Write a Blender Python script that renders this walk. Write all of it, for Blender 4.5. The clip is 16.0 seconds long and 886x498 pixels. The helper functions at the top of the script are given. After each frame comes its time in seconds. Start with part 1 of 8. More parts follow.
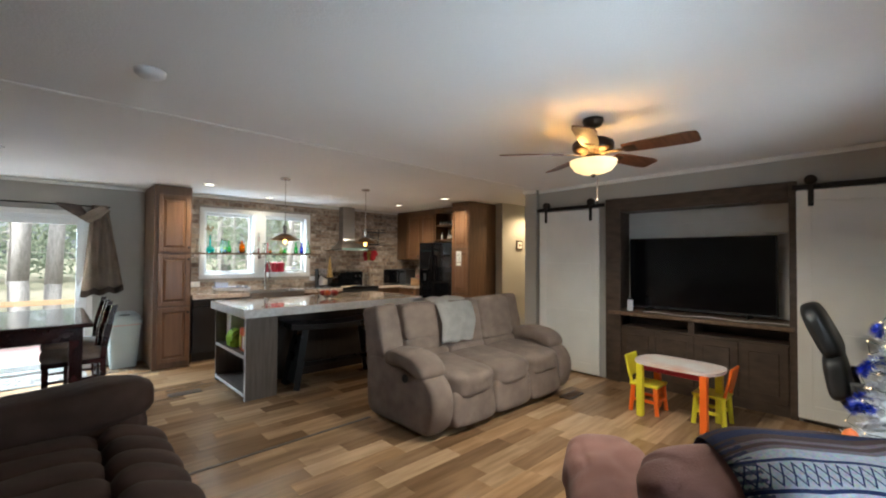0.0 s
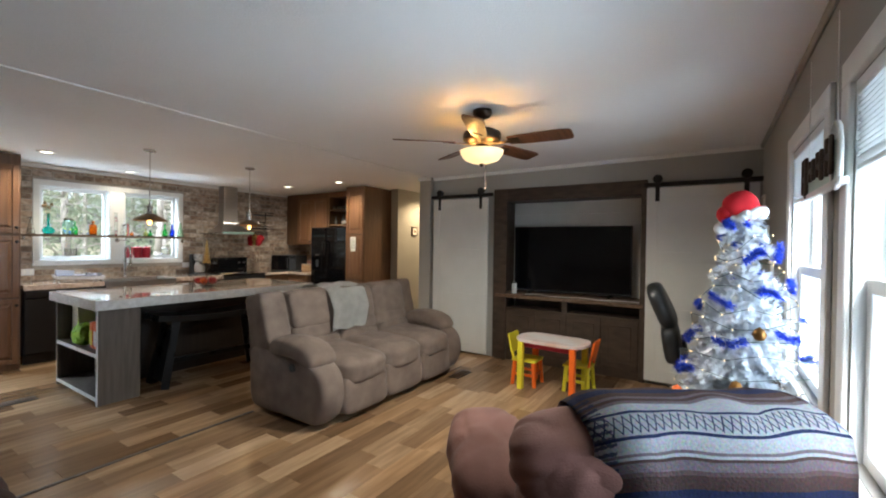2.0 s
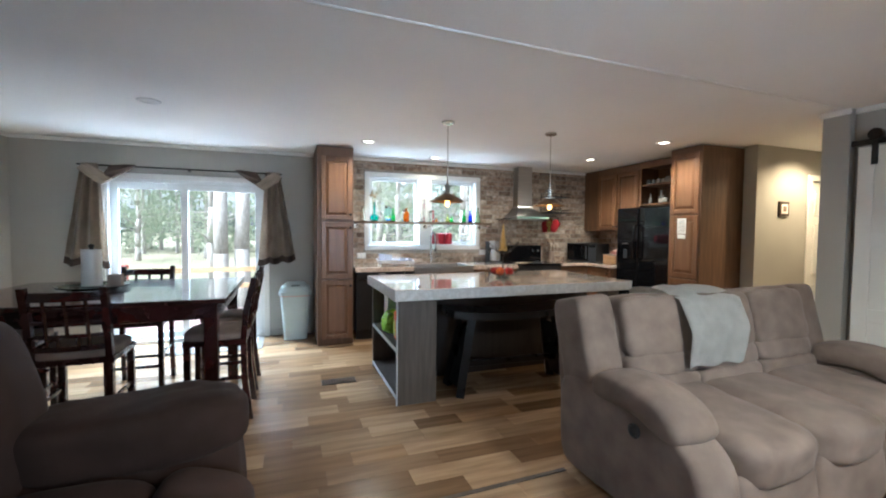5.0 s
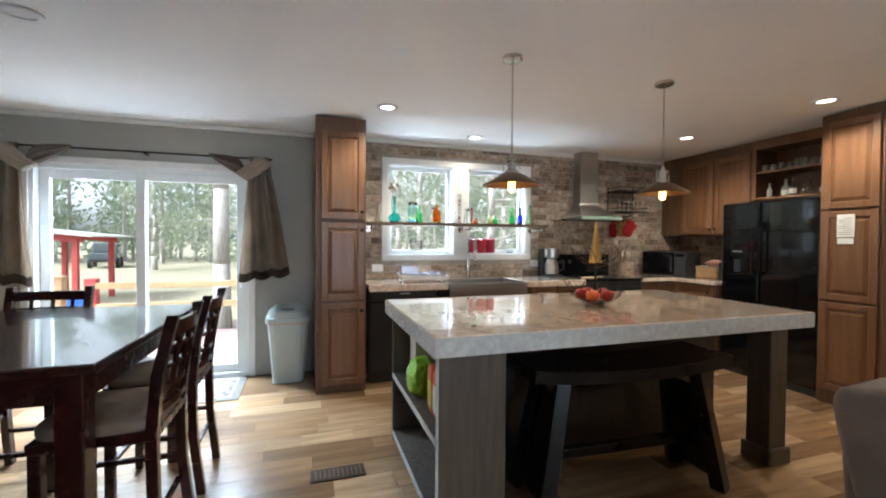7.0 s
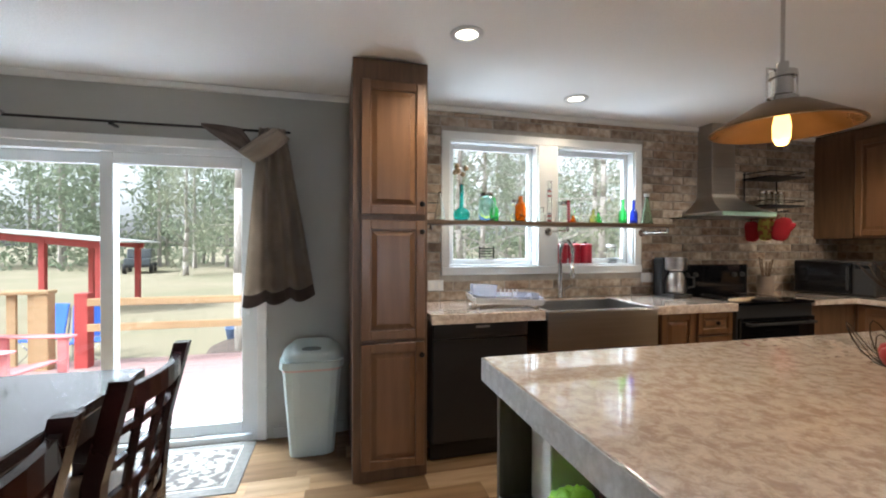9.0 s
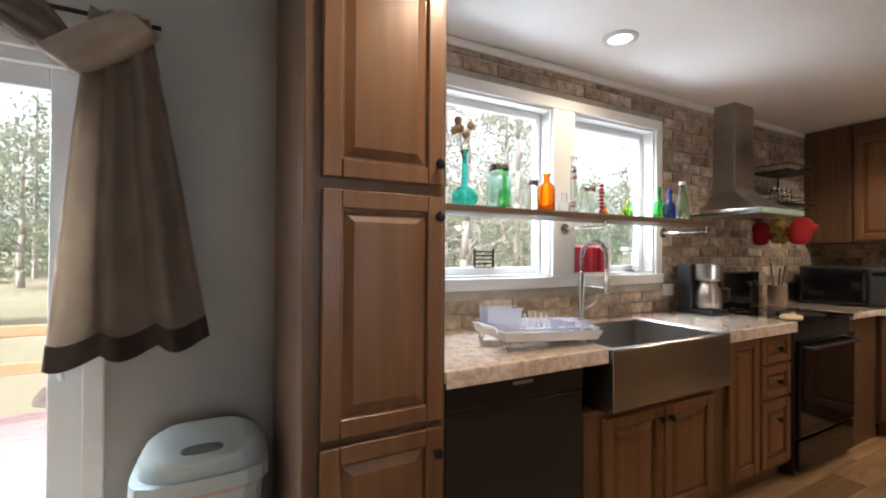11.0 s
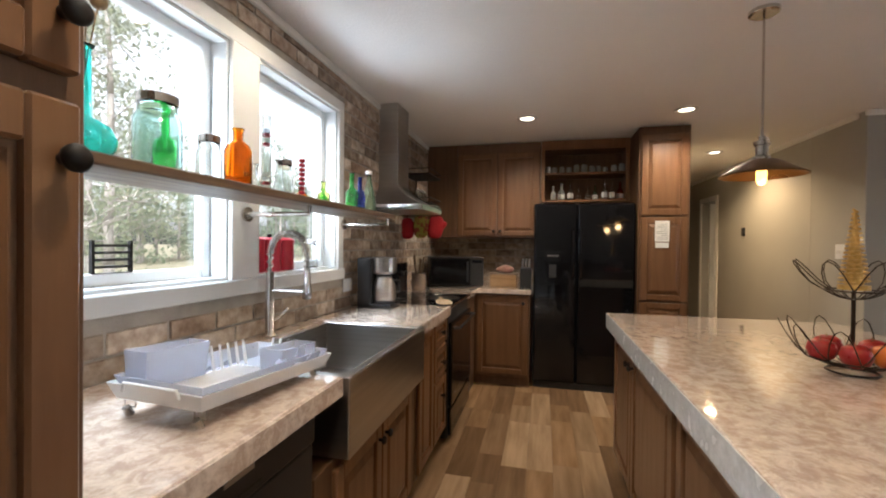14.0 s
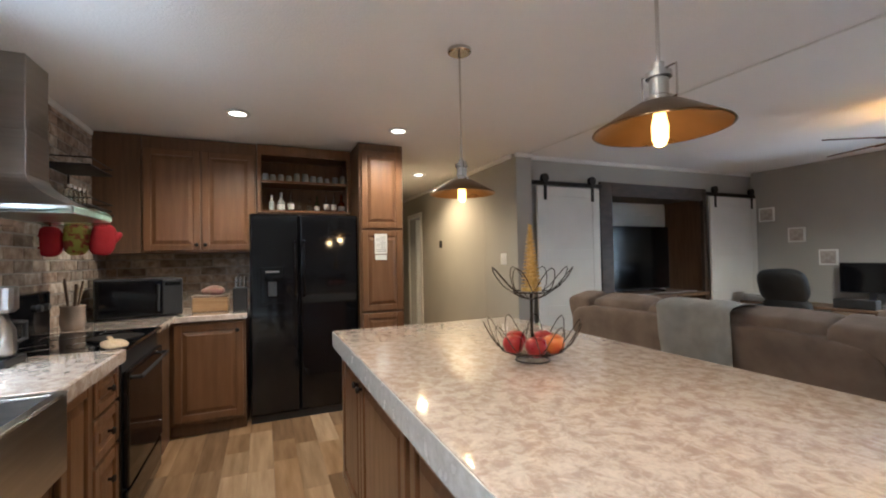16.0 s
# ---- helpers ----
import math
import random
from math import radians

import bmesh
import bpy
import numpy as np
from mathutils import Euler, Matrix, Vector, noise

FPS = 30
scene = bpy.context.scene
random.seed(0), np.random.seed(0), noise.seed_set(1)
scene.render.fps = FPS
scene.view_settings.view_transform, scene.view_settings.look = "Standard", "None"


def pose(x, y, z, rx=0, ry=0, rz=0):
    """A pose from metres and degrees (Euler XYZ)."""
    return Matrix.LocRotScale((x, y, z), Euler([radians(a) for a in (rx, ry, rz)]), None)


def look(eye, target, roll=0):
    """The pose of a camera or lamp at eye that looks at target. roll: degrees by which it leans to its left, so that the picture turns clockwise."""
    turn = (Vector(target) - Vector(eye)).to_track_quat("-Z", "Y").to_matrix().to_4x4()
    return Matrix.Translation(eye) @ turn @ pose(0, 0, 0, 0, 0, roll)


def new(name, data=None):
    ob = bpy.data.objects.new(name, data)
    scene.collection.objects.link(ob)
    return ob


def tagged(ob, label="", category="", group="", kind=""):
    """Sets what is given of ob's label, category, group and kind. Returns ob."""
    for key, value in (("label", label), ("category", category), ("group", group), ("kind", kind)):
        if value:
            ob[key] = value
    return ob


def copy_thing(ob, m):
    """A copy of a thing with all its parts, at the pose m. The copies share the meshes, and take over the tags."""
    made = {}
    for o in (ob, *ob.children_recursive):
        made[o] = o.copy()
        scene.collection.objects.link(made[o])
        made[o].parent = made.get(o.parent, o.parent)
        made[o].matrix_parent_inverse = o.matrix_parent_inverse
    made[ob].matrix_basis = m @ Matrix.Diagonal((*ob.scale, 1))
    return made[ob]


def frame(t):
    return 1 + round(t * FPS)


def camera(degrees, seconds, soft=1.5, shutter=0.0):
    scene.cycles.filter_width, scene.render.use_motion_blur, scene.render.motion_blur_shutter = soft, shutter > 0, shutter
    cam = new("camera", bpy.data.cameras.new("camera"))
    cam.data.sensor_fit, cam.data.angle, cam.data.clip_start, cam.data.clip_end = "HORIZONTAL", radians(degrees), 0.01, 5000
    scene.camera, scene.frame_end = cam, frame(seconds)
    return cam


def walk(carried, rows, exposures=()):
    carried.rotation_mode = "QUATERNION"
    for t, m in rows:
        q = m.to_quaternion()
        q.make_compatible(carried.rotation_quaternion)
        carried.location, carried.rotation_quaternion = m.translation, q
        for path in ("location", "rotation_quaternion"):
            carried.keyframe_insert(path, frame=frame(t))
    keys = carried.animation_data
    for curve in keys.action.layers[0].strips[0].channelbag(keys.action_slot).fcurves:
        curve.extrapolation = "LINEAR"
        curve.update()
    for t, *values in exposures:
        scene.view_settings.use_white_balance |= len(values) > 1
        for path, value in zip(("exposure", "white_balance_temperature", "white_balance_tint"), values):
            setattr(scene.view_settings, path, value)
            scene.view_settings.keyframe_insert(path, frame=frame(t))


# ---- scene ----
cam = camera(93.2, 16.0, soft=2.0)
PATH = [
    (0, (0.245, 0.757, 1.453), (1.618, 2.211, 1.492), 0.3),
    (0.5, (0.262, 0.731, 1.438), (1.782, 2.03, 1.456), 0.8),
    (1, (0.258, 0.733, 1.435), (1.887, 1.892, 1.438), 1.2),
    (1.5, (0.258, 0.732, 1.435), (1.947, 1.804, 1.431), 1.1),
    (2, (0.269, 0.731, 1.437), (1.953, 1.81, 1.418), 0.8),
    (2.5, (0.3, 0.784, 1.408), (1.917, 1.961, 1.371), 0.2),
    (3, (0.423, 0.921, 1.398), (1.89, 2.278, 1.335), 0.4),
    (3.5, (0.567, 1.107, 1.395), (1.806, 2.675, 1.298), 0.1),
    (4, (0.673, 1.392, 1.396), (1.816, 3.032, 1.338), -0.4),
    (4.5, (0.795, 1.689, 1.371), (1.733, 3.455, 1.353), 0.7),
    (5, (0.902, 2.016, 1.369), (1.597, 3.889, 1.287), 0.5),
    (5.2, (0.921, 2.184, 1.371), (1.569, 4.076, 1.344), 0.9),
    (7.5, (1.194, 3.789, 1.317), (1.8, 5.695, 1.275), 0.5),
    (8, (1.167, 4.132, 1.318), (1.763, 6.041, 1.329), 1.9),
    (8.5, (1.146, 4.463, 1.316), (1.711, 6.381, 1.258), 0.4),
    (8.7, (1.15, 4.598, 1.336), (1.639, 6.537, 1.309), 0.2),
    (10.8, (1.036, 5.915, 1.317), (1.807, 7.76, 1.298), 1.4),
    (11, (1.049, 6.024, 1.305), (1.97, 7.799, 1.318), 0.4),
    (11.5, (1.097, 6.215, 1.309), (2.279, 7.827, 1.254), 0.8),
    (12, (1.185, 6.347, 1.323), (2.622, 7.737, 1.29), 2.4),
    (12.5, (1.236, 6.445, 1.323), (2.888, 7.571, 1.283), 1.3),
    (13, (1.245, 6.559, 1.332), (3.049, 7.422, 1.301), 0.6),
    (13.5, (1.244, 6.611, 1.322), (3.129, 7.277, 1.291), 0.4),
    (14, (1.267, 6.64, 1.319), (3.212, 7.104, 1.301), 0.6),
    (14.5, (1.341, 6.637, 1.319), (3.327, 6.876, 1.33), 0.7),
    (15, (1.446, 6.633, 1.323), (3.444, 6.553, 1.356), 0.7),
    (15.5, (1.49, 6.612, 1.315), (3.443, 6.182, 1.345), 0.1),
    (16, (1.522, 6.618, 1.324), (3.36, 5.83, 1.366), -1.0),
]
EXPOSURES = [(0.0, 2.42, 5800, 3), (0.5, 2.37, 5800, 3), (2.0, 2.34, 5750, 4), (3.5, 2.52, 5750, 3), (4.0, 2.52, 5450, 1), (4.2, 2.54, 5400, 1), (5.0, 2.75, 5200, 2), (7.5, 2.38, 5700, 4), (8.7, 2.2, 5800, 5), (11.0, 2.3, 6250, 11), (12.0, 2.35, 6350, 11), (14.5, 2.18, 5850, 8), (16.0, 2.55, 5350, 5)]
walk(cam, [(t, look(eye, target, roll)) for t, eye, target, roll in PATH], EXPOSURES)

# ---- world and light ----
world = bpy.data.worlds.new("overcast_sky")
scene.world = world
world.use_nodes = True
wn, wl = world.node_tree.nodes, world.node_tree.links
sky = wn.new("ShaderNodeTexSky")
sky.sky_type, sky.sun_disc = "NISHITA", False
sky.sun_elevation, sky.sun_rotation, sky.dust_density, sky.air_density = radians(42), radians(245), 4.0, 1.0
cloud = wn.new("ShaderNodeHueSaturation")
cloud.inputs["Saturation"].default_value = 0.12
wl.new(sky.outputs[0], cloud.inputs["Color"])
wl.new(cloud.outputs[0], wn["Background"].inputs[0])
wn["Background"].inputs[1].default_value = 0.1
sun = new("sun", bpy.data.lights.new("sun", "SUN"))
sun.data.energy, sun.data.angle, sun.data.color = 1.5, radians(15), (1.0, 0.96, 0.9)
sun.rotation_euler = (0, radians(-48), radians(25))


def lamp(name, kind, place, watts, colour, size=0.05, direction=(0, 0, -1), spot=120, size_y=None):
    data = bpy.data.lights.new(name, kind)
    data.energy, data.color = watts, colour
    if kind == "AREA":
        data.shape, data.size, data.size_y = "RECTANGLE", size, size_y or size
    else:
        data.shadow_soft_size = size
    if kind == "SPOT":
        data.spot_size, data.spot_blend = radians(spot), 0.6
    ob = new(name, data)
    ob.matrix_world = look(place, Vector(place) + Vector(direction))
    return ob


CAN_W, PEND_W, FAN_W = 15, 0.9, 0.62
FAN_TURN = -14
WARM, DAY = (1.0, 0.72, 0.42), (0.8, 0.91, 1.0)
# the sky's light at the twin living-room windows
lamp("window_light", "AREA", (3.0, -1.5, 1.5), 7, DAY, 1.5, (0, 1, 0), size_y=1.6)
lamp("window_light", "AREA", (1.7, -1.5, 1.5), 25, DAY, 1.5, (0, 1, 0), size_y=1.6)
# daylight thrown up from the ground below them
lamp("ground_light", "AREA", (3.0, -1.1, 0.1), 6, DAY, 1.5, (0, 0.8, 0.6), size_y=1.2)
lamp("ground_light", "AREA", (1.7, -1.1, 0.1), 14, DAY, 1.5, (0, 0.8, 0.6), size_y=1.2)
# the open sky above the sliding door and the kitchen window
lamp("sky_light", "AREA", (-0.22, 8.8, 2.7), 120, DAY, 1.7, (0, -0.82, -0.57), size_y=0.9)
lamp("sky_light", "AREA", (2.79, 9.4, 3.95), 70, DAY, 2.4, (0, -0.6, -0.8), size_y=1.3)
# daylight thrown up from the bright deck below the kitchen window
lamp("deck_light", "AREA", (2.6, 9.3, 0.1), 9, DAY, 2.0, (0, -0.75, 0.66), size_y=0.7)

# ---- materials ----


def mat(name, c1, c2=None, scale=4.0, rough=0.5, metal=0.0, bump=0.0, bscale=60.0, stretch=(1, 1, 1), ramp=None, vary=None,
        alpha=0.0, ior=1.45, sheen=0.0, coat=0.0, detail=6.0, emit=None, power=0.0, speck=0.0, rvar=0.1, spec=0.5, sharp=0.17, warp=0.0):
    m = bpy.data.materials.new(name)
    m.use_nodes = True
    n, l = m.node_tree.nodes, m.node_tree.links
    p = n["Principled BSDF"]
    c2 = c2 or tuple(v * 0.82 for v in c1)
    tc, mp = n.new("ShaderNodeTexCoord"), n.new("ShaderNodeMapping")
    mp.inputs["Scale"].default_value = stretch
    l.new(tc.outputs["Object"], mp.inputs["Vector"])
    vec = mp.outputs[0]
    info = None
    if vary:
        info = n.new("ShaderNodeObjectInfo").outputs["Random"] if vary == "object" else n.new("ShaderNodeNewGeometry").outputs["Random Per Island"]
        off = n.new("ShaderNodeVectorMath")
        off.operation = "ADD"
        sc = n.new("ShaderNodeMath")
        sc.operation, sc.inputs[1].default_value = "MULTIPLY", 37.0
        l.new(info, sc.inputs[0])
        l.new(vec, off.inputs[0])
        l.new(sc.outputs[0], off.inputs[1])
        vec = off.outputs[0]
    big, small = n.new("ShaderNodeTexNoise"), n.new("ShaderNodeTexNoise")
    big.inputs["Scale"].default_value, big.inputs["Detail"].default_value = scale, detail
    small.inputs["Scale"].default_value, small.inputs["Detail"].default_value = bscale, 4.0
    big.inputs["Distortion"].default_value, big.inputs["Roughness"].default_value = warp, 0.68 if warp else 0.5
    l.new(vec, big.inputs["Vector"])
    l.new(vec, small.inputs["Vector"])
    mix = n.new("ShaderNodeMix")
    mix.data_type = "RGBA"
    mix.inputs["A"].default_value, mix.inputs["B"].default_value = (*c1, 1), (*c2, 1)
    cr = n.new("ShaderNodeValToRGB")
    cr.color_ramp.elements[0].position, cr.color_ramp.elements[1].position = 0.51 - sharp, 0.51 + sharp
    l.new(big.outputs["Fac"], cr.inputs[0])
    l.new(cr.outputs["Color"], mix.inputs["Factor"])
    col = mix.outputs["Result"]
    if ramp:
        rp = n.new("ShaderNodeValToRGB")
        rp.color_ramp.interpolation = "CONSTANT" if len(ramp) > 3 else "LINEAR"
        while len(rp.color_ramp.elements) < len(ramp):
            rp.color_ramp.elements.new(0.5)
        for i, c in enumerate(ramp):
            rp.color_ramp.elements[i].position, rp.color_ramp.elements[i].color = i / len(ramp), (*c, 1)
        l.new(info, rp.inputs[0])
        mu = n.new("ShaderNodeMix")
        mu.data_type, mu.blend_type = "RGBA", "MULTIPLY"
        mu.inputs["Factor"].default_value = 1.0
        l.new(rp.outputs[0], mu.inputs["A"])
        l.new(col, mu.inputs["B"])
        col = mu.outputs["Result"]
    if speck:
        sp = n.new("ShaderNodeMix")
        sp.data_type, sp.blend_type = "RGBA", "MULTIPLY"
        sp.inputs["Factor"].default_value = speck
        l.new(col, sp.inputs["A"])
        l.new(small.outputs["Color"], sp.inputs["B"])
        s2 = n.new("ShaderNodeHueSaturation")
        s2.inputs["Saturation"].default_value, s2.inputs["Value"].default_value = 0.0, 1.8
        l.new(small.outputs["Color"], s2.inputs["Color"])
        l.new(s2.outputs[0], sp.inputs["B"])
        col = sp.outputs["Result"]
    l.new(col, p.inputs["Base Color"])
    rr = n.new("ShaderNodeMapRange")
    rr.inputs["To Min"].default_value, rr.inputs["To Max"].default_value = max(0.0, rough - rvar), min(1.0, rough + rvar)
    l.new(big.outputs["Fac"], rr.inputs["Value"])
    l.new(rr.outputs[0], p.inputs["Roughness"])
    p.inputs["Metallic"].default_value, p.inputs["IOR"].default_value = metal, ior
    p.inputs["Transmission Weight"].default_value = alpha
    p.inputs["Sheen Weight"].default_value, p.inputs["Coat Weight"].default_value = sheen, coat
    p.inputs["Specular IOR Level"].default_value = spec
    if sheen:
        p.inputs["Sheen Roughness"].default_value = 0.4
    if bump:
        b = n.new("ShaderNodeBump")
        b.inputs["Strength"].default_value, b.inputs["Distance"].default_value = bump, 0.01
        l.new(small.outputs["Fac"], b.inputs["Height"])
        l.new(b.outputs[0], p.inputs["Normal"])
    if emit:
        p.inputs["Emission Color"].default_value, p.inputs["Emission Strength"].default_value = (*emit, 1), power
    return m


def glass(name, colour, rough=0.0):
    m = bpy.data.materials.new(name)
    m.use_nodes = True
    p = m.node_tree.nodes["Principled BSDF"]
    p.inputs["Base Color"].default_value = (*colour, 1)
    p.inputs["Roughness"].default_value, p.inputs["Transmission Weight"].default_value = rough, 1.0
    return m


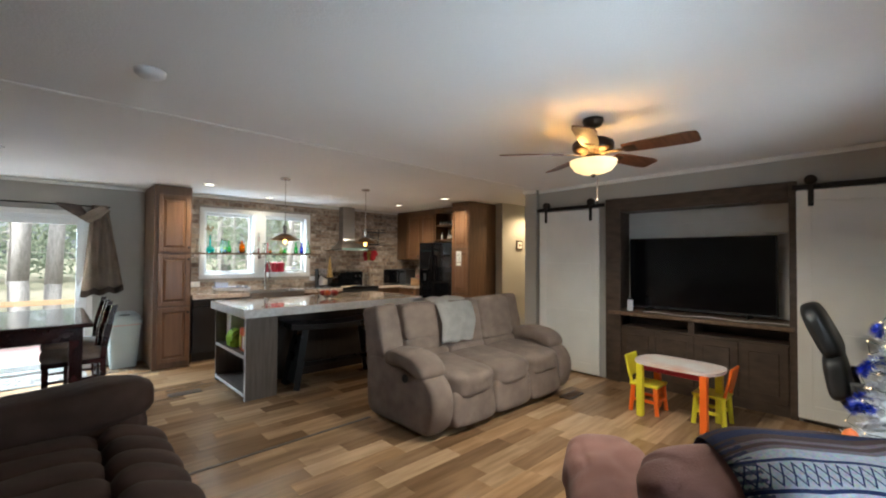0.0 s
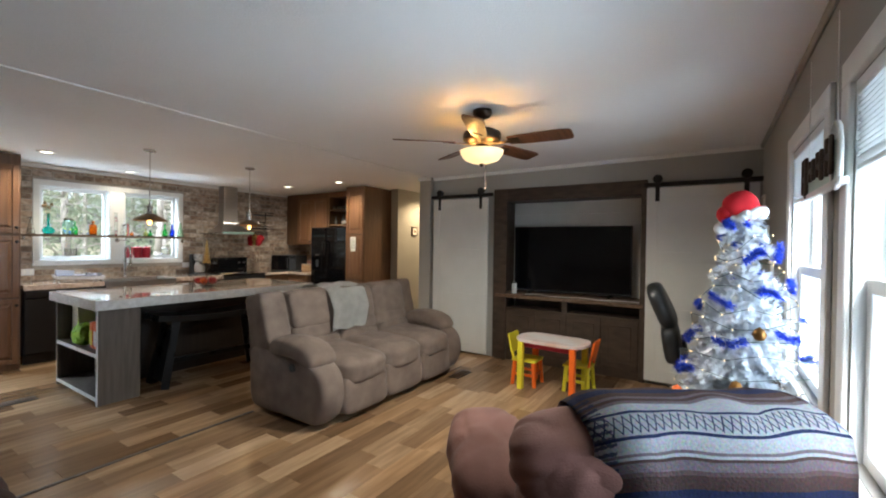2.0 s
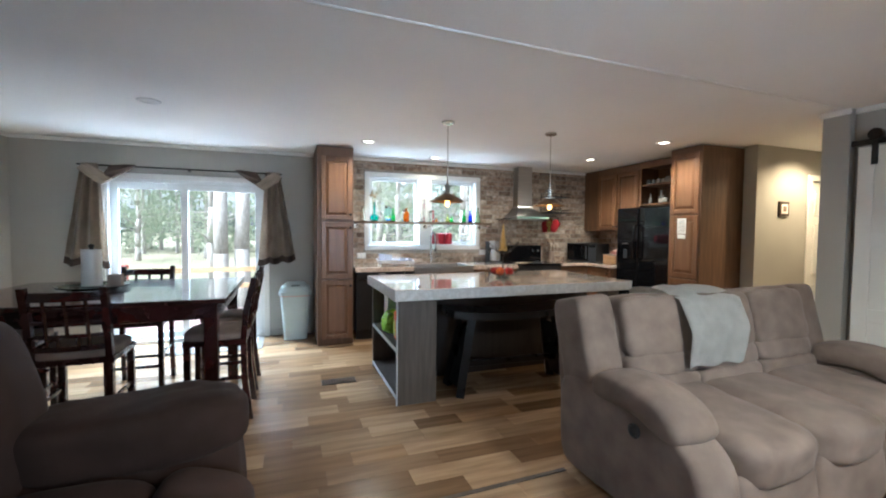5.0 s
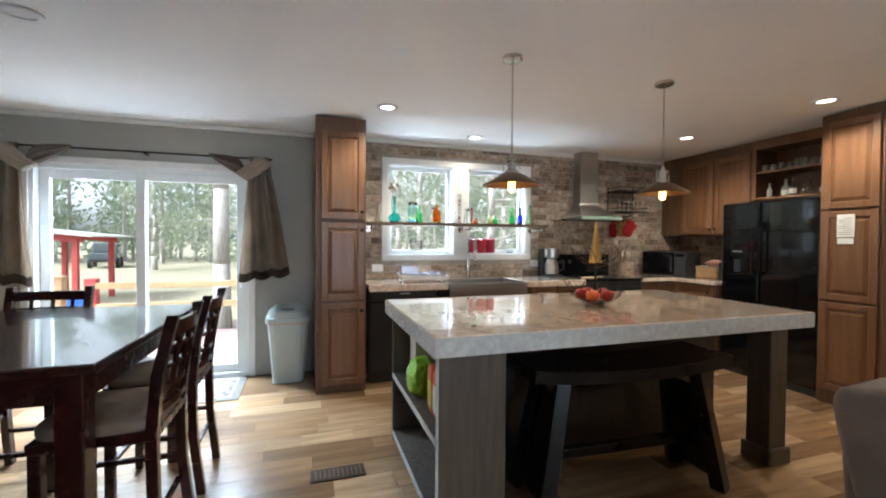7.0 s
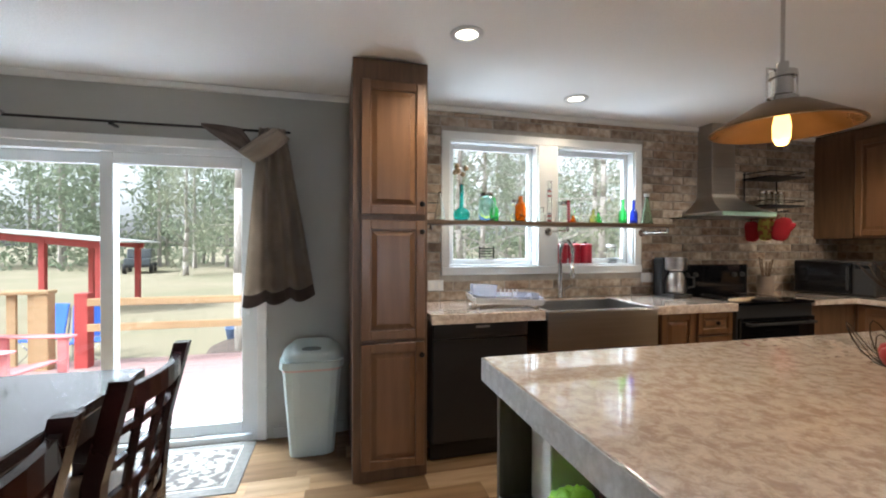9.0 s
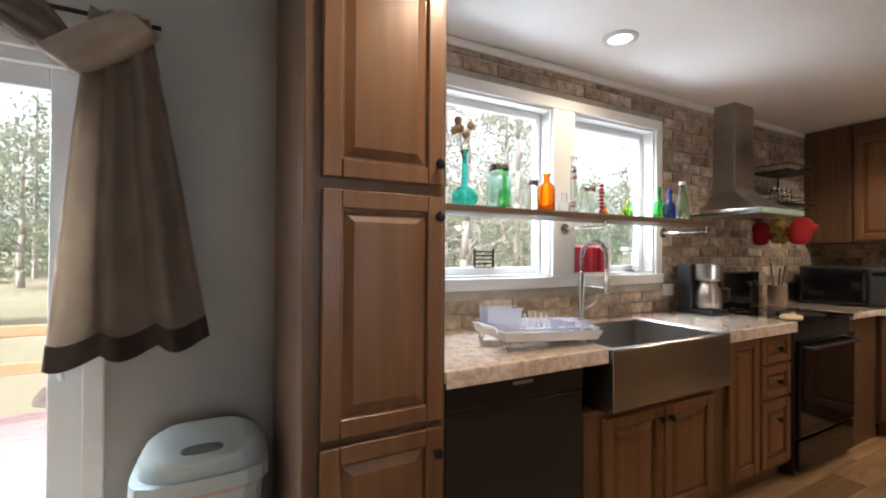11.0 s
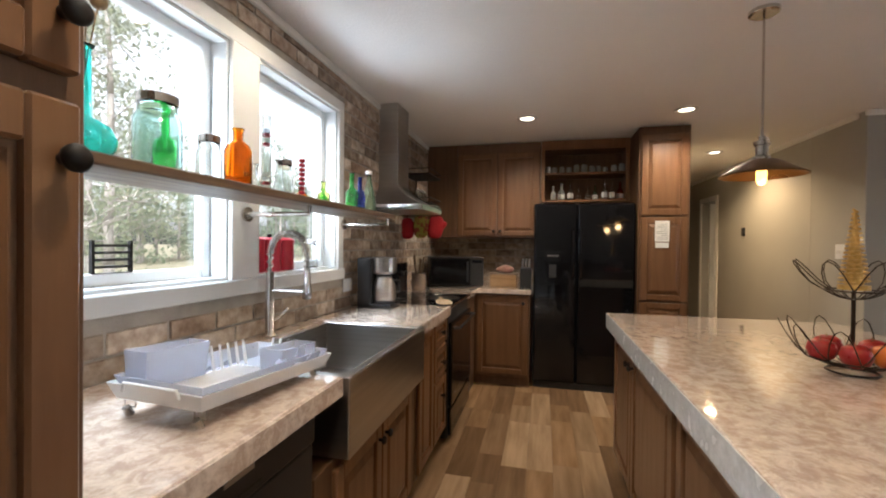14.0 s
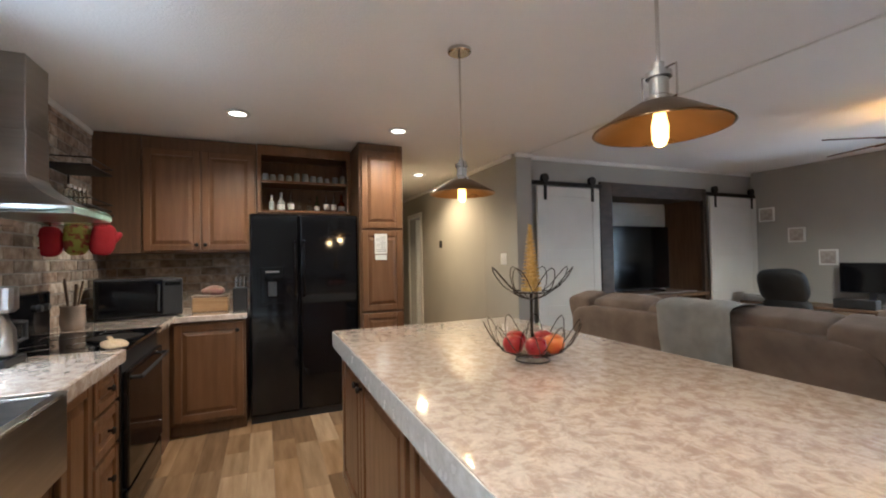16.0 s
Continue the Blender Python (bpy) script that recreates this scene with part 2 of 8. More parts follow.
M = dict(
    wall=mat("grey_wall_paint", (0.38, 0.365, 0.33), (0.35, 0.336, 0.305), 1.5, 0.75, bump=0.12, bscale=140),
    ceiling=mat("white_ceiling_paint", (0.86, 0.85, 0.84), (0.83, 0.82, 0.81), 1.2, 0.9, bump=0.25, bscale=90),
    trim=mat("white_trim_paint", (0.78, 0.77, 0.74), (0.72, 0.71, 0.68), 5, 0.4),
    vinyl=mat("white_vinyl", (0.8, 0.81, 0.81), (0.74, 0.76, 0.76), 3, 0.35),
    door_white=mat("white_door_paint", (0.72, 0.71, 0.67), (0.66, 0.65, 0.61), 2.5, 0.5, bump=0.05),
    mortar=mat("grey_mortar", (0.40, 0.36, 0.31), (0.3, 0.27, 0.235), 12, 0.9, bump=0.5, bscale=120),
    cab=mat("stained_cabinet_wood", (0.19, 0.095, 0.045), (0.142, 0.068, 0.031), 3.0, 0.34, bump=0.05, bscale=30, stretch=(9, 9, 0.8)),
    cab_side=mat("cabinet_side_wood", (0.14, 0.074, 0.038), (0.095, 0.05, 0.026), 3.0, 0.45, bump=0.06, bscale=30, stretch=(12, 12, 1)),
    cab_island=mat("grey_brown_panel_wood", (0.105, 0.083, 0.066), (0.07, 0.055, 0.043), 3.0, 0.5, bump=0.08, bscale=30, stretch=(12, 12, 1)),
    dark_wood=mat("dark_stained_timber", (0.075, 0.05, 0.035), (0.042, 0.028, 0.02), 3.0, 0.5, bump=0.12, bscale=30, stretch=(6, 2, 6)),
    shelf_wood=mat("brown_shelf_wood", (0.16, 0.10, 0.06), (0.10, 0.06, 0.035), 3.0, 0.5, bump=0.1, bscale=30, stretch=(1, 10, 10)),
    espresso=mat("dark_cherry_wood", (0.04, 0.0095, 0.008), (0.022, 0.006, 0.005), 4.0, 0.25, coat=0.4, stretch=(2, 2, 2)),
    tabletop=mat("dark_cherry_tabletop", (0.04, 0.014, 0.011), (0.024, 0.009, 0.007), 4.0, 0.22, coat=0.6, stretch=(1, 8, 1)),
    black_wood=mat("black_painted_wood", (0.006, 0.0055, 0.0055), (0.01, 0.009, 0.009), 6.0, 0.3),
    # near-black brown: the shade under the island overhang is in the colour
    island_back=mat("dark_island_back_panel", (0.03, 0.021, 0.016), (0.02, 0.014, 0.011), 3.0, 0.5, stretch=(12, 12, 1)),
    counter=mat("mottled_laminate", (0.77, 0.66, 0.57), (0.55, 0.425, 0.345), 24.0, 0.09, bscale=75, speck=0.3, detail=14, rvar=0.02, sharp=0.085, coat=1.0, warp=0.5),
    # daylight on the island edge painted into a paler copy of the laminate
    counter_edge=mat("mottled_laminate_edge", (0.66, 0.66, 0.65), (0.52, 0.51, 0.50), 22.0, 0.25, bscale=50, speck=0.35),
    black=mat("black_gloss_appliance", (0.004, 0.004, 0.005), (0.006, 0.006, 0.007), 3.0, 0.055, rvar=0.02),
    black_satin=mat("black_satin_enamel", (0.016, 0.016, 0.019), (0.02, 0.02, 0.023), 3.0, 0.38, rvar=0.03),
    black_matt=mat("black_plastic", (0.016, 0.016, 0.017), (0.024, 0.024, 0.025), 5.0, 0.5),
    screen=mat("dark_screen_glass", (0.004, 0.004, 0.005), (0.006, 0.006, 0.007), 1.0, 0.12, rvar=0.02),
    steel=mat("brushed_steel", (0.5, 0.48, 0.46), (0.44, 0.42, 0.405), 2.0, 0.3, 1.0, bump=0.01, bscale=60, stretch=(1, 1, 30), rvar=0.04),
    nickel=mat("brushed_nickel", (0.6, 0.57, 0.54), (0.52, 0.49, 0.46), 5.0, 0.25, 1.0),
    bronze=mat("dark_bronze", (0.05, 0.035, 0.025), (0.035, 0.025, 0.018), 8.0, 0.38, 0.8),
    iron=mat("black_iron", (0.018, 0.016, 0.015), (0.03, 0.026, 0.024), 9.0, 0.5, 0.6),
    sofa=mat("taupe_microsuede", (0.21, 0.16, 0.13), (0.145, 0.109, 0.088), 7.0, 0.9, bump=0.25, bscale=220, sheen=0.08),
    sofa_dark=mat("dark_brown_microsuede", (0.044, 0.021, 0.014), (0.026, 0.0125, 0.008), 5.0, 0.9, bump=0.25, bscale=220, sheen=0.02),
    recliner=mat("reddish_brown_suede", (0.2, 0.088, 0.068), (0.14, 0.058, 0.046), 4.0, 0.85, bump=0.25, bscale=160, sheen=0.08),
    throw=mat("pale_grey_fleece", (0.55, 0.54, 0.51), (0.46, 0.45, 0.425), 14.0, 0.95, bump=0.5, bscale=180, sheen=0.4),
    curtain=mat("taupe_curtain_cloth", (0.36, 0.29, 0.225), (0.28, 0.225, 0.175), 6.0, 0.9, bump=0.3, bscale=250, sheen=0.2),
    curtain_dark=mat("dark_brown_curtain_band", (0.11, 0.08, 0.065), (0.08, 0.058, 0.047), 6.0, 0.85, bump=0.3, bscale=250),
    leather=mat("black_leather", (0.014, 0.015, 0.016), (0.022, 0.023, 0.024), 6.0, 0.36, bump=0.15, bscale=90),
    cushion=mat("beige_seat_cloth", (0.30, 0.23, 0.18), (0.22, 0.165, 0.13), 8.0, 0.85, bump=0.2, bscale=200),
    bin=mat("grey_green_plastic", (0.50, 0.57, 0.56), (0.46, 0.53, 0.52), 4.0, 0.45),
    white_plastic=mat("white_plastic", (0.72, 0.72, 0.72), (0.66, 0.66, 0.67), 5.0, 0.4),
    lilac_plastic=mat("translucent_lilac_plastic", (0.84, 0.87, 0.95), (0.8, 0.83, 0.93), 5.0, 0.25, alpha=0.65, ior=1.1),
    yellow=mat("yellow_plastic", (0.75, 0.68, 0.03), (0.68, 0.6, 0.03), 5.0, 0.4),
    orange=mat("orange_plastic", (0.85, 0.16, 0.015), (0.78, 0.14, 0.015), 5.0, 0.4),
    red=mat("red_plastic", (0.38, 0.012, 0.03), (0.32, 0.012, 0.025), 5.0, 0.35),
    red_cloth=mat("red_felt", (0.33, 0.006, 0.012), (0.24, 0.005, 0.009), 9.0, 0.9, bump=0.3, bscale=150),
    hat_red=mat("bright_red_felt", (0.55, 0.01, 0.02), (0.44, 0.008, 0.016), 9.0, 0.9, bump=0.3, bscale=150),
    white_fur=mat("white_fur_trim", (0.75, 0.75, 0.76), (0.66, 0.66, 0.68), 14.0, 0.95, bump=0.8, bscale=90),
    gold=mat("gold_glitter", (0.72, 0.5, 0.18), (0.5, 0.33, 0.1), 60.0, 0.35, 0.8, bump=0.6, bscale=160),
    green_bag=mat("green_glossy_bag", (0.45, 0.78, 0.07), (0.3, 0.64, 0.04), 9.0, 0.25, bump=0.3, bscale=25),
    apple=mat("red_apple_skin", (0.26, 0.008, 0.014), (0.34, 0.03, 0.02), 14.0, 0.3, stretch=(3, 3, 0.6)),
    orange_fruit=mat("orange_apple_skin", (0.62, 0.19, 0.03), (0.5, 0.06, 0.02), 10.0, 0.35),
    potholder=mat("printed_cotton", (0.3, 0.26, 0.05), (0.25, 0.05, 0.03), 24, 0.9, sharp=0.05, bump=0.3, bscale=150),
    pale_wood=mat("pale_wood", (0.55, 0.42, 0.27), (0.45, 0.33, 0.2), 4, 0.6, stretch=(2, 12, 12)),
    paper=mat("white_paper", (0.76, 0.75, 0.72), (0.70, 0.69, 0.66), 6.0, 0.8),
    shade=mat("burnished_bronze_shade", (0.2, 0.125, 0.065), (0.13, 0.08, 0.042), 8.0, 0.36, 0.85),
    copper=mat("copper_shade_inside", (0.24, 0.12, 0.035), (0.17, 0.085, 0.025), 6.0, 0.3, 0.9),
    blade=mat("walnut_fan_blade", (0.14, 0.055, 0.025), (0.09, 0.035, 0.016), 4.0, 0.4, stretch=(1, 12, 1)),
    dried=mat("dried_flower_heads", (0.36, 0.25, 0.14), (0.24, 0.16, 0.09), 30.0, 0.9, bump=0.5),
    lamp_glow=mat("frosted_lamp_glass", (0.9, 0.8, 0.6), None, 4, 0.5, emit=(1.0, 0.66, 0.26), power=0.26),
    can_glow=mat("led_downlight", (0.9, 0.9, 0.85), None, 4, 0.5, emit=(1.0, 0.86, 0.62), power=1.6),
    bulb_glow=mat("filament_bulb", (0.9, 0.6, 0.2), None, 4, 0.3, emit=(1.0, 0.48, 0.1), power=1.3),
    led=mat("fairy_light", (0.9, 0.7, 0.4), None, 4, 0.4, emit=(1.0, 0.7, 0.35), power=1.0),
    pane=glass("window_glass", (1, 1, 1)),
    clear=glass("clear_glass", (0.95, 0.98, 0.97)),
    teal=glass("teal_glass", (0.25, 0.85, 0.8)),
    aqua=glass("aqua_glass", (0.75, 0.95, 0.93)),
    green=glass("green_glass", (0.3, 0.88, 0.38)),
    amber=glass("amber_glass", (0.95, 0.4, 0.03)),
    blue=glass("cobalt_glass", (0.15, 0.22, 0.85)),
    pale_green=glass("pale_green_glass", (0.75, 0.95, 0.8)),
    lime=glass("yellow_green_glass", (0.9, 0.92, 0.5)),
    frost=mat("cloudy_glass", (0.75, 0.78, 0.76), (0.6, 0.64, 0.62), 20, 0.2, alpha=0.55),
    # window light mirrored in the hood's glass edge, as a plain pale green
    hood_edge=mat("frosted_green_glass_edge", (0.6, 0.82, 0.72), None, 3, 0.2),
)

# ---- mesh helpers ----


def mesh_of(name, bm, material, smooth=False):
    me = bpy.data.meshes.new(name)
    bm.normal_update()
    bm.to_mesh(me)
    bm.free()
    for f in me.polygons:
        f.use_smooth = smooth
    for m in (material if isinstance(material, (list, tuple)) else [material]):
        me.materials.append(m)
    return me


def part(name, bm, material, parent, label="", smooth=False):
    ob = new(name, mesh_of(name, bm, material, smooth))
    ob.parent = parent
    return tagged(ob, label)


def single(name, bm, material, label="", category="", kind="", m=None, smooth=False, group=""):
    ob = new(name, mesh_of(name, bm, material, smooth))
    if m:
        ob.matrix_world = m
    return tagged(ob, label, category, group, kind)


def thing(name, label, category, m=None, group="", kind=""):
    ob = new(name)
    ob.empty_display_size = 0.1
    ob.matrix_basis = m or Matrix()
    return tagged(ob, label, category, group, kind)


def B():
    return bmesh.new()


def box(bm, x0, x1, y0, y1, z0, z1, bevel=0.0, seg=2):
    vs = bmesh.ops.create_cube(bm, size=1.0)["verts"]
    for v in vs:
        v.co = ((x0 + x1) / 2 + v.co.x * (x1 - x0), (y0 + y1) / 2 + v.co.y * (y1 - y0), (z0 + z1) / 2 + v.co.z * (z1 - z0))
    if bevel:
        es = list({e for v in vs for e in v.link_edges})
        bmesh.ops.bevel(bm, geom=es, offset=bevel, segments=seg, profile=0.5, affect="EDGES")
    return bm


def obox(bm, m, sx, sy, sz, bevel=0.0):
    """A box of that size round the pose m."""
    start = len(bm.verts)
    box(bm, -sx / 2, sx / 2, -sy / 2, sy / 2, -sz / 2, sz / 2, bevel, 1)
    bm.verts.ensure_lookup_table()
    for v in bm.verts[start:]:
        v.co = m @ v.co
    return bm


def rod(bm, p0, p1, r0, r1=None, seg=10):
    p0, p1 = Vector(p0), Vector(p1)
    d = p1 - p0
    m = Matrix.Translation((p0 + p1) / 2) @ d.to_track_quat("Z", "Y").to_matrix().to_4x4()
    bmesh.ops.create_cone(bm, cap_ends=True, segments=seg, radius1=r0, radius2=r0 if r1 is None else r1, depth=d.length, matrix=m)
    return bm


def lathe(bm, profile, seg=20, at=(0, 0, 0)):
    """A turned body from (radius, height) pairs."""
    rings = []
    for r, z in profile:
        if r < 1e-5:
            rings.append([bm.verts.new((at[0], at[1], at[2] + z))])
        else:
            rings.append([bm.verts.new((at[0] + r * math.cos(2 * math.pi * i / seg), at[1] + r * math.sin(2 * math.pi * i / seg), at[2] + z)) for i in range(seg)])
    for a, b in zip(rings, rings[1:]):
        for i in range(seg):
            j = (i + 1) % seg
            if len(a) == 1 and len(b) == 1:
                continue
            if len(a) == 1:
                bm.faces.new((a[0], b[j], b[i]))
            elif len(b) == 1:
                bm.faces.new((a[i], a[j], b[0]))
            else:
                bm.faces.new((a[i], a[j], b[j], b[i]))
    bmesh.ops.recalc_face_normals(bm, faces=bm.faces[:])
    return bm


def tube(bm, pts, r, seg=8):
    """One bent round bar through the points."""
    pts = [Vector(p) for p in pts]
    closed = (pts[0] - pts[-1]).length < 1e-6
    d0 = (pts[1] - pts[0]).normalized()
    nrm = d0.orthogonal().normalized()
    rings = []
    for i, p in enumerate(pts):
        a = pts[i] - pts[i - 1] if i else d0
        b = pts[i + 1] - pts[i] if i < len(pts) - 1 else a
        d = (a.normalized() + b.normalized())
        d = d.normalized() if d.length > 1e-6 else b.normalized()
        nrm = (nrm - d * nrm.dot(d)).normalized()
        bi = d.cross(nrm)
        rings.append([bm.verts.new(p + (nrm * math.cos(2 * math.pi * k / seg) + bi * math.sin(2 * math.pi * k / seg)) * r) for k in range(seg)])
    for a, b in zip(rings, rings[1:]):
        for k in range(seg):
            bm.faces.new((a[k], a[(k + 1) % seg], b[(k + 1) % seg], b[k]))
    if not closed:
        bm.faces.new(rings[0][::-1]), bm.faces.new(rings[-1])
    return bm


def sweep(pts, w, h):
    """One bar of width w and height h along points that bend in x and y, or in x and z."""
    bm = B()
    rows = []
    for i, p in enumerate(pts):
        a, b = Vector(pts[max(0, i - 1)]), Vector(pts[min(len(pts) - 1, i + 1)])
        d = (b - a).normalized()
        side = Vector((0, 1, 0)) - d * d.y
        side.normalize()
        up = d.cross(side)
        rows.append([bm.verts.new(Vector(p) + side * sx * w / 2 + up * sz * h / 2) for sx, sz in ((-1, -1), (1, -1), (1, 1), (-1, 1))])
    for a, b in zip(rows, rows[1:]):
        for i in range(4):
            bm.faces.new((a[i], a[(i + 1) % 4], b[(i + 1) % 4], b[i]))
    bm.faces.new(rows[0]), bm.faces.new(rows[-1][::-1])
    bmesh.ops.recalc_face_normals(bm, faces=bm.faces[:])
    return bm


def puff(bm, c, size, m=None, p=4.0, cuts=9, wrinkle=0.0, seed=0.0, crease=0.0):
    """A stuffed cushion: a cube rounded towards an ellipsoid; p sets how boxy it stays."""
    start = len(bm.verts)
    vs = bmesh.ops.create_cube(bm, size=2.0)["verts"]
    es = list({e for v in vs for e in v.link_edges})
    bmesh.ops.subdivide_edges(bm, edges=es, cuts=cuts, use_grid_fill=True)
    bm.verts.ensure_lookup_table()
    for v in bm.verts[start:]:
        k = (abs(v.co.x) ** p + abs(v.co.y) ** p + abs(v.co.z) ** p) ** (-1 / p)
        q = Vector((v.co.x * k * size[0] / 2, v.co.y * k * size[1] / 2, v.co.z * k * size[2] / 2))
        if wrinkle:
            w = noise.noise(Vector((q.x * 5 + seed, q.y * 5, q.z * 5))) * wrinkle
            q += q.normalized() * w
        if crease:
            w = 1 - abs(noise.noise(Vector((q.x * 7 + seed * 1.7, q.y * 7, q.z * 7)))) * 3
            q -= q.normalized() * crease * max(0.0, w) ** 2
        if m:
            q = m.to_3x3() @ q
        v.co = q + Vector(c)
    return bm


def shell(x0, x1, y0, y1, z0, z1, t, flare=0.0):
    """An open-topped vessel with walls and floor t thick; flare widens its rim."""
    bm = B()
    o = [bm.verts.new(p) for p in ((x0, y0, z0), (x1, y0, z0), (x1, y1, z0), (x0, y1, z0), (x0 - flare, y0 - flare, z1), (x1 + flare, y0 - flare, z1), (x1 + flare, y1 + flare, z1), (x0 - flare, y1 + flare, z1))]
    n = [bm.verts.new(p) for p in ((x0 + t, y0 + t, z0 + t), (x1 - t, y0 + t, z0 + t), (x1 - t, y1 - t, z0 + t), (x0 + t, y1 - t, z0 + t),
                                   (x0 - flare + t, y0 - flare + t, z1), (x1 + flare - t, y0 - flare + t, z1), (x1 + flare - t, y1 + flare - t, z1), (x0 - flare + t, y1 + flare - t, z1))]
    bm.faces.new(o[3::-1]), bm.faces.new(n[:4])
    for i in range(4):
        j = (i + 1) % 4
        bm.faces.new((o[i], o[j], o[j + 4], o[i + 4])), bm.faces.new((n[j], n[i], n[i + 4], n[j + 4])), bm.faces.new((o[i + 4], o[j + 4], n[j + 4], n[i + 4]))
    bmesh.ops.bevel(bm, geom=[e for e in bm.edges], offset=min(0.004, t * 0.3), segments=2, profile=0.5, affect="EDGES")
    return bm


def bolster(profile, x0, x1, rnd=0.06, wrinkle=0.0, seed=0.0, n=44):
    """A padded body: a smooth closed outline in (y, z) carried from x0 to x1, its ends rounded off."""
    k = len(profile)
    ring = []
    for i in range(n):
        u = i / n * k
        j, f = int(u), u - int(u)
        a, b, c, d = (profile[(j + q) % k] for q in (-1, 0, 1, 2))
        ring.append(tuple(0.5 * (2 * b[e] + (c[e] - a[e]) * f + (2 * a[e] - 5 * b[e] + 4 * c[e] - d[e]) * f * f + (3 * b[e] - a[e] - 3 * c[e] + d[e]) * f ** 3) for e in (0, 1)))
    cy, cz = sum(p[0] for p in ring) / n, sum(p[1] for p in ring) / n
    bm = B()
    rows = []
    steps = [(0.0, 1.0), (0.12, 0.55), (0.4, 0.2), (1.0, 0.0)]
    xs = [(x0 + rnd * a, rnd * b) for a, b in steps] + [((x0 + x1) / 2, -0.2 * rnd)] + [(x1 - rnd * a, rnd * b) for a, b in reversed(steps)]
    for x, inset in xs:
        row = []
        for y, z in ring:
            d = math.hypot(y - cy, z - cz)
            s = (d - inset) / d
            w = wrinkle * noise.noise(Vector((x * 6 + seed, y * 6, z * 6)))
            row.append(bm.verts.new((x, cy + (y - cy) * (s + w), cz + (z - cz) * (s + w))))
        rows.append(row)
    for a, b in zip(rows, rows[1:]):
        for i in range(n):
            bm.faces.new((a[i], a[(i + 1) % n], b[(i + 1) % n], b[i]))
    bm.faces.new(rows[0][::-1]), bm.faces.new(rows[-1])
    bmesh.ops.recalc_face_normals(bm, faces=bm.faces[:])
    return bm


def wall(name, axis, at, thick, a0, a1, z0, z1, holes, material, label):
    """A wall with through openings (a0, a1, z0, z1); axis is the way it runs; thick is signed, away from the room."""
    bm = B()
    cuts = sorted({a0, a1, *[v for h in holes for v in h[:2]]})
    for p, q in zip(cuts, cuts[1:]):
        mid = (p + q) / 2
        spans, low = [], z0
        for h in sorted([h for h in holes if h[0] < mid < h[1]], key=lambda h: h[2]):
            if h[2] > low:
                spans.append((low, h[2]))
            low = h[3]
        if low < z1:
            spans.append((low, z1))
        for s, e in spans:
            lo, hi = min(at, at + thick), max(at, at + thick)
            if axis == "x":
                box(bm, p, q, lo, hi, s, e)
            else:
                box(bm, lo, hi, p, q, s, e)
    bmesh.ops.remove_doubles(bm, verts=bm.verts[:], dist=1e-4)
    return single(name, bm, material, label, "wall", "structure")
# ---- setting ----
NY, SY, WX, EX, CZ = 7.87, 0.335, -1.9, 5.2, 2.385
KX = 5.95
HX = 10.5
HALL_S, HALL_N = 4.25, 5.25
single("floor_slab", box(B(), WX - 0.15, HX, SY - 0.15, NY + 0.15, -0.12, -0.006), M["mortar"], "dark subfloor under the vinyl planks", "floor", "structure")
ceiling = single("ceiling", box(B(), WX - 0.15, HX, 4.02, NY + 0.15, CZ, CZ + 0.12), M["ceiling"], "white lightly textured painted ceiling", "ceiling", "structure")
RISE = 0.04


def over(y):
    """The ceiling's height over the living room, which rises towards the windows."""
    return CZ + RISE * max(0.0, (4.02 - y) / (4.02 - SY))


bm = box(B(), WX - 0.15, HX, SY - 0.15, 4.02, CZ, CZ + 0.12)
for v in bm.verts:
    v.co.z += over(v.co.y) - CZ
single("ceiling_south", bm, M["ceiling"], "white lightly textured painted living-room ceiling", "ceiling", "structure")
SLIDE = (-1.06, 0.62, 0.0, 1.96)
KWIN_A, KWIN_B = (1.97, 2.70, 1.17, 2.13), (2.87, 3.60, 1.17, 2.13)
SWIN_A, SWIN_B = (2.54, 3.42, 0.74, 2.0), (1.3, 2.18, 0.74, 2.0)
wall("wall_north", "x", NY, 0.15, WX - 0.15, KX, 0, CZ, [SLIDE, KWIN_A, KWIN_B], M["wall"], "grey painted wall with sliding door and kitchen windows")
wall("wall_south", "x", SY, -0.15, WX - 0.15, EX + 0.7, 0, CZ + 0.06, [SWIN_A, SWIN_B], M["wall"], "grey painted wall with a pair of windows")
wall("wall_west", "y", WX, -0.15, SY, NY, 0, CZ + 0.06, [], M["wall"], "plain grey painted wall beside the dining table")
NICHE = (1.33, 3.08, 0.0, 2.06)
wall("wall_east", "y", EX, 0.6, SY, 4.06, 0, CZ + 0.06, [NICHE], M["wall"], "grey painted wall with a built-in television niche")
single("wall_niche_back", box(B(), EX + 0.6, EX + 0.7, SY, 4.25, 0, CZ + 0.06), M["wall"], "plain wall behind the television niche", "wall", "structure")
single("wall_column", box(B(), 5.125, EX + 0.6, 4.06, HALL_S, 0, CZ, 0.006), M["wall"], "grey painted wall end beside the hallway", "wall", "structure")
wall("wall_hall_south", "x", HALL_S, -0.1, EX + 0.7, HX, 0, CZ, [(7.95, 8.5, 0, 2.0)], M["wall"], "warm-lit grey hallway wall with a doorway")
wall("wall_hall_north", "x", HALL_N, 0.15, 5.88, HX, 0, CZ, [(6.85, 7.6, 0, 2.02)], M["wall"], "warm-lit grey hallway wall with a white door")
single("wall_hall_end", box(B(), HX, HX + 0.1, 3.0, 6.5, 0, CZ), M["wall"], "plain grey wall closing the hallway", "wall", "structure")
single("wall_kitchen_east", box(B(), KX, KX + 0.12, HALL_N + 0.15, NY + 0.15, 0, CZ), M["wall"], "grey kitchen wall behind the refrigerator", "wall", "structure")
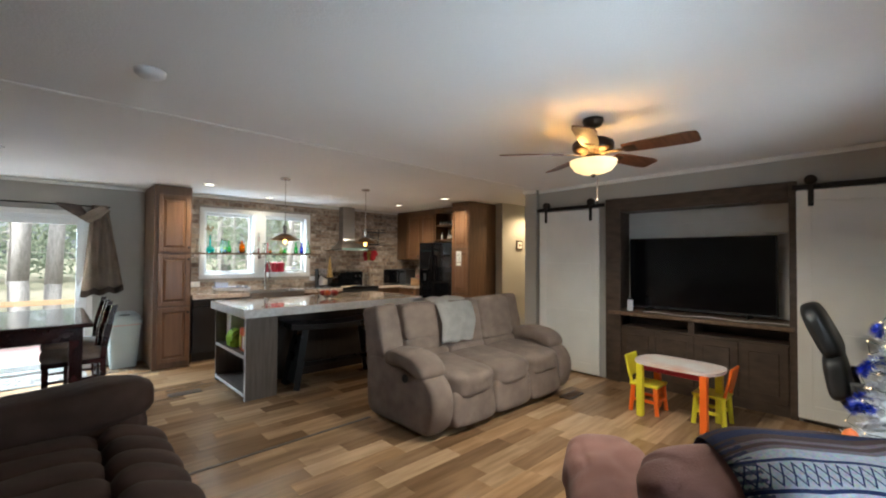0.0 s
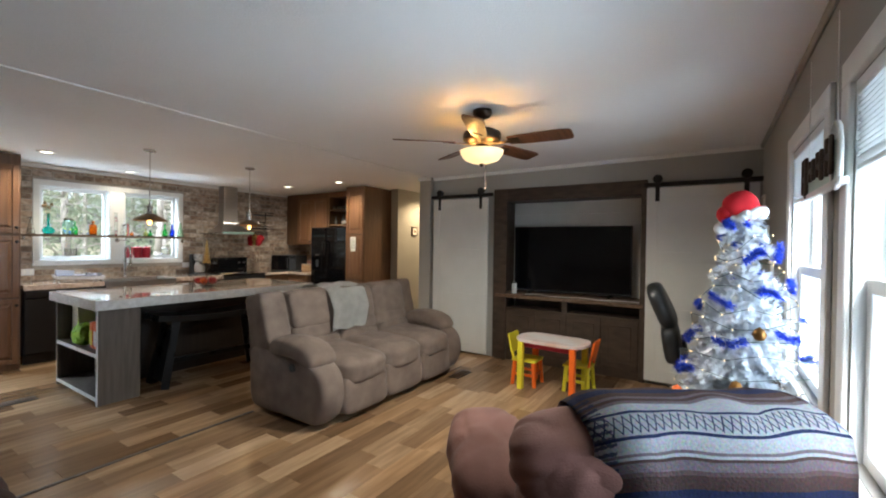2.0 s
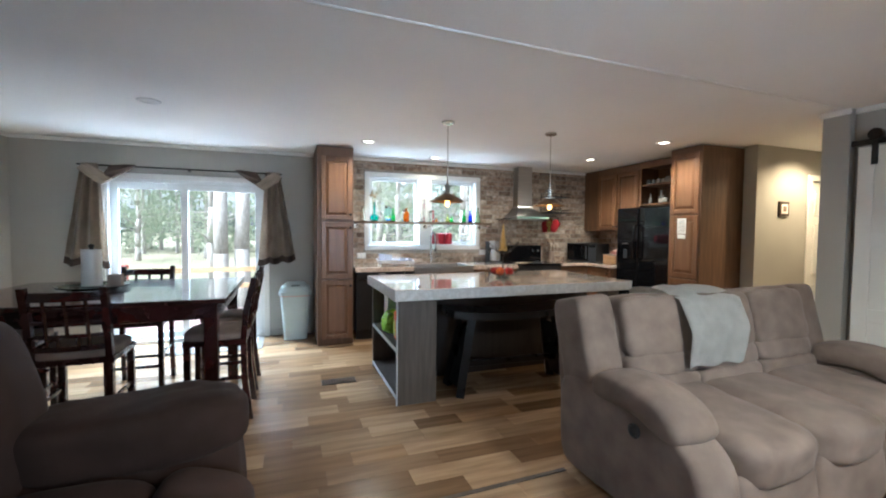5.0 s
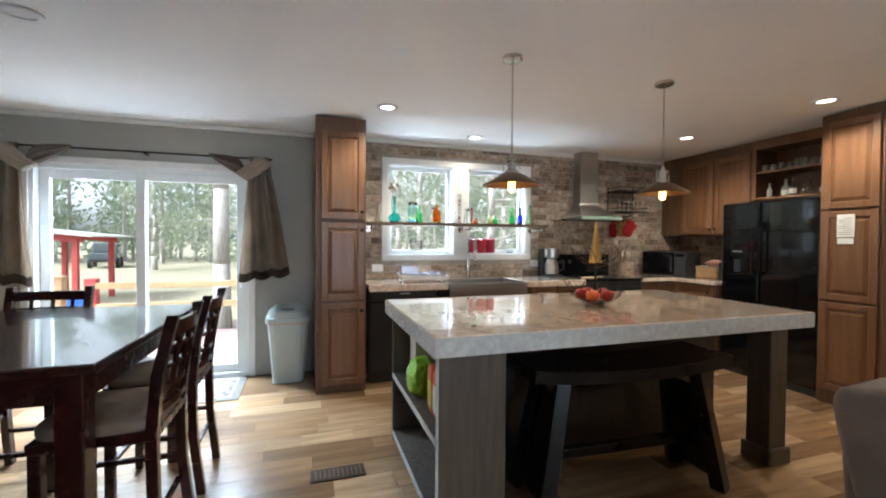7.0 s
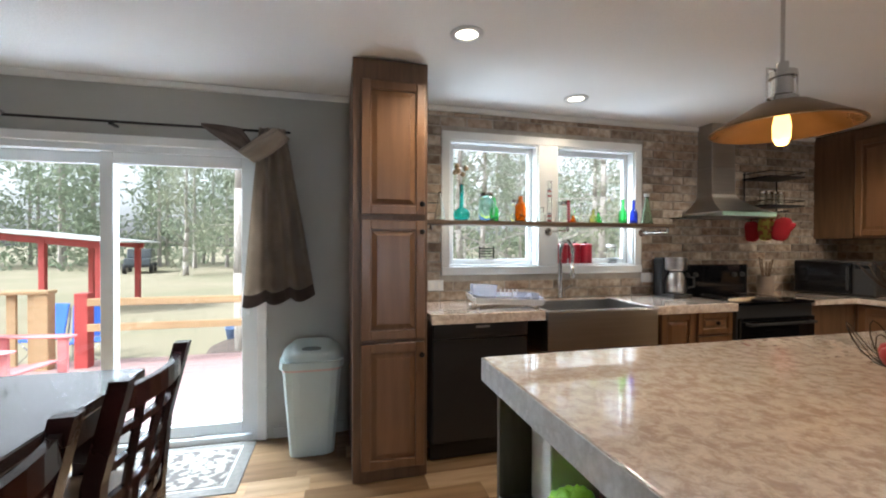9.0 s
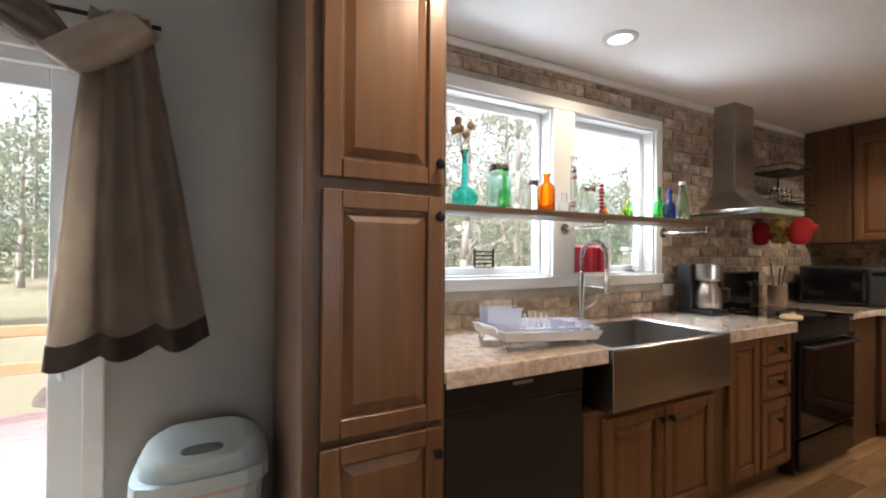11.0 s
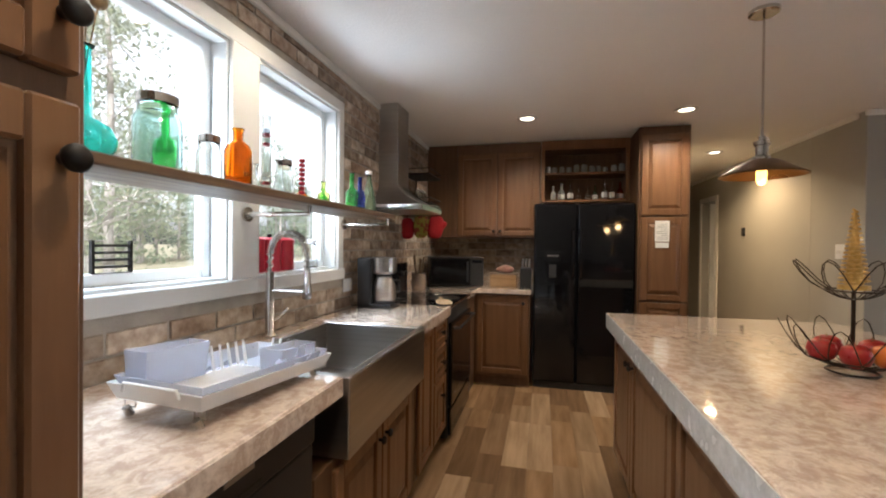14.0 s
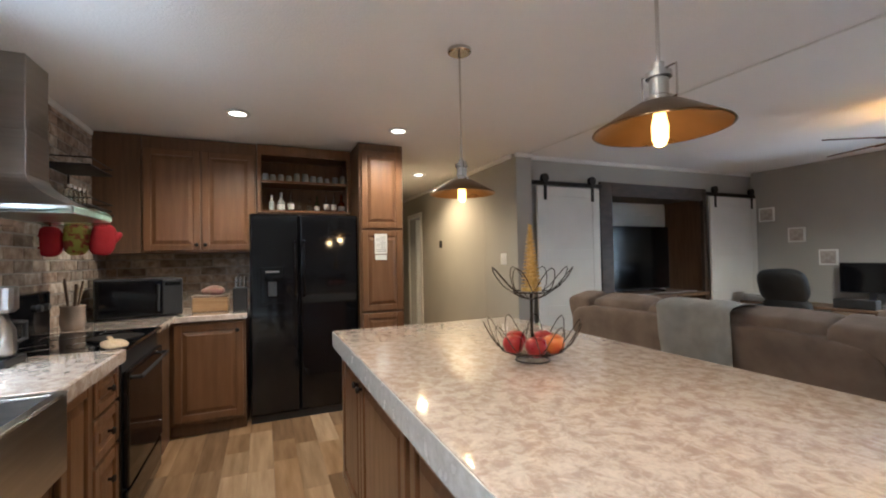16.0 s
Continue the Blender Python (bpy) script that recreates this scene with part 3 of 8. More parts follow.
single("wall_hall_room", box(B(), 7.6, 9.0, 3.0, 3.1, 0, CZ), M["wall"], "plain wall of the room beyond the doorway", "wall", "structure")


def run(name, pts, w, h, z, material, label, cat="trim"):
    """A straight moulding along a list of corner points, w proud of the wall line and h high."""
    bm = B()
    for (x0, y0), (x1, y1) in zip(pts, pts[1:]):
        d = Vector((x1 - x0, y1 - y0, 0))
        m = Matrix.Translation(((x0 + x1) / 2, (y0 + y1) / 2, z + h / 2)) @ Matrix.Rotation(math.atan2(d.y, d.x), 4, "Z")
        obox(bm, m, d.length, w, h, min(w, h) * 0.35)
    return single(name, bm, material, label, cat, "structure")


run("trim_ceiling_north", [(WX, NY - 0.012), (KX, NY - 0.012)], 0.024, 0.045, CZ - 0.047, M["trim"], "white cove moulding along the ceiling")
bm = box(B(), EX - 0.024, EX, SY, 4.06, CZ - 0.047, CZ - 0.002, 0.008, 1)
for v in bm.verts:
    v.co.z += over(v.co.y) - CZ
single("trim_ceiling_east", bm, M["trim"], "white cove moulding along the ceiling", "trim", "structure")
run("trim_ceiling_column", [(5.113, 4.05), (5.113, HALL_S + 0.02)], 0.024, 0.045, CZ - 0.047, M["trim"], "white cove moulding along the ceiling")
run("trim_ceiling_south", [(WX, SY + 0.012), (EX, SY + 0.012)], 0.024, 0.04, CZ + RISE - 0.042, M["wall"], "grey cove moulding along the ceiling")
run("trim_ceiling_west", [(WX + 0.012, 4.02), (WX + 0.012, NY)], 0.024, 0.045, CZ - 0.047, M["trim"], "white cove moulding along the ceiling")
run("trim_ceiling_hall", [(5.2, HALL_S + 0.012), (HX, HALL_S + 0.012)], 0.024, 0.045, CZ - 0.047, M["trim"], "white cove moulding along the hallway ceiling")
run("trim_ceiling_seam", [(WX, 3.94), (5.11, 4.1)], 0.02, 0.012, CZ - 0.009, M["trim"], "white batten over the ceiling joint")
run("baseboard_west", [(WX + 0.008, SY), (WX + 0.008, NY)], 0.016, 0.08, 0.0, M["trim"], "white skirting board along the wall")
run("baseboard_north", [(0.72, NY - 0.008), (1.2, NY - 0.008)], 0.016, 0.08, 0.0, M["wall"], "grey skirting board along the wall")
run("baseboard_hall", [(5.92, HALL_N - 0.008), (6.78, HALL_N - 0.008)], 0.016, 0.08, 0.0, M["trim"], "white skirting board along the hallway")
run("trim_floor_seam", [(0.9, 3.95), (2.4, 3.99)], 0.03, 0.006, 0.0, M["dark_wood"], "dark metal strip over the floor joint")


def casing(parent, a0, a1, z0, z1, y, side, w=0.08, d=0.02, sill=True, name="casing"):
    """A flat casing round an opening in a wall that runs along x; side is -1 for the face towards -y."""
    for n, x0, x1, s, e in (("jamb", a0 - w, a0, z0, z1), ("jamb", a1, a1 + w, z0, z1), ("head", a0 - w, a1 + w, z1, z1 + w)):
        part(n, box(B(), x0, x1, min(y, y + side * d), max(y, y + side * d), s, e, 0.004, 1), M["trim"], parent)
    if sill:
        part("sill", box(B(), a0 - w, a1 + w, min(y, y + side * (d + 0.012)), max(y, y + side * (d + 0.012)), z0 - w, z0, 0.006, 1), M["trim"], parent)


def sash(parent, x0, x1, z0, z1, y, w=0.045, d=0.035, name="sash"):
    s = part(name, box(box(box(box(B(), x0, x0 + w, y - d / 2, y + d / 2, z0, z1, 0.004, 1), x1 - w, x1, y - d / 2, y + d / 2, z0, z1, 0.004, 1),
                           x0 + w, x1 - w, y - d / 2, y + d / 2, z0, z0 + w, 0.004, 1), x0 + w, x1 - w, y - d / 2, y + d / 2, z1 - w, z1, 0.004, 1), M["vinyl"], parent)
    p = part("pane", box(B(), x0 + w - 0.004, x1 - w + 0.004, y - 0.003, y + 0.003, z0 + w - 0.004, z1 - w + 0.004), M["pane"], s)
    p.visible_shadow = False
    return s


# kitchen window: two units in one casing
win = thing("window_1", "white vinyl double kitchen window above the sink", "window", kind="structure")
casing(win, KWIN_A[0], KWIN_B[1], KWIN_A[2], KWIN_A[3], NY, -1, 0.065)
part("mullion", box(B(), KWIN_A[1], KWIN_B[0], NY - 0.02, NY, KWIN_A[2], KWIN_A[3], 0.004, 1), M["trim"], win)
for k in (KWIN_A, KWIN_B):
    for bmx in ((k[0], k[0] + 0.012), (k[1] - 0.012, k[1])):
        part("reveal", box(B(), bmx[0], bmx[1], NY, NY + 0.15, k[2], k[3]), M["vinyl"], win)
    part("reveal", box(B(), k[0] + 0.012, k[1] - 0.012, NY, NY + 0.15, k[2], k[2] + 0.012), M["vinyl"], win)
    part("reveal", box(B(), k[0] + 0.012, k[1] - 0.012, NY, NY + 0.15, k[3] - 0.012, k[3]), M["vinyl"], win)
    sash(win, k[0] + 0.012, k[1] - 0.012, k[2] + 0.012, k[3] - 0.012, NY + 0.09, 0.04)

# living-room windows
for i, k in enumerate((SWIN_A, SWIN_B)):
    w = thing("window_%d" % (i + 2), "white double-hung living-room window with raised blind", "window", kind="structure")
    casing(w, k[0], k[1], k[2], k[3], SY, 1, 0.09)
    for x0, x1 in ((k[0], k[0] + 0.015), (k[1] - 0.015, k[1])):
        part("reveal", box(B(), x0, x1, SY - 0.15, SY, k[2], k[3]), M["vinyl"], w)
    mid = 1.33
    sash(w, k[0] + 0.015, k[1] - 0.015, k[2], mid + 0.02, SY - 0.05, 0.05)
    sash(w, k[0] + 0.015, k[1] - 0.015, mid - 0.02, k[3], SY - 0.1, 0.05)
    blind = thing("window_blind", "white raised slatted blind in a window", "blind", group="living-room blinds")
    part("headrail", box(B(), k[0] + 0.02, k[1] - 0.02, SY - 0.045, SY + 0.005, k[3] - 0.05, k[3] - 0.004, 0.005, 1), M["vinyl"], blind)
    n = 13
    for j in range(n):
        z = k[3] - 0.06 - j * 0.017
        part("slat", obox(B(), Matrix.Translation(((k[0] + k[1]) / 2, SY - 0.02, z)) @ Matrix.Rotation(0.35, 4, "X"), k[1] - k[0] - 0.05, 0.045, 0.003), M["vinyl"], blind)
    part("bottom_rail", box(B(), k[0] + 0.025, k[1] - 0.025, SY - 0.04, SY, k[3] - 0.06 - n * 0.017 - 0.02, k[3] - 0.06 - n * 0.017, 0.004, 1), M["vinyl"], blind)

# sliding door
sd = thing("door_1", "white vinyl sliding glass door to the deck", "door", kind="structure")
casing(sd, SLIDE[0], SLIDE[1], 0.0, SLIDE[3], NY, -1, 0.06, 0.018, sill=False)
for x0, x1 in ((SLIDE[0], SLIDE[0] + 0.03), (SLIDE[1] - 0.03, SLIDE[1])):
    part("frame", box(B(), x0, x1, NY, NY + 0.15, 0.0, SLIDE[3]), M["vinyl"], sd)
part("frame", box(B(), SLIDE[0] + 0.03, SLIDE[1] - 0.03, NY, NY + 0.15, SLIDE[3] - 0.04, SLIDE[3]), M["vinyl"], sd)
part("threshold", box(B(), SLIDE[0] + 0.03, SLIDE[1] - 0.03, NY - 0.01, NY + 0.15, 0.0, 0.05, 0.006, 1), M["vinyl"], sd)
sash(sd, SLIDE[0] + 0.03, -0.24, 0.05, SLIDE[3] - 0.04, NY + 0.10, 0.075, 0.04, "fixed_panel")
panel = sash(sd, -0.31, SLIDE[1] - 0.03, 0.05, SLIDE[3] - 0.04, NY + 0.05, 0.075, 0.04, "sliding_panel")
part("handle", tube(B(), [Vector((0.555, NY + 0.028, 0.86)), Vector((0.555, NY - 0.01, 0.9)), Vector((0.555, NY - 0.01, 1.05)), Vector((0.555, NY + 0.028, 1.09))], 0.009), M["vinyl"], panel)

# hallway doors


def hall_door(name, m, label):
    """A six-panel leaf 0.75 wide in its casing; local x runs along the wall and -y faces the hall."""
    d = thing(name, label, "door", m, kind="structure")
    for n, a, b, s, e in (("jamb", -0.07, 0, 0, 2.02), ("jamb", 0.75, 0.82, 0, 2.02), ("head", -0.07, 0.82, 2.02, 2.09)):
        part(n, box(B(), a, b, -0.018, 0, s, e, 0.004, 1), M["trim"], d)
    leaf = part("leaf", box(B(), 0.004, 0.746, 0.02, 0.055, 0.01, 2.015), M["trim"], d)
    for z0, z1 in ((0.18, 0.75), (0.88, 1.5), (1.6, 1.9)):
        for x0 in (0.1, 0.42):
            part("panel", box(B(), x0, x0 + 0.23, 0.006, 0.022, z0, z1, 0.012, 1), M["trim"], leaf)
    part("knob", lathe(B(), [(0, 0), (0.028, 0.004), (0.03, 0.03), (0.02, 0.045), (0, 0.05)], 14), M["nickel"], leaf).matrix_local = pose(0.68, 0.02, 0.95, 90)
    return d


hall_door("door_2", pose(6.85, HALL_N, 0), "white six-panel door in the hallway")
d3 = thing("door_3", "white cased doorway off the hallway", "door", kind="structure")
for n, a, b, s, e in (("jamb", 7.88, 7.95, 0, 2.0), ("jamb", 8.5, 8.57, 0, 2.0), ("head", 7.88, 8.57, 2.0, 2.07)):
    part(n, box(B(), a, b, HALL_S, HALL_S + 0.018, s, e, 0.004, 1), M["trim"], d3)
part("leaf", box(B(), 8.46, 8.5, 3.45, HALL_S - 0.1, 0.01, 1.99, 0.003, 1), M["trim"], d3, "white door leaf standing open")
# ---- kitchen ----


def raised_door(parent, x0, x1, z0, z1, y, knob=None, name="door", material=None, thick=0.02):
    """A raised-panel cabinet front facing -y: stiles, rails, a sloped raised field, and a dark knob."""
    material = material or M["cab"]
    w = min(0.052, (x1 - x0) * 0.22, (z1 - z0) * 0.25)
    bm = B()
    box(bm, x0, x0 + w, y - thick, y, z0, z1, 0.004, 1)
    box(bm, x1 - w, x1, y - thick, y, z0, z1, 0.004, 1)
    box(bm, x0 + w - 0.001, x1 - w + 0.001, y - thick + 0.001, y, z0 + 0.0005, z0 + w, 0.004, 1)
    box(bm, x0 + w - 0.001, x1 - w + 0.001, y - thick + 0.001, y, z1 - w, z1 - 0.0005, 0.004, 1)
    box(bm, x0 + w, x1 - w, y - 0.006, y, z0 + w, z1 - w)
    d = part(name, bm, material, parent)
    g = 0.008
    bm = B()
    a, b, c, e = x0 + w + g, x1 - w - g, z0 + w + g, z1 - w - g
    s = min(0.027, (b - a) * 0.25, (e - c) * 0.25)
    v = [bm.verts.new(p) for p in ((a, y - 0.006, c), (b, y - 0.006, c), (b, y - 0.006, e), (a, y - 0.006, e),
                                   (a + s, y - thick + 0.002, c + s), (b - s, y - thick + 0.002, c + s), (b - s, y - thick + 0.002, e - s), (a + s, y - thick + 0.002, e - s))]
    for f in ((4, 5, 6, 7), (0, 1, 5, 4), (1, 2, 6, 5), (2, 3, 7, 6), (3, 0, 4, 7)):
        bm.faces.new([v[i] for i in f])
    part("raised_panel", bm, material, d)
    if knob:
        k = part("knob", lathe(B(), [(0, 0), (0.007, 0), (0.006, 0.012), (0.015, 0.016), (0.016, 0.022), (0.011, 0.028), (0, 0.029)], 14), M["iron"], d, "dark round knob", True)
        k.matrix_local = pose(knob[0], y - thick, knob[1], 90)
    return d


def cabinet(name, label, m, w, depth, z0, z1, fronts, group="", toe=0.09, side=None):
    """A cabinet whose front is the plane y = 0 facing -y; fronts are (x0, x1, z0, z1, knob)."""
    c = thing(name, label, "cabinet", m, group)
    bm = B()
    box(bm, 0, w, 0, depth, z0 + toe, z1, 0.003, 1)
    if toe:
        box(bm, 0.0, w, 0.05, depth, z0, z0 + toe)
    part("body", bm, side or M["cab_side"], c)
    for f in fronts:
        raised_door(c, f[0], f[1], f[2], f[3], 0.0, f[4] if len(f) > 4 else None)
    return c


PY = 7.165
cabinet("pantry_cabinet", "tall brown wooden pantry cabinet with three raised-panel doors", pose(1.228, PY, 0), 0.422, NY - PY - 0.003, 0, 2.37,
        [(0.045, 0.404, 1.503, 2.25, (0.384, 1.565)), (0.045, 0.404, 0.8, 1.472, (0.384, 1.408)), (0.045, 0.404, 0.07, 0.78, (0.384, 0.71))], toe=0.0)
BY = 7.27
dw = thing("dishwasher", "black built-in dishwasher beside the pantry", "dishwasher")
part("body", box(B(), 1.70, 2.335, BY + 0.02, NY - 0.01, 0.1, 0.865), M["black_matt"], dw)
part("door", box(B(), 1.705, 2.33, BY - 0.005, BY + 0.02, 0.12, 0.755, 0.006), M["black_satin"], dw)
cp = part("control_panel", box(B(), 1.705, 2.33, BY - 0.012, BY + 0.02, 0.762, 0.862, 0.006), M["black_satin"], dw)
part("handle_recess", box(B(), 1.93, 2.1, BY - 0.016, BY - 0.01, 0.772, 0.788, 0.003), M["black_matt"], cp)
part("badge", box(B(), 1.98, 2.07, BY - 0.0145, BY - 0.011, 0.822, 0.834), M["steel"], cp)
part("toe_plate", box(B(), 1.705, 2.33, BY + 0.05, BY + 0.07, 0.0, 0.1), M["black_matt"], dw)
cabinet("sink_cabinet", "brown wooden sink base cabinet with two doors", pose(2.345, BY, 0), 0.97, NY - BY - 0.01, 0, 0.64,
        [(0.1, 0.475, 0.12, 0.615, (0.445, 0.56)), (0.485, 0.86, 0.12, 0.615, (0.515, 0.56))])
cabinet("drawer_cabinet", "brown wooden base cabinet with a door and drawers", pose(3.32, BY, 0), 0.66, NY - BY - 0.01, 0, 0.865,
        [(0.02, 0.31, 0.12, 0.855), (0.335, 0.64, 0.695, 0.855, (0.49, 0.775)), (0.335, 0.64, 0.5, 0.68, (0.49, 0.59)), (0.335, 0.64, 0.12, 0.485, (0.49, 0.38))])
wt = thing("worktop", "mottled beige laminate worktop along the window wall", "worktop")
bm = B()
box(bm, 1.685, 2.44, 7.235, NY - 0.006, 0.872, 0.915, 0.006)
box(bm, 3.28, 3.985, 7.235, NY - 0.006, 0.872, 0.915, 0.006)
box(bm, 2.44, 3.28, 7.76, NY - 0.006, 0.8725, 0.9145)
part("top", bm, M["counter"], wt)
part("front_edge", box(B(), 1.69, 2.44, 7.228, 7.234, 0.855, 0.913, 0.002, 1), M["counter"], wt)
part("front_edge", box(B(), 3.28, 3.985, 7.228, 7.234, 0.855, 0.913, 0.002, 1), M["counter"], wt)

sink = thing("farmhouse_sink", "stainless steel apron-front sink set into the worktop", "sink")
X0, X1, Y0, Y1 = 2.445, 3.275, 7.21, 7.757
bm = shell(X0, X1, Y0, Y1, 0.655, 0.905, 0.02)
part("basin", bm, M["steel"], sink)
bm = B()
box(bm, X0 - 0.008, X0 + 0.03, Y0 + 0.02, Y1, 0.905, 0.912, 0.003, 1)
box(bm, X1 - 0.03, X1 + 0.008, Y0 + 0.02, Y1, 0.905, 0.912, 0.003, 1)
box(bm, X0 - 0.008, X1 + 0.008, Y0 - 0.002, Y0 + 0.03, 0.9052, 0.9122, 0.003, 1)
part("rim", bm, M["steel"], sink)
part("drain", lathe(B(), [(0, 0), (0.045, 0), (0.045, 0.004), (0.03, 0.002), (0, 0.001)], 20, (2.86, 7.5, 0.6755)), M["nickel"], sink)

fc = thing("kitchen_faucet", "brushed steel spring-neck faucet behind the sink", "faucet", pose(2.86, 7.79, 0.915))
part("base", lathe(B(), [(0, 0), (0.03, 0), (0.03, 0.01), (0.019, 0.016), (0.017, 0.28), (0, 0.28)], 18), M["nickel"], fc, smooth=True)
arc = [Vector((0, 0, 0.28))] + [Vector((0, -0.09 + 0.09 * math.cos(a), 0.36 + 0.09 * math.sin(a))) for a in [math.pi * i / 12 for i in range(13)]] + [Vector((0, -0.18, 0.30))]
part("hose", tube(B(), arc, 0.008, 8), M["nickel"], fc, smooth=True)
coil, turns = [], 34
for i in range(turns * 9 + 1):
    t = i / (turns * 9) * (len(arc) - 1)
    k = min(int(t), len(arc) - 2)
    p, d = arc[k].lerp(arc[k + 1], t - k), (arc[k + 1] - arc[k]).normalized()
    sx, sy = Vector((1, 0, 0)), d.cross(Vector((1, 0, 0)))
    a = 2 * math.pi * i / 9
    coil.append(p + (sx * math.cos(a) + sy * math.sin(a)) * 0.0135)
bm = tube(B(), coil, 0.0026, 5)
part("spring", bm, M["nickel"], fc)
part("spray_head", lathe(B(), [(0, 0), (0.018, 0), (0.02, 0.03), (0.014, 0.06), (0.012, 0.13), (0, 0.13)], 14, (0, -0.18, 0.17)), M["nickel"], fc, smooth=True)
part("support_arm", tube(B(), [Vector((0, 0, 0.2)), Vector((0, -0.165, 0.2))], 0.006), M["nickel"], fc)
part("lever", tube(B(), [Vector((0.015, 0, 0.06)), Vector((0.05, -0.01, 0.075)), Vector((0.1, -0.02, 0.11))], 0.006), M["nickel"], fc)

# range
rg = thing("kitchen_range", "black freestanding electric range with glass top", "range")
RX0, RX1 = 3.99, 4.73
part("body", box(B(), RX0, RX1, BY - 0.02, NY - 0.02, 0.02, 0.895, 0.006), M["black_matt"], rg)
part("cooktop", box(B(), RX0 - 0.004, RX1 + 0.004, BY - 0.04, NY - 0.09, 0.896, 0.915, 0.005), M["black"], rg)
od = part("oven_door", box(B(), RX0 + 0.01, RX1 - 0.01, BY - 0.05, BY - 0.021, 0.24, 0.8, 0.008), M["black"], rg)
part("handle", tube(B(), [Vector((RX0 + 0.06, BY - 0.05, 0.76)), Vector((RX0 + 0.06, BY - 0.09, 0.76)), Vector((RX1 - 0.06, BY - 0.09, 0.76)), Vector((RX1 - 0.06, BY - 0.05, 0.76))], 0.011), M["black_matt"], od)
part("drawer", box(B(), RX0 + 0.01, RX1 - 0.01, BY - 0.045, BY - 0.021, 0.04, 0.225, 0.008), M["black"], rg)
bg = part("backguard", box(B(), RX0, RX1, NY - 0.09, NY - 0.015, 0.9, 1.17, 0.012), M["black"], rg)
for x in (0.07, 0.16, 0.58, 0.67):
    part("knob", lathe(B(), [(0, 0), (0.022, 0), (0.019, 0.022), (0, 0.024)], 14), M["black_matt"], bg).matrix_local = pose(RX0 + x, NY - 0.09, 1.08, 90)
part("display", box(B(), RX0 + 0.28, RX0 + 0.46, NY - 0.0935, NY - 0.089, 1.05, 1.11), M["screen"], bg)
for x, y, r in ((0.2, 0.15, 0.1), (0.55, 0.15, 0.08), (0.2, 0.38, 0.08), (0.55, 0.38, 0.1)):
    bm = B()
    for i in range(28):
        a, b = 2 * math.pi * i / 28, 2 * math.pi * (i + 1) / 28
        rod(bm, (RX0 + x + r * math.cos(a), BY + y + r * math.sin(a), 0.9155), (RX0 + x + r * math.cos(b), BY + y + r * math.sin(b), 0.9155), 0.0012, seg=4)
    part("burner_ring", bm, M["nickel"], rg)
# flat wooden spatula: a wide blade and its handle
spoon = thing("spoon_rest", "pale wooden spoon rest on the range top", "spoon rest", pose(4.08, 7.3, 0.916, 0, 0, 20))
part("dish", puff(B(), (0, 0, 0.011), (0.24, 0.11, 0.022), None, 2.8, 8), M["pale_wood"], spoon, smooth=True)
part("handle", box(B(), 0.09, 0.25, -0.012, 0.012, 0.006, 0.018, 0.005), M["pale_wood"], spoon)
part("plate", lathe(B(), [(0, 0), (0.11, 0), (0.125, 0.006), (0.125, 0.01), (0, 0.008)], 26), M["iron"], thing("griddle_plate", "dark round griddle plate on the range top", "griddle", pose(4.33, 7.36, 0.916)))

# hood
hd = thing("range_hood", "stainless steel chimney hood with curved glass canopy", "range hood")
HC = 4.37
part("chimney", box(box(B(), HC - 0.125, HC + 0.12, NY - 0.165, NY - 0.01, 2.0, CZ - 0.002, 0.003, 1), HC - 0.128, HC + 0.123, NY - 0.168, NY - 0.008, 1.76, 2.003, 0.003, 1), M["steel"], hd)
bm = B()
rows = []
for i in range(9):
    u = i / 8
    hw, dp, zz = 0.13 + 0.15 * u ** 1.7, 0.17 + 0.23 * u ** 1.7, 1.775 - 0.165 * u
    rows.append([bm.verts.new((HC + sx * hw, NY + yy, zz)) for sx, yy in ((-1, -dp), (1, -dp), (1, -0.009), (-1, -0.009))])
rows.append([bm.verts.new((v.co.x, v.co.y, 1.572)) for v in rows[-1]])
for a, b in zip(rows, rows[1:]):
    for i in range(4):
        bm.faces.new((a[i], a[(i + 1) % 4], b[(i + 1) % 4], b[i]))
bm.faces.new(rows[0]), bm.faces.new(rows[-1][::-1])
bmesh.ops.recalc_face_normals(bm, faces=bm.faces[:])
part("canopy", bm, M["steel"], hd)
bm = B()
row = []
for i in range(17):
    u = -1 + i / 8
    x = HC + 0.43 * u
    z = 1.612 - 0.05 * u * u
    y = NY - 0.26 - 0.18 * math.sqrt(max(0, 1 - 0.8 * u * u))
    row.append([bm.verts.new((x, yy, z + dz)) for yy, dz in ((NY - 0.02, 0), (y, 0), (y, 0.007), (NY - 0.02, 0.007))])
for a, b in zip(row, row[1:]):
    for i in range(4):
        j = (i + 1) % 4
        bm.faces.new((a[i], a[j], b[j], b[i]))
bm.faces.new(row[0]), bm.faces.new(row[-1][::-1])
bmesh.ops.recalc_face_normals(bm, faces=bm.faces[:])
part("glass_canopy", bm, M["pale_green"], hd, "greenish curved glass canopy")
# opaque strip that paints the reflected window along the glass edge
part("front_strip", box(B(), HC - 0.275, HC + 0.275, NY - 0.408, NY - 0.401, 1.575, 1.609, 0.002, 1), M["hood_edge"], hd, "pale green control strip")

# east run
EB = 5.22


def east(x, y):
    """Fronts that face -x: local x runs towards -y."""
    return pose(x, y, 0, 0, 0, -90)


cabinet("corner_base_cabinet", "brown wooden base cabinet beside the refrigerator", east(EB, 7.27), 0.52, KX - EB - 0.01, 0, 0.865, [(0.03, 0.5, 0.12, 0.85, (0.46, 0.79))])
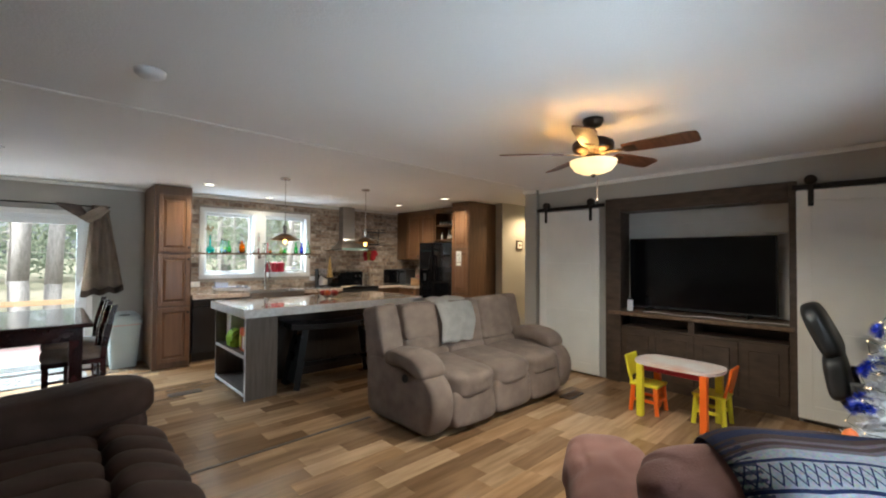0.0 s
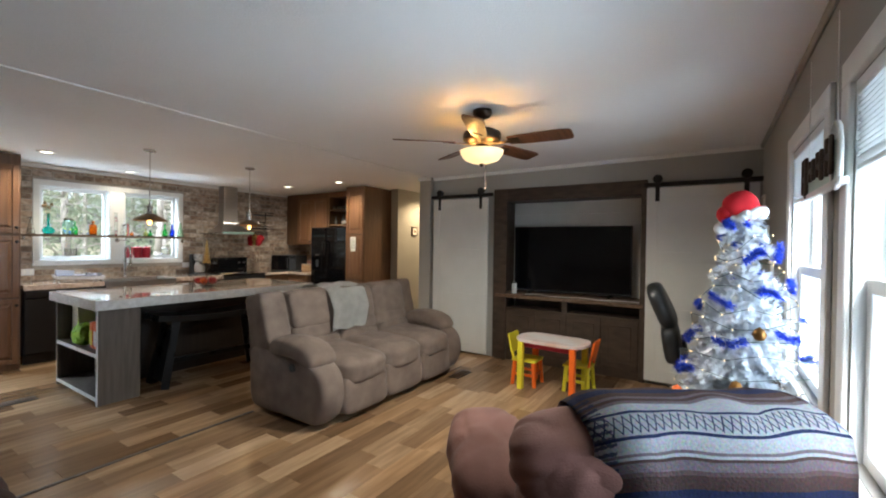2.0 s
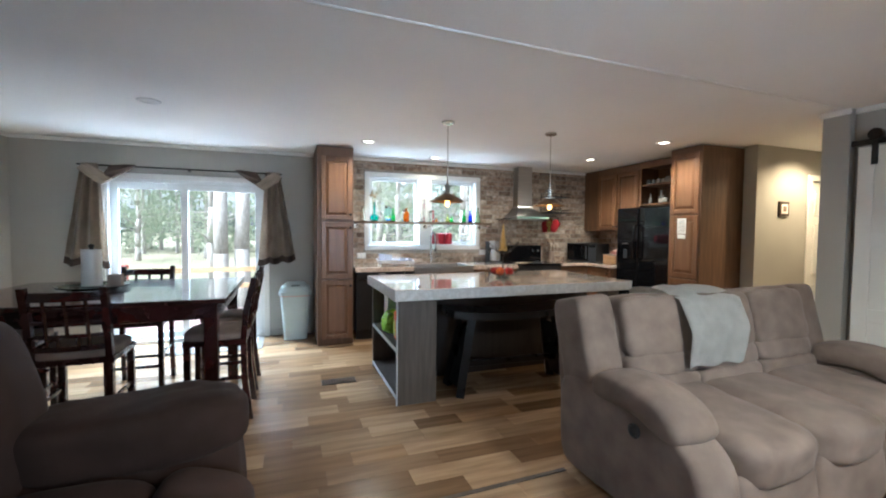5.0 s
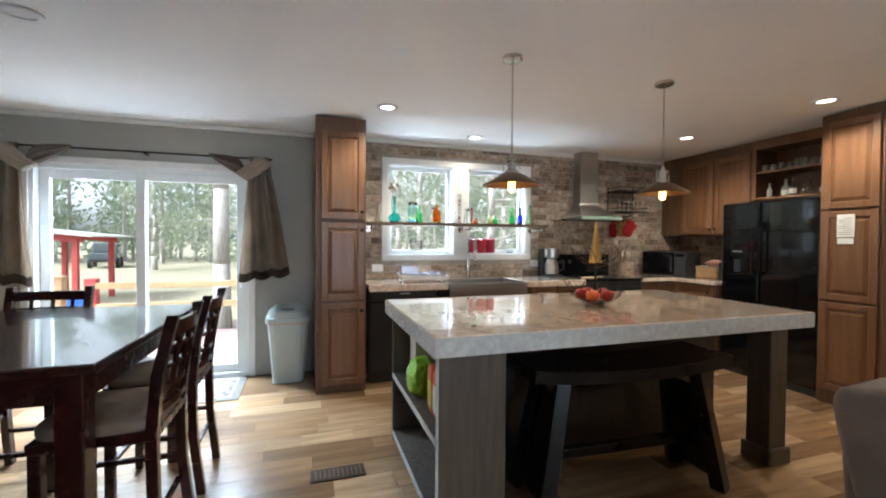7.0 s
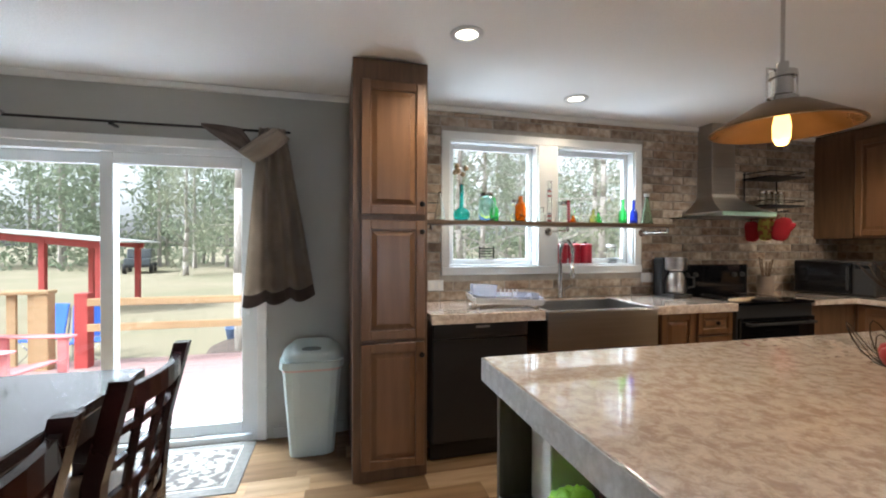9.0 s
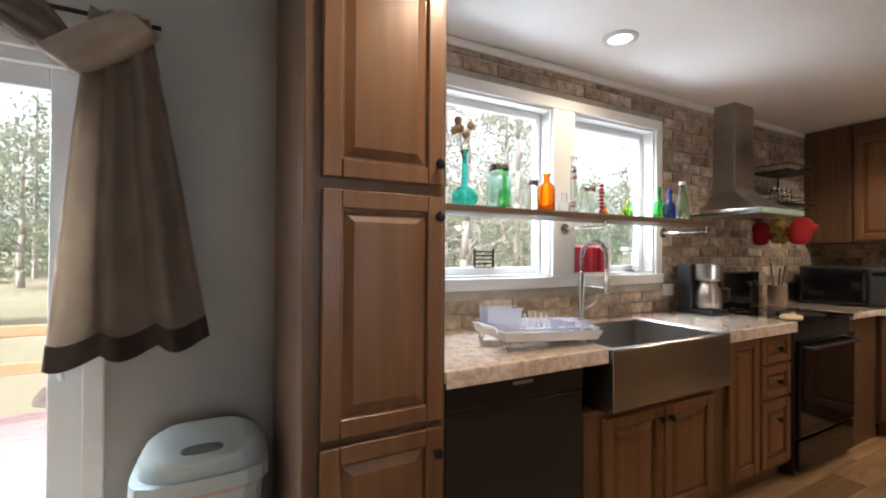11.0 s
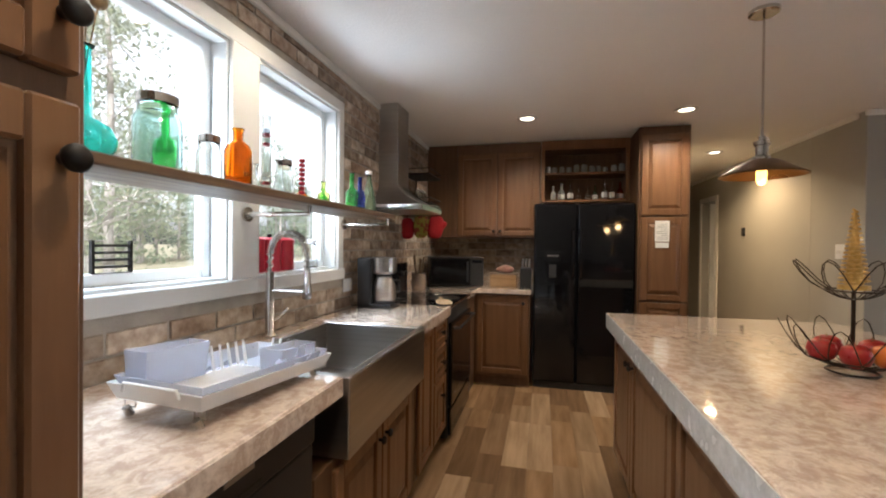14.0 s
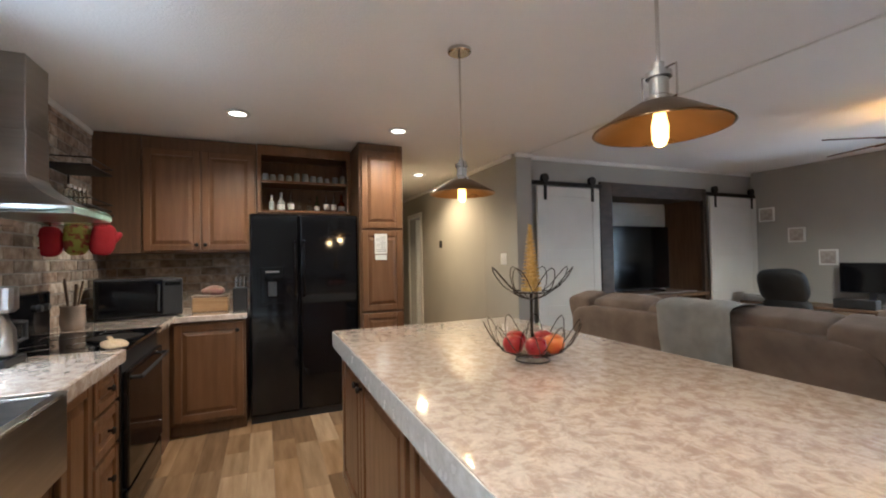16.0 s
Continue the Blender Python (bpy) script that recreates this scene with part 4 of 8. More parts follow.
part("filler", box(B(), 4.74, EB, BY, NY - 0.02, 0.0, 0.865), M["cab_side"], thing("corner_filler_cabinet", "brown wooden blind corner cabinet beside the range", "cabinet"))
ct = thing("corner_worktop", "mottled beige laminate worktop in the kitchen corner", "worktop")
bm = B()
box(bm, 4.74, KX - 0.006, 7.235, NY - 0.006, 0.872, 0.915, 0.005)
box(bm, EB - 0.035, KX - 0.006, 6.74, 7.236, 0.8722, 0.9148, 0.005)
part("top", bm, M["counter"], ct)
UX = 5.62
cabinet("wall_cabinet", "brown wooden wall cabinet with two raised-panel doors", east(UX, 7.53), 0.86, KX - UX - 0.005, 1.4, 2.375,
        [(0.015, 0.42, 1.42, 2.27, (0.395, 1.47)), (0.435, 0.845, 1.42, 2.27, (0.46, 1.47))], toe=0)
part("panel", box(B(), UX, KX - 0.006, 7.533, NY - 0.007, 1.4, 2.375, 0.003, 1), M["cab_side"], thing("corner_wall_cabinet", "brown wooden blind corner wall cabinet", "cabinet"))
oc = thing("open_shelf_cabinet", "brown wooden open shelf cabinet above the refrigerator", "cabinet")
OY0, OY1 = 5.835, 6.665
bm = B()
box(bm, UX, KX - 0.006, OY0, OY0 + 0.02, 1.76, 2.375)
box(bm, UX, KX - 0.006, OY1 - 0.02, OY1, 1.76, 2.375)
box(bm, UX, KX - 0.006, OY0 + 0.02, OY1 - 0.02, 2.29, 2.375)
box(bm, KX - 0.02, KX - 0.006, OY0 + 0.02, OY1 - 0.02, 1.76, 2.29)
part("carcass", bm, M["cab_side"], oc)
for z in (1.765, 2.035):
    part("shelf", box(B(), UX + 0.003, KX - 0.02, OY0 + 0.02, OY1 - 0.02, z, z + 0.022), M["cab"], oc)
bm = B()
box(bm, UX - 0.018, UX, OY0, OY0 + 0.035, 1.76, 2.375, 0.003, 1)
box(bm, UX - 0.018, UX, OY1 - 0.035, OY1, 1.76, 2.375, 0.003, 1)
box(bm, UX - 0.018, UX, OY0 + 0.035, OY1 - 0.035, 2.28, 2.375, 0.003, 1)
part("face_frame", bm, M["cab"], oc)
TX = 5.24
cabinet("tall_cabinet", "tall brown wooden cabinet beside the refrigerator with a paper note", east(TX, 5.832), 0.41, KX - TX - 0.01, 0, 2.37,
        [(0.02, 0.39, 1.6, 2.3), (0.02, 0.39, 0.86, 1.58), (0.02, 0.39, 0.12, 0.84)], toe=0.0)
part("sheet", box(B(), TX - 0.0245, TX - 0.0215, 5.585, 5.70, 1.37, 1.55), M["paper"], nt := thing("paper_note", "white printed paper note taped to a cabinet door", "note"))
part("lower_sheet", box(B(), TX - 0.024, TX - 0.0213, 5.59, 5.695, 1.315, 1.362), M["paper"], nt)
for i in range(9):
    part("text_line", box(B(), TX - 0.0255, TX - 0.0246, 5.60, 5.685 - 0.03 * (i % 3 == 2), 1.39 + i * 0.016, 1.393 + i * 0.016), M["black_matt"], nt)

# refrigerator
fr = thing("refrigerator", "black side-by-side refrigerator with a water dispenser", "refrigerator")
FY0, FY1, FX = 5.838, 6.725, 5.27
part("body", box(B(), FX + 0.07, KX - 0.02, FY0, FY1, 0.03, 1.71, 0.006), M["black_matt"], fr)
dl = part("freezer_door", box(B(), FX, FX + 0.065, FY0 + 0.505, FY1 - 0.003, 0.06, 1.715, 0.018, 3), M["black"], fr)
dr = part("fridge_door", box(B(), FX, FX + 0.065, FY0 + 0.003, FY0 + 0.495, 0.06, 1.715, 0.018, 3), M["black"], fr)
dp = part("dispenser", box(box(box(box(B(), FX - 0.008, FX + 0.004, FY0 + 0.60, FY0 + 0.625, 0.95, 1.27, 0.003, 1), FX - 0.008, FX + 0.004, FY0 + 0.80, FY0 + 0.825, 0.95, 1.27, 0.003, 1),
          FX - 0.009, FX + 0.004, FY0 + 0.625, FY0 + 0.80, 1.17, 1.27, 0.003, 1), FX - 0.012, FX + 0.004, FY0 + 0.625, FY0 + 0.80, 0.95, 0.975, 0.003, 1), M["black"], dl)
part("dispenser_display", box(B(), FX - 0.0105, FX - 0.0088, FY0 + 0.66, FY0 + 0.765, 1.225, 1.24), M["nickel"], dp)
part("paddle", box(B(), FX - 0.012, FX + 0.001, FY0 + 0.68, FY0 + 0.745, 1.03, 1.15, 0.004, 1), M["black_matt"], dp)
for d, y in ((dl, FY0 + 0.535), (dr, FY0 + 0.465)):
    part("handle", tube(B(), [Vector((FX, y, 1.02)), Vector((FX - 0.05, y, 1.05)), Vector((FX - 0.05, y, 1.45)), Vector((FX, y, 1.48))], 0.012), M["black"], d, smooth=True)
part("toe_grille", box(B(), FX + 0.02, FX + 0.06, FY0 + 0.01, FY1 - 0.01, 0.0, 0.055), M["black_matt"], fr)
mg = thing("round_magnet", "small orange round magnet on the refrigerator side", "magnet")
part("disc", lathe(B(), [(0, 0), (0.025, 0), (0.025, 0.006), (0, 0.006)], 14), M["orange"], mg).matrix_local = pose(FX + 0.12, FY0, 1.55, 90)

# island
IX0, IX1, IY0, IY1 = 1.665, 3.955, 5.1, 6.26
it = thing("island_worktop", "thick mottled beige laminate island worktop", "worktop")
part("top", box(B(), IX0, IX1, IY0, IY1, 0.835, 0.922, 0.006), M["counter"], it)
bm = B()
e = 0.0035
box(bm, IX0 - e, IX0 - 0.0005, IY0, IY1, 0.836, 0.918)
box(bm, IX0, IX1, IY0 - e, IY0 - 0.0005, 0.836, 0.918)
box(bm, IX0, IX1, IY1 + 0.0005, IY1 + e, 0.836, 0.918)
box(bm, IX1 + 0.0005, IX1 + e, IY0, IY1, 0.836, 0.918)
# top's own laminate, with the light on its edges in the colour
part("edge_band", bm, M["counter_edge"], it)
bk = thing("island_bookcase", "grey-brown open shelf unit at the island's end", "shelf unit")
BX0, BX1, BY0, BY1 = 1.70, 2.02, 5.16, 6.2
P = M["cab_island"]
part("end_panel", box(B(), BX0, BX1, BY0, BY0 + 0.025, 0.0, 0.834, 0.003, 1), P, bk)
part("end_panel", box(B(), BX0, BX1, BY1 - 0.025, BY1, 0.0, 0.834, 0.003, 1), P, bk)
part("back_panel", box(B(), BX1 - 0.02, BX1, BY0 + 0.025, BY1 - 0.025, 0.0, 0.834), P, bk)
for z in (0.04, 0.42):
    part("shelf", box(B(), BX0 + 0.004, BX1 - 0.02, BY0 + 0.025, BY1 - 0.025, z, z + 0.025), P, bk)
    part("shelf_edge", box(B(), BX0 - 0.002, BX0 + 0.003, BY0 + 0.025, BY1 - 0.025, z - 0.004, z + 0.028), M["counter_edge"], bk, "pale shelf edging")
part("stile", box(B(), BX0 - 0.004, BX0, BY0, BY0 + 0.03, 0.0, 0.834), M["counter_edge"], bk)
IB = 5.72
# fronts look north, towards the sink
cabinet("island_cabinet", "brown wooden island base cabinet with two doors", pose(3.935, BY1, 0, 0, 0, 180), 1.175, BY1 - IB, 0, 0.833,
        [(0.02, 0.495, 0.12, 0.815, (0.46, 0.745)), (0.505, 1.155, 0.12, 0.815, (0.54, 0.745))], "island cabinets")
cabinet("island_cabinet", "brown wooden island base cabinet with a wide door", pose(2.755, BY1, 0, 0, 0, 180), 0.73, BY1 - IB, 0, 0.833,
        [(0.02, 0.71, 0.12, 0.815, (0.67, 0.745))], "island cabinets")
# thin sheet carrying the painted shade below the overhang
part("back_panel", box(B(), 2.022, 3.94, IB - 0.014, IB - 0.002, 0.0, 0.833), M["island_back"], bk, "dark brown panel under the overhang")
part("leg", box(box(B(), 3.76, 3.9, 5.2, 5.34, 0.0, 0.834, 0.004, 1), 3.74, 3.92, 5.18, 5.36, 0.0, 0.1, 0.008, 1), M["cab_island"], it, "square brown wooden leg")

bench = thing("bar_bench", "black wooden saddle-seat bench tucked under the island", "bench", pose(2.76, 5.3, 0, 0, 0, -3))
bm = sweep([(0.58 * u, 0, 0.655 + 0.035 * u * u) for u in [-1 + i / 8 for i in range(17)]], 0.34, 0.06)
part("seat", bm, M["black_wood"], bench)
for sx in (-1, 1):
    for sy in (-1, 1):
        bm = B()
        rod(bm, (sx * 0.52, sy * 0.16, 0.0), (sx * 0.40, sy * 0.11, 0.64), 0.05, 0.045, 4)
        part("leg", bm, M["black_wood"], bench)
    part("side_panel", obox(B(), Matrix.Translation((sx * 0.455, 0, 0.3)) @ Matrix.Rotation(-sx * 0.226, 4, "Y"), 0.03, 0.24, 0.5), M["black_wood"], bench)
part("stretcher", box(B(), -0.46, 0.46, -0.025, 0.025, 0.2, 0.25, 0.005, 1), M["black_wood"], bench)
# ---- living room ----


def reclining_sofa(name, label, m, seats, seat_w, material, arm_w=0.26, depth=0.92, seat_front=-0.46, back_h=1.02, lever=True, channels=0):
    """A pillow-armed reclining sofa facing -y, its back at +y; local origin on the floor at its middle."""
    s = thing(name, label, "sofa", m)
    w = seats * seat_w
    for k in range(seats):
        x = -w / 2 + seat_w * (k + 0.5)
        part("seat_cushion", puff(B(), (x, seat_front + 0.33, 0.40), (seat_w + 0.015, 0.80, 0.235), Matrix.Rotation(0.06, 4, "X"), 4.6, 14, 0.01, k * 3.1, 0.008), material, s, smooth=True)
        part("footrest", puff(B(), (x, seat_front + 0.05, 0.2), (seat_w + 0.004, 0.2, 0.32), Matrix.Rotation(-0.1, 4, "X"), 6, 10, 0.006, k * 2.3), material, s, smooth=True)
        b = part("backrest", puff(B(), (x, 0.28, 0.665), (seat_w + 0.006, 0.22, 0.68), Matrix.Rotation(-0.24, 4, "X"), 9, 15, 0.006, k * 5.7), material, s, smooth=True)
        part("headrest_roll", puff(B(), (x, 0.262, 0.815), (seat_w - 0.005, 0.23, 0.36), Matrix.Rotation(-0.24, 4, "X"), 6.5, 13, 0.008, k * 1.7, 0.006), material, b, smooth=True)
        part("middle_roll", puff(B(), (x, 0.2, 0.615), (seat_w - 0.005, 0.2, 0.15), Matrix.Rotation(-0.24, 4, "X"), 4.5, 12, 0.008, k * 2.9), material, b, smooth=True)
        part("lumbar_roll", puff(B(), (x, 0.165, 0.505), (seat_w - 0.005, 0.2, 0.14), Matrix.Rotation(-0.2, 4, "X"), 4.5, 12, 0.008, k * 4.1), material, b, smooth=True)
    for sx in (-1, 1):
        xo = sx * (w / 2 + arm_w / 2)
        a = part("arm", bolster([(-0.32, 0.03), (-0.44, 0.06), (-0.5, 0.18), (-0.51, 0.3), (-0.47, 0.42), (-0.35, 0.5), (0.0, 0.55), (0.30, 0.57), (0.42, 0.5), (0.43, 0.25), (0.40, 0.07), (0.25, 0.03), (0.0, 0.03)], xo - arm_w / 2, xo + arm_w / 2, 0.045, 0.01, sx), material, s, smooth=True)
        part("arm_pad", bolster([(0.12, 0.53), (0.14, 0.6), (0.08, 0.65), (-0.06, 0.665), (-0.22, 0.65), (-0.34, 0.6), (-0.395, 0.53), (-0.385, 0.48), (-0.33, 0.475), (-0.22, 0.5), (-0.05, 0.52)], xo - arm_w / 2 - 0.022, xo + arm_w / 2 + 0.022, 0.055, 0.02, sx * 2), material, a, smooth=True)
        part("wing", puff(B(), (sx * (w / 2 + arm_w / 2 - 0.01), 0.31, 0.66), (arm_w + 0.01, 0.25, 0.69), Matrix.Rotation(-0.24, 4, "X") @ Matrix.Rotation(sx * 0.04, 4, "Y"), 10, 12, 0.005, sx * 3), material, a, smooth=True)
    part("base", box(B(), -w / 2 - arm_w + 0.05, w / 2 + arm_w - 0.05, -0.3, 0.36, 0.02, 0.32, 0.02), material, s)
    part("back_panel", puff(B(), (0, 0.41, 0.49), (w + 2 * arm_w - 0.04, 0.1, 0.86), Matrix.Rotation(-0.14, 4, "X"), 8, 13, 0.008), material, s, smooth=True)
    if lever:
        part("lever", lathe(B(), [(0, 0), (0.034, 0), (0.034, 0.01), (0.024, 0.014), (0.02, 0.006), (0, 0.006)], 18), M["black_matt"], s, "dark round recline lever").matrix_local = pose(-w / 2 - arm_w - 0.001, -0.16, 0.45, 0, -90)
    return s


reclining_sofa("reclining_sofa", "taupe microsuede three-seat reclining sofa facing the windows", pose(3.45, 3.66, 0), 3, 0.53, M["sofa"], 0.24)

# throw over the back of the sofa
bm = B()
NX, NYY = 16, 30
grid = []
for i in range(NX + 1):
    col = []
    for j in range(NYY + 1):
        u, v = i / NX, j / NYY
        d = v * 1.05
        x = 3.08 + 0.44 * u - 0.05 * v + 0.06 * math.sin(3 * v) * u
        if d < 0.42:
            y, z = 4.15 + d * 0.08 + 0.01 * math.sin(u * 9), 0.56 + d
        elif d < 0.62:
            a = (d - 0.42) / 0.2 * math.pi
            y, z = 4.025 + 0.165 * math.cos(a), 0.975 + 0.045 * math.sin(a)
        else:
            y, z = 3.86 - min(d - 0.62, 0.2) * 0.5, 0.975 - (d - 0.62) * 0.92
        w = 0.012 * math.sin(u * 14 + v * 5) + 0.012 * noise.noise(Vector((u * 5, v * 7, 1)))
        col.append(bm.verts.new((x, y + w * (0.5 if d > 0.62 else 1) - (0.035 if d > 0.62 else -0.012), z + w * 0.4 + (0.03 * v if d > 0.62 else 0.008))))
    grid.append(col)
for i in range(NX):
    for j in range(NYY):
        bm.faces.new((grid[i][j], grid[i + 1][j], grid[i + 1][j + 1], grid[i][j + 1]))
bmesh.ops.solidify(bm, geom=bm.faces[:], thickness=0.012)
single("throw_blanket", bm, M["throw"], "pale grey fleece throw draped over the sofa back", "blanket", smooth=True)

# dark brown tufted sofa along the dining side
ts = thing("tufted_sofa", "dark brown channel-tufted microsuede sofa facing the room", "sofa", pose(0, 0, 0))
D = M["sofa_dark"]
n = 8
for k in range(n):
    y = 2.16 + 0.205 * (k + 0.5)
    part("seat_channel", puff(B(), (0.22, y, 0.40), (0.5, 0.215, 0.2), None, 3.2, 8, 0.012, k), D, ts, smooth=True)
    part("front_channel", puff(B(), (0.60, y, 0.345), (0.34, 0.215, 0.28), Matrix.Rotation(0.35, 4, "Y"), 3.0, 8, 0.012, k + 9), D, ts, smooth=True)
for k in range(2):
    part("back_cushion", puff(B(), (-0.16, 2.16 + 0.82 * (k + 0.5), 0.70), (0.34, 0.82, 0.56), Matrix.Rotation(-0.2, 4, "Y"), 3.6, 12, 0.02, k), D, ts, smooth=True)
for y in (1.98, 3.98):
    a = part("arm", puff(B(), (0.2, y, 0.3), (1.04, 0.32, 0.58), None, 5, 12, 0.012, y), D, ts, smooth=True)
    part("arm_pad", puff(B(), (0.33, y, 0.575), (0.82, 0.37, 0.26), Matrix.Rotation(-0.05, 4, "Y"), 3.6, 14, 0.02, y + 4, 0.012), D, a, smooth=True)
    part("wing", puff(B(), (-0.14, y - 0.04 * (1 if y > 3 else -1), 0.70), (0.34, 0.3, 0.68), Matrix.Rotation(-0.22, 4, "Y"), 3.8, 10, 0.012, y + 8), D, a, smooth=True)
part("frame", box(B(), -0.36, 0.62, 2.0, 3.96, 0.04, 0.3, 0.03), D, ts)
part("back_shell", puff(B(), (-0.33, 2.98, 0.5), (0.16, 2.1, 0.9), Matrix.Rotation(-0.16, 4, "Y"), 8, 12, 0.006), D, ts, smooth=True)

# reclining armchair with a striped blanket
RC = pose(2.105, 1.065, 0, 0, 0, 33 + 90)
rc = thing("reclining_armchair", "reddish brown suede reclining armchair under a striped blanket", "armchair", RC)
R = M["recliner"]
part("seat_cushion", puff(B(), (0, -0.1, 0.38), (0.58, 0.7, 0.24), None, 4, 14, 0.02, 0, 0.012), R, rc, smooth=True)
part("footrest", puff(B(), (0, -0.43, 0.22), (0.58, 0.2, 0.34), None, 5, 10, 0.01), R, rc, smooth=True)
for sx in (-1, 1):
    a = part("arm", puff(B(), (sx * 0.45, -0.07, 0.28), (0.32, 0.92, 0.52), None, 4.5, 16, 0.02, sx, 0.012), R, rc, smooth=True)
    part("arm_pad", puff(B(), (sx * 0.48, -0.12, 0.51), (0.38, 0.84, 0.22), None, 3, 20, 0.03, sx * 3, 0.012), R, a, smooth=True)
bk = part("backrest", puff(B(), (0, 0.33, 0.56), (0.9, 0.3, 0.62), Matrix.Rotation(-0.3, 4, "X"), 4.2, 20, 0.03, 2, 0.014), R, rc, smooth=True)
part("head_pillow", puff(B(), (0, 0.365, 0.76), (0.98, 0.33, 0.24), Matrix.Rotation(-0.3, 4, "X"), 3.2, 24, 0.03, 5, 0.018), R, bk, smooth=True)
part("base", box(B(), -0.4, 0.4, -0.3, 0.36, 0.03, 0.3, 0.03), R, rc)


def stripes(name):
    """Woven blanket: bands of colour across its length, with a woven fleck."""
    m = bpy.data.materials.new(name)
    m.use_nodes = True
    nn, ll = m.node_tree.nodes, m.node_tree.links
    p = nn["Principled BSDF"]
    uv = nn.new("ShaderNodeUVMap")
    sp = nn.new("ShaderNodeSeparateXYZ")
    ll.new(uv.outputs[0], sp.inputs[0])
    rp = nn.new("ShaderNodeValToRGB")
    cr = rp.color_ramp
    cr.interpolation = "CONSTANT"
    W, N, BR, G, L = (0.38, 0.38, 0.4), (0.012, 0.02, 0.075), (0.07, 0.036, 0.032), (0.1, 0.062, 0.062), (0.15, 0.115, 0.13)
    bands = [(0, BR), (0.1, N), (0.2, BR), (0.3, G), (0.36, BR), (0.4, N), (0.43, BR), (0.455, L), (0.468, BR), (0.478, L), (0.492, W), (0.522, N), (0.53, W), (0.6, N), (0.61, W), (0.648, L), (0.655, W), (0.663, BR), (0.67, L),
             (0.695, G), (0.705, BR), (0.74, N), (0.82, BR), (0.86, L), (0.875, BR), (0.92, N)]
    while len(cr.elements) < len(bands):
        cr.elements.new(0.5)
    for el, (pos, c) in zip(cr.elements, bands):
        el.position, el.color = pos, (*c, 1)
    ll.new(sp.outputs["Y"], rp.inputs[0])

    def calc(op, a, b=None, c=None):
        nd = nn.new("ShaderNodeMath")
        nd.operation = op
        for k, v in enumerate((a, b, c)):
            if v is None:
                continue
            if isinstance(v, (int, float)):
                nd.inputs[k].default_value = v
            else:
                ll.new(v, nd.inputs[k])
        return nd.outputs[0]

    # two crossing zigzags inside the white band
    tri = calc("PINGPONG", calc("MULTIPLY", sp.outputs["X"], 15.0), 0.5)
    za = calc("LESS_THAN", calc("ABSOLUTE", calc("SUBTRACT", calc("MULTIPLY_ADD", tri, 0.11, 0.537), sp.outputs["Y"])), 0.0045)
    zb = calc("LESS_THAN", calc("ABSOLUTE", calc("SUBTRACT", calc("MULTIPLY_ADD", tri, -0.11, 0.592), sp.outputs["Y"])), 0.0045)
    zz = nn.new("ShaderNodeMix")
    zz.data_type = "RGBA"
    ll.new(calc("MAXIMUM", za, zb), zz.inputs["Factor"])
    ll.new(rp.outputs[0], zz.inputs["A"])
    zz.inputs["B"].default_value = (*N, 1)
    tc, no = nn.new("ShaderNodeTexCoord"), nn.new("ShaderNodeTexNoise")
    no.inputs["Scale"].default_value = 120
    ll.new(tc.outputs["Object"], no.inputs["Vector"])
    mx = nn.new("ShaderNodeMix")
    mx.data_type, mx.blend_type = "RGBA", "OVERLAY"
    mx.inputs["Factor"].default_value = 0.55
    # a flecked navy and white border along one side
    edge = nn.new("ShaderNodeMix")
    edge.data_type = "RGBA"
    fleck = calc("GREATER_THAN", calc("PINGPONG", calc("MULTIPLY", sp.outputs["Y"], 46.0), 0.5), calc("MULTIPLY", no.outputs["Fac"], 0.55))
    ll.new(calc("MULTIPLY", calc("GREATER_THAN", sp.outputs["X"], 0.93), calc("MULTIPLY", fleck, 0.85)), edge.inputs["Factor"])
    ll.new(zz.outputs["Result"], edge.inputs["A"])
    edge.inputs["B"].default_value = (*N, 1)
    ll.new(edge.outputs["Result"], mx.inputs["A"])
    ll.new(no.outputs["Color"], mx.inputs["B"])
    hs = nn.new("ShaderNodeHueSaturation")
    hs.inputs["Saturation"].default_value = 1.0
    ll.new(mx.outputs["Result"], hs.inputs["Color"])
    ll.new(hs.outputs[0], p.inputs["Base Color"])
    p.inputs["Roughness"].default_value = 0.95
    bp = nn.new("ShaderNodeBump")
    bp.inputs["Strength"].default_value, bp.inputs["Distance"].default_value = 0.5, 0.005
    ll.new(no.outputs["Fac"], bp.inputs["Height"])
    ll.new(bp.outputs[0], p.inputs["Normal"])
    return m


bm = B()
uvl = bm.loops.layers.uv.new("UVMap")
grid = []
NA, NB = 28, 44
for i in range(NA + 1):
    col = []
    for j in range(NB + 1):
        u, v = i / NA, j / NB
        d = v * 1.15
        x = -0.46 + 0.72 * u
        # over the front of the back, round its top, and down behind
        if d < 0.3:
            y, z = 0.10 + d * 0.33, 0.59 + d * 0.95
        elif d < 0.72:
            a = (d - 0.3) / 0.42 * math.pi * 0.94
            y, z = 0.37 - 0.19 * math.cos(a), 0.865 + 0.075 * math.sin(a) + 0.005
        else:
            y, z = 0.55 + (d - 0.72) * 0.02, 0.875 - (d - 0.72) * 0.98
        w = 0.026 * noise.noise(Vector((u * 4, v * 6, 3))) + 0.008 * math.sin(u * 13 + v * 4)
        drop = 0.055 * max(0.0, (u - 0.8) / 0.2) ** 2
        col.append(bm.verts.new((x + 0.02 * math.sin(v * 5), y + (w - drop if d > 0.6 else -w), z + abs(w) * 0.5 + 0.01 - drop)))
    grid.append(col)
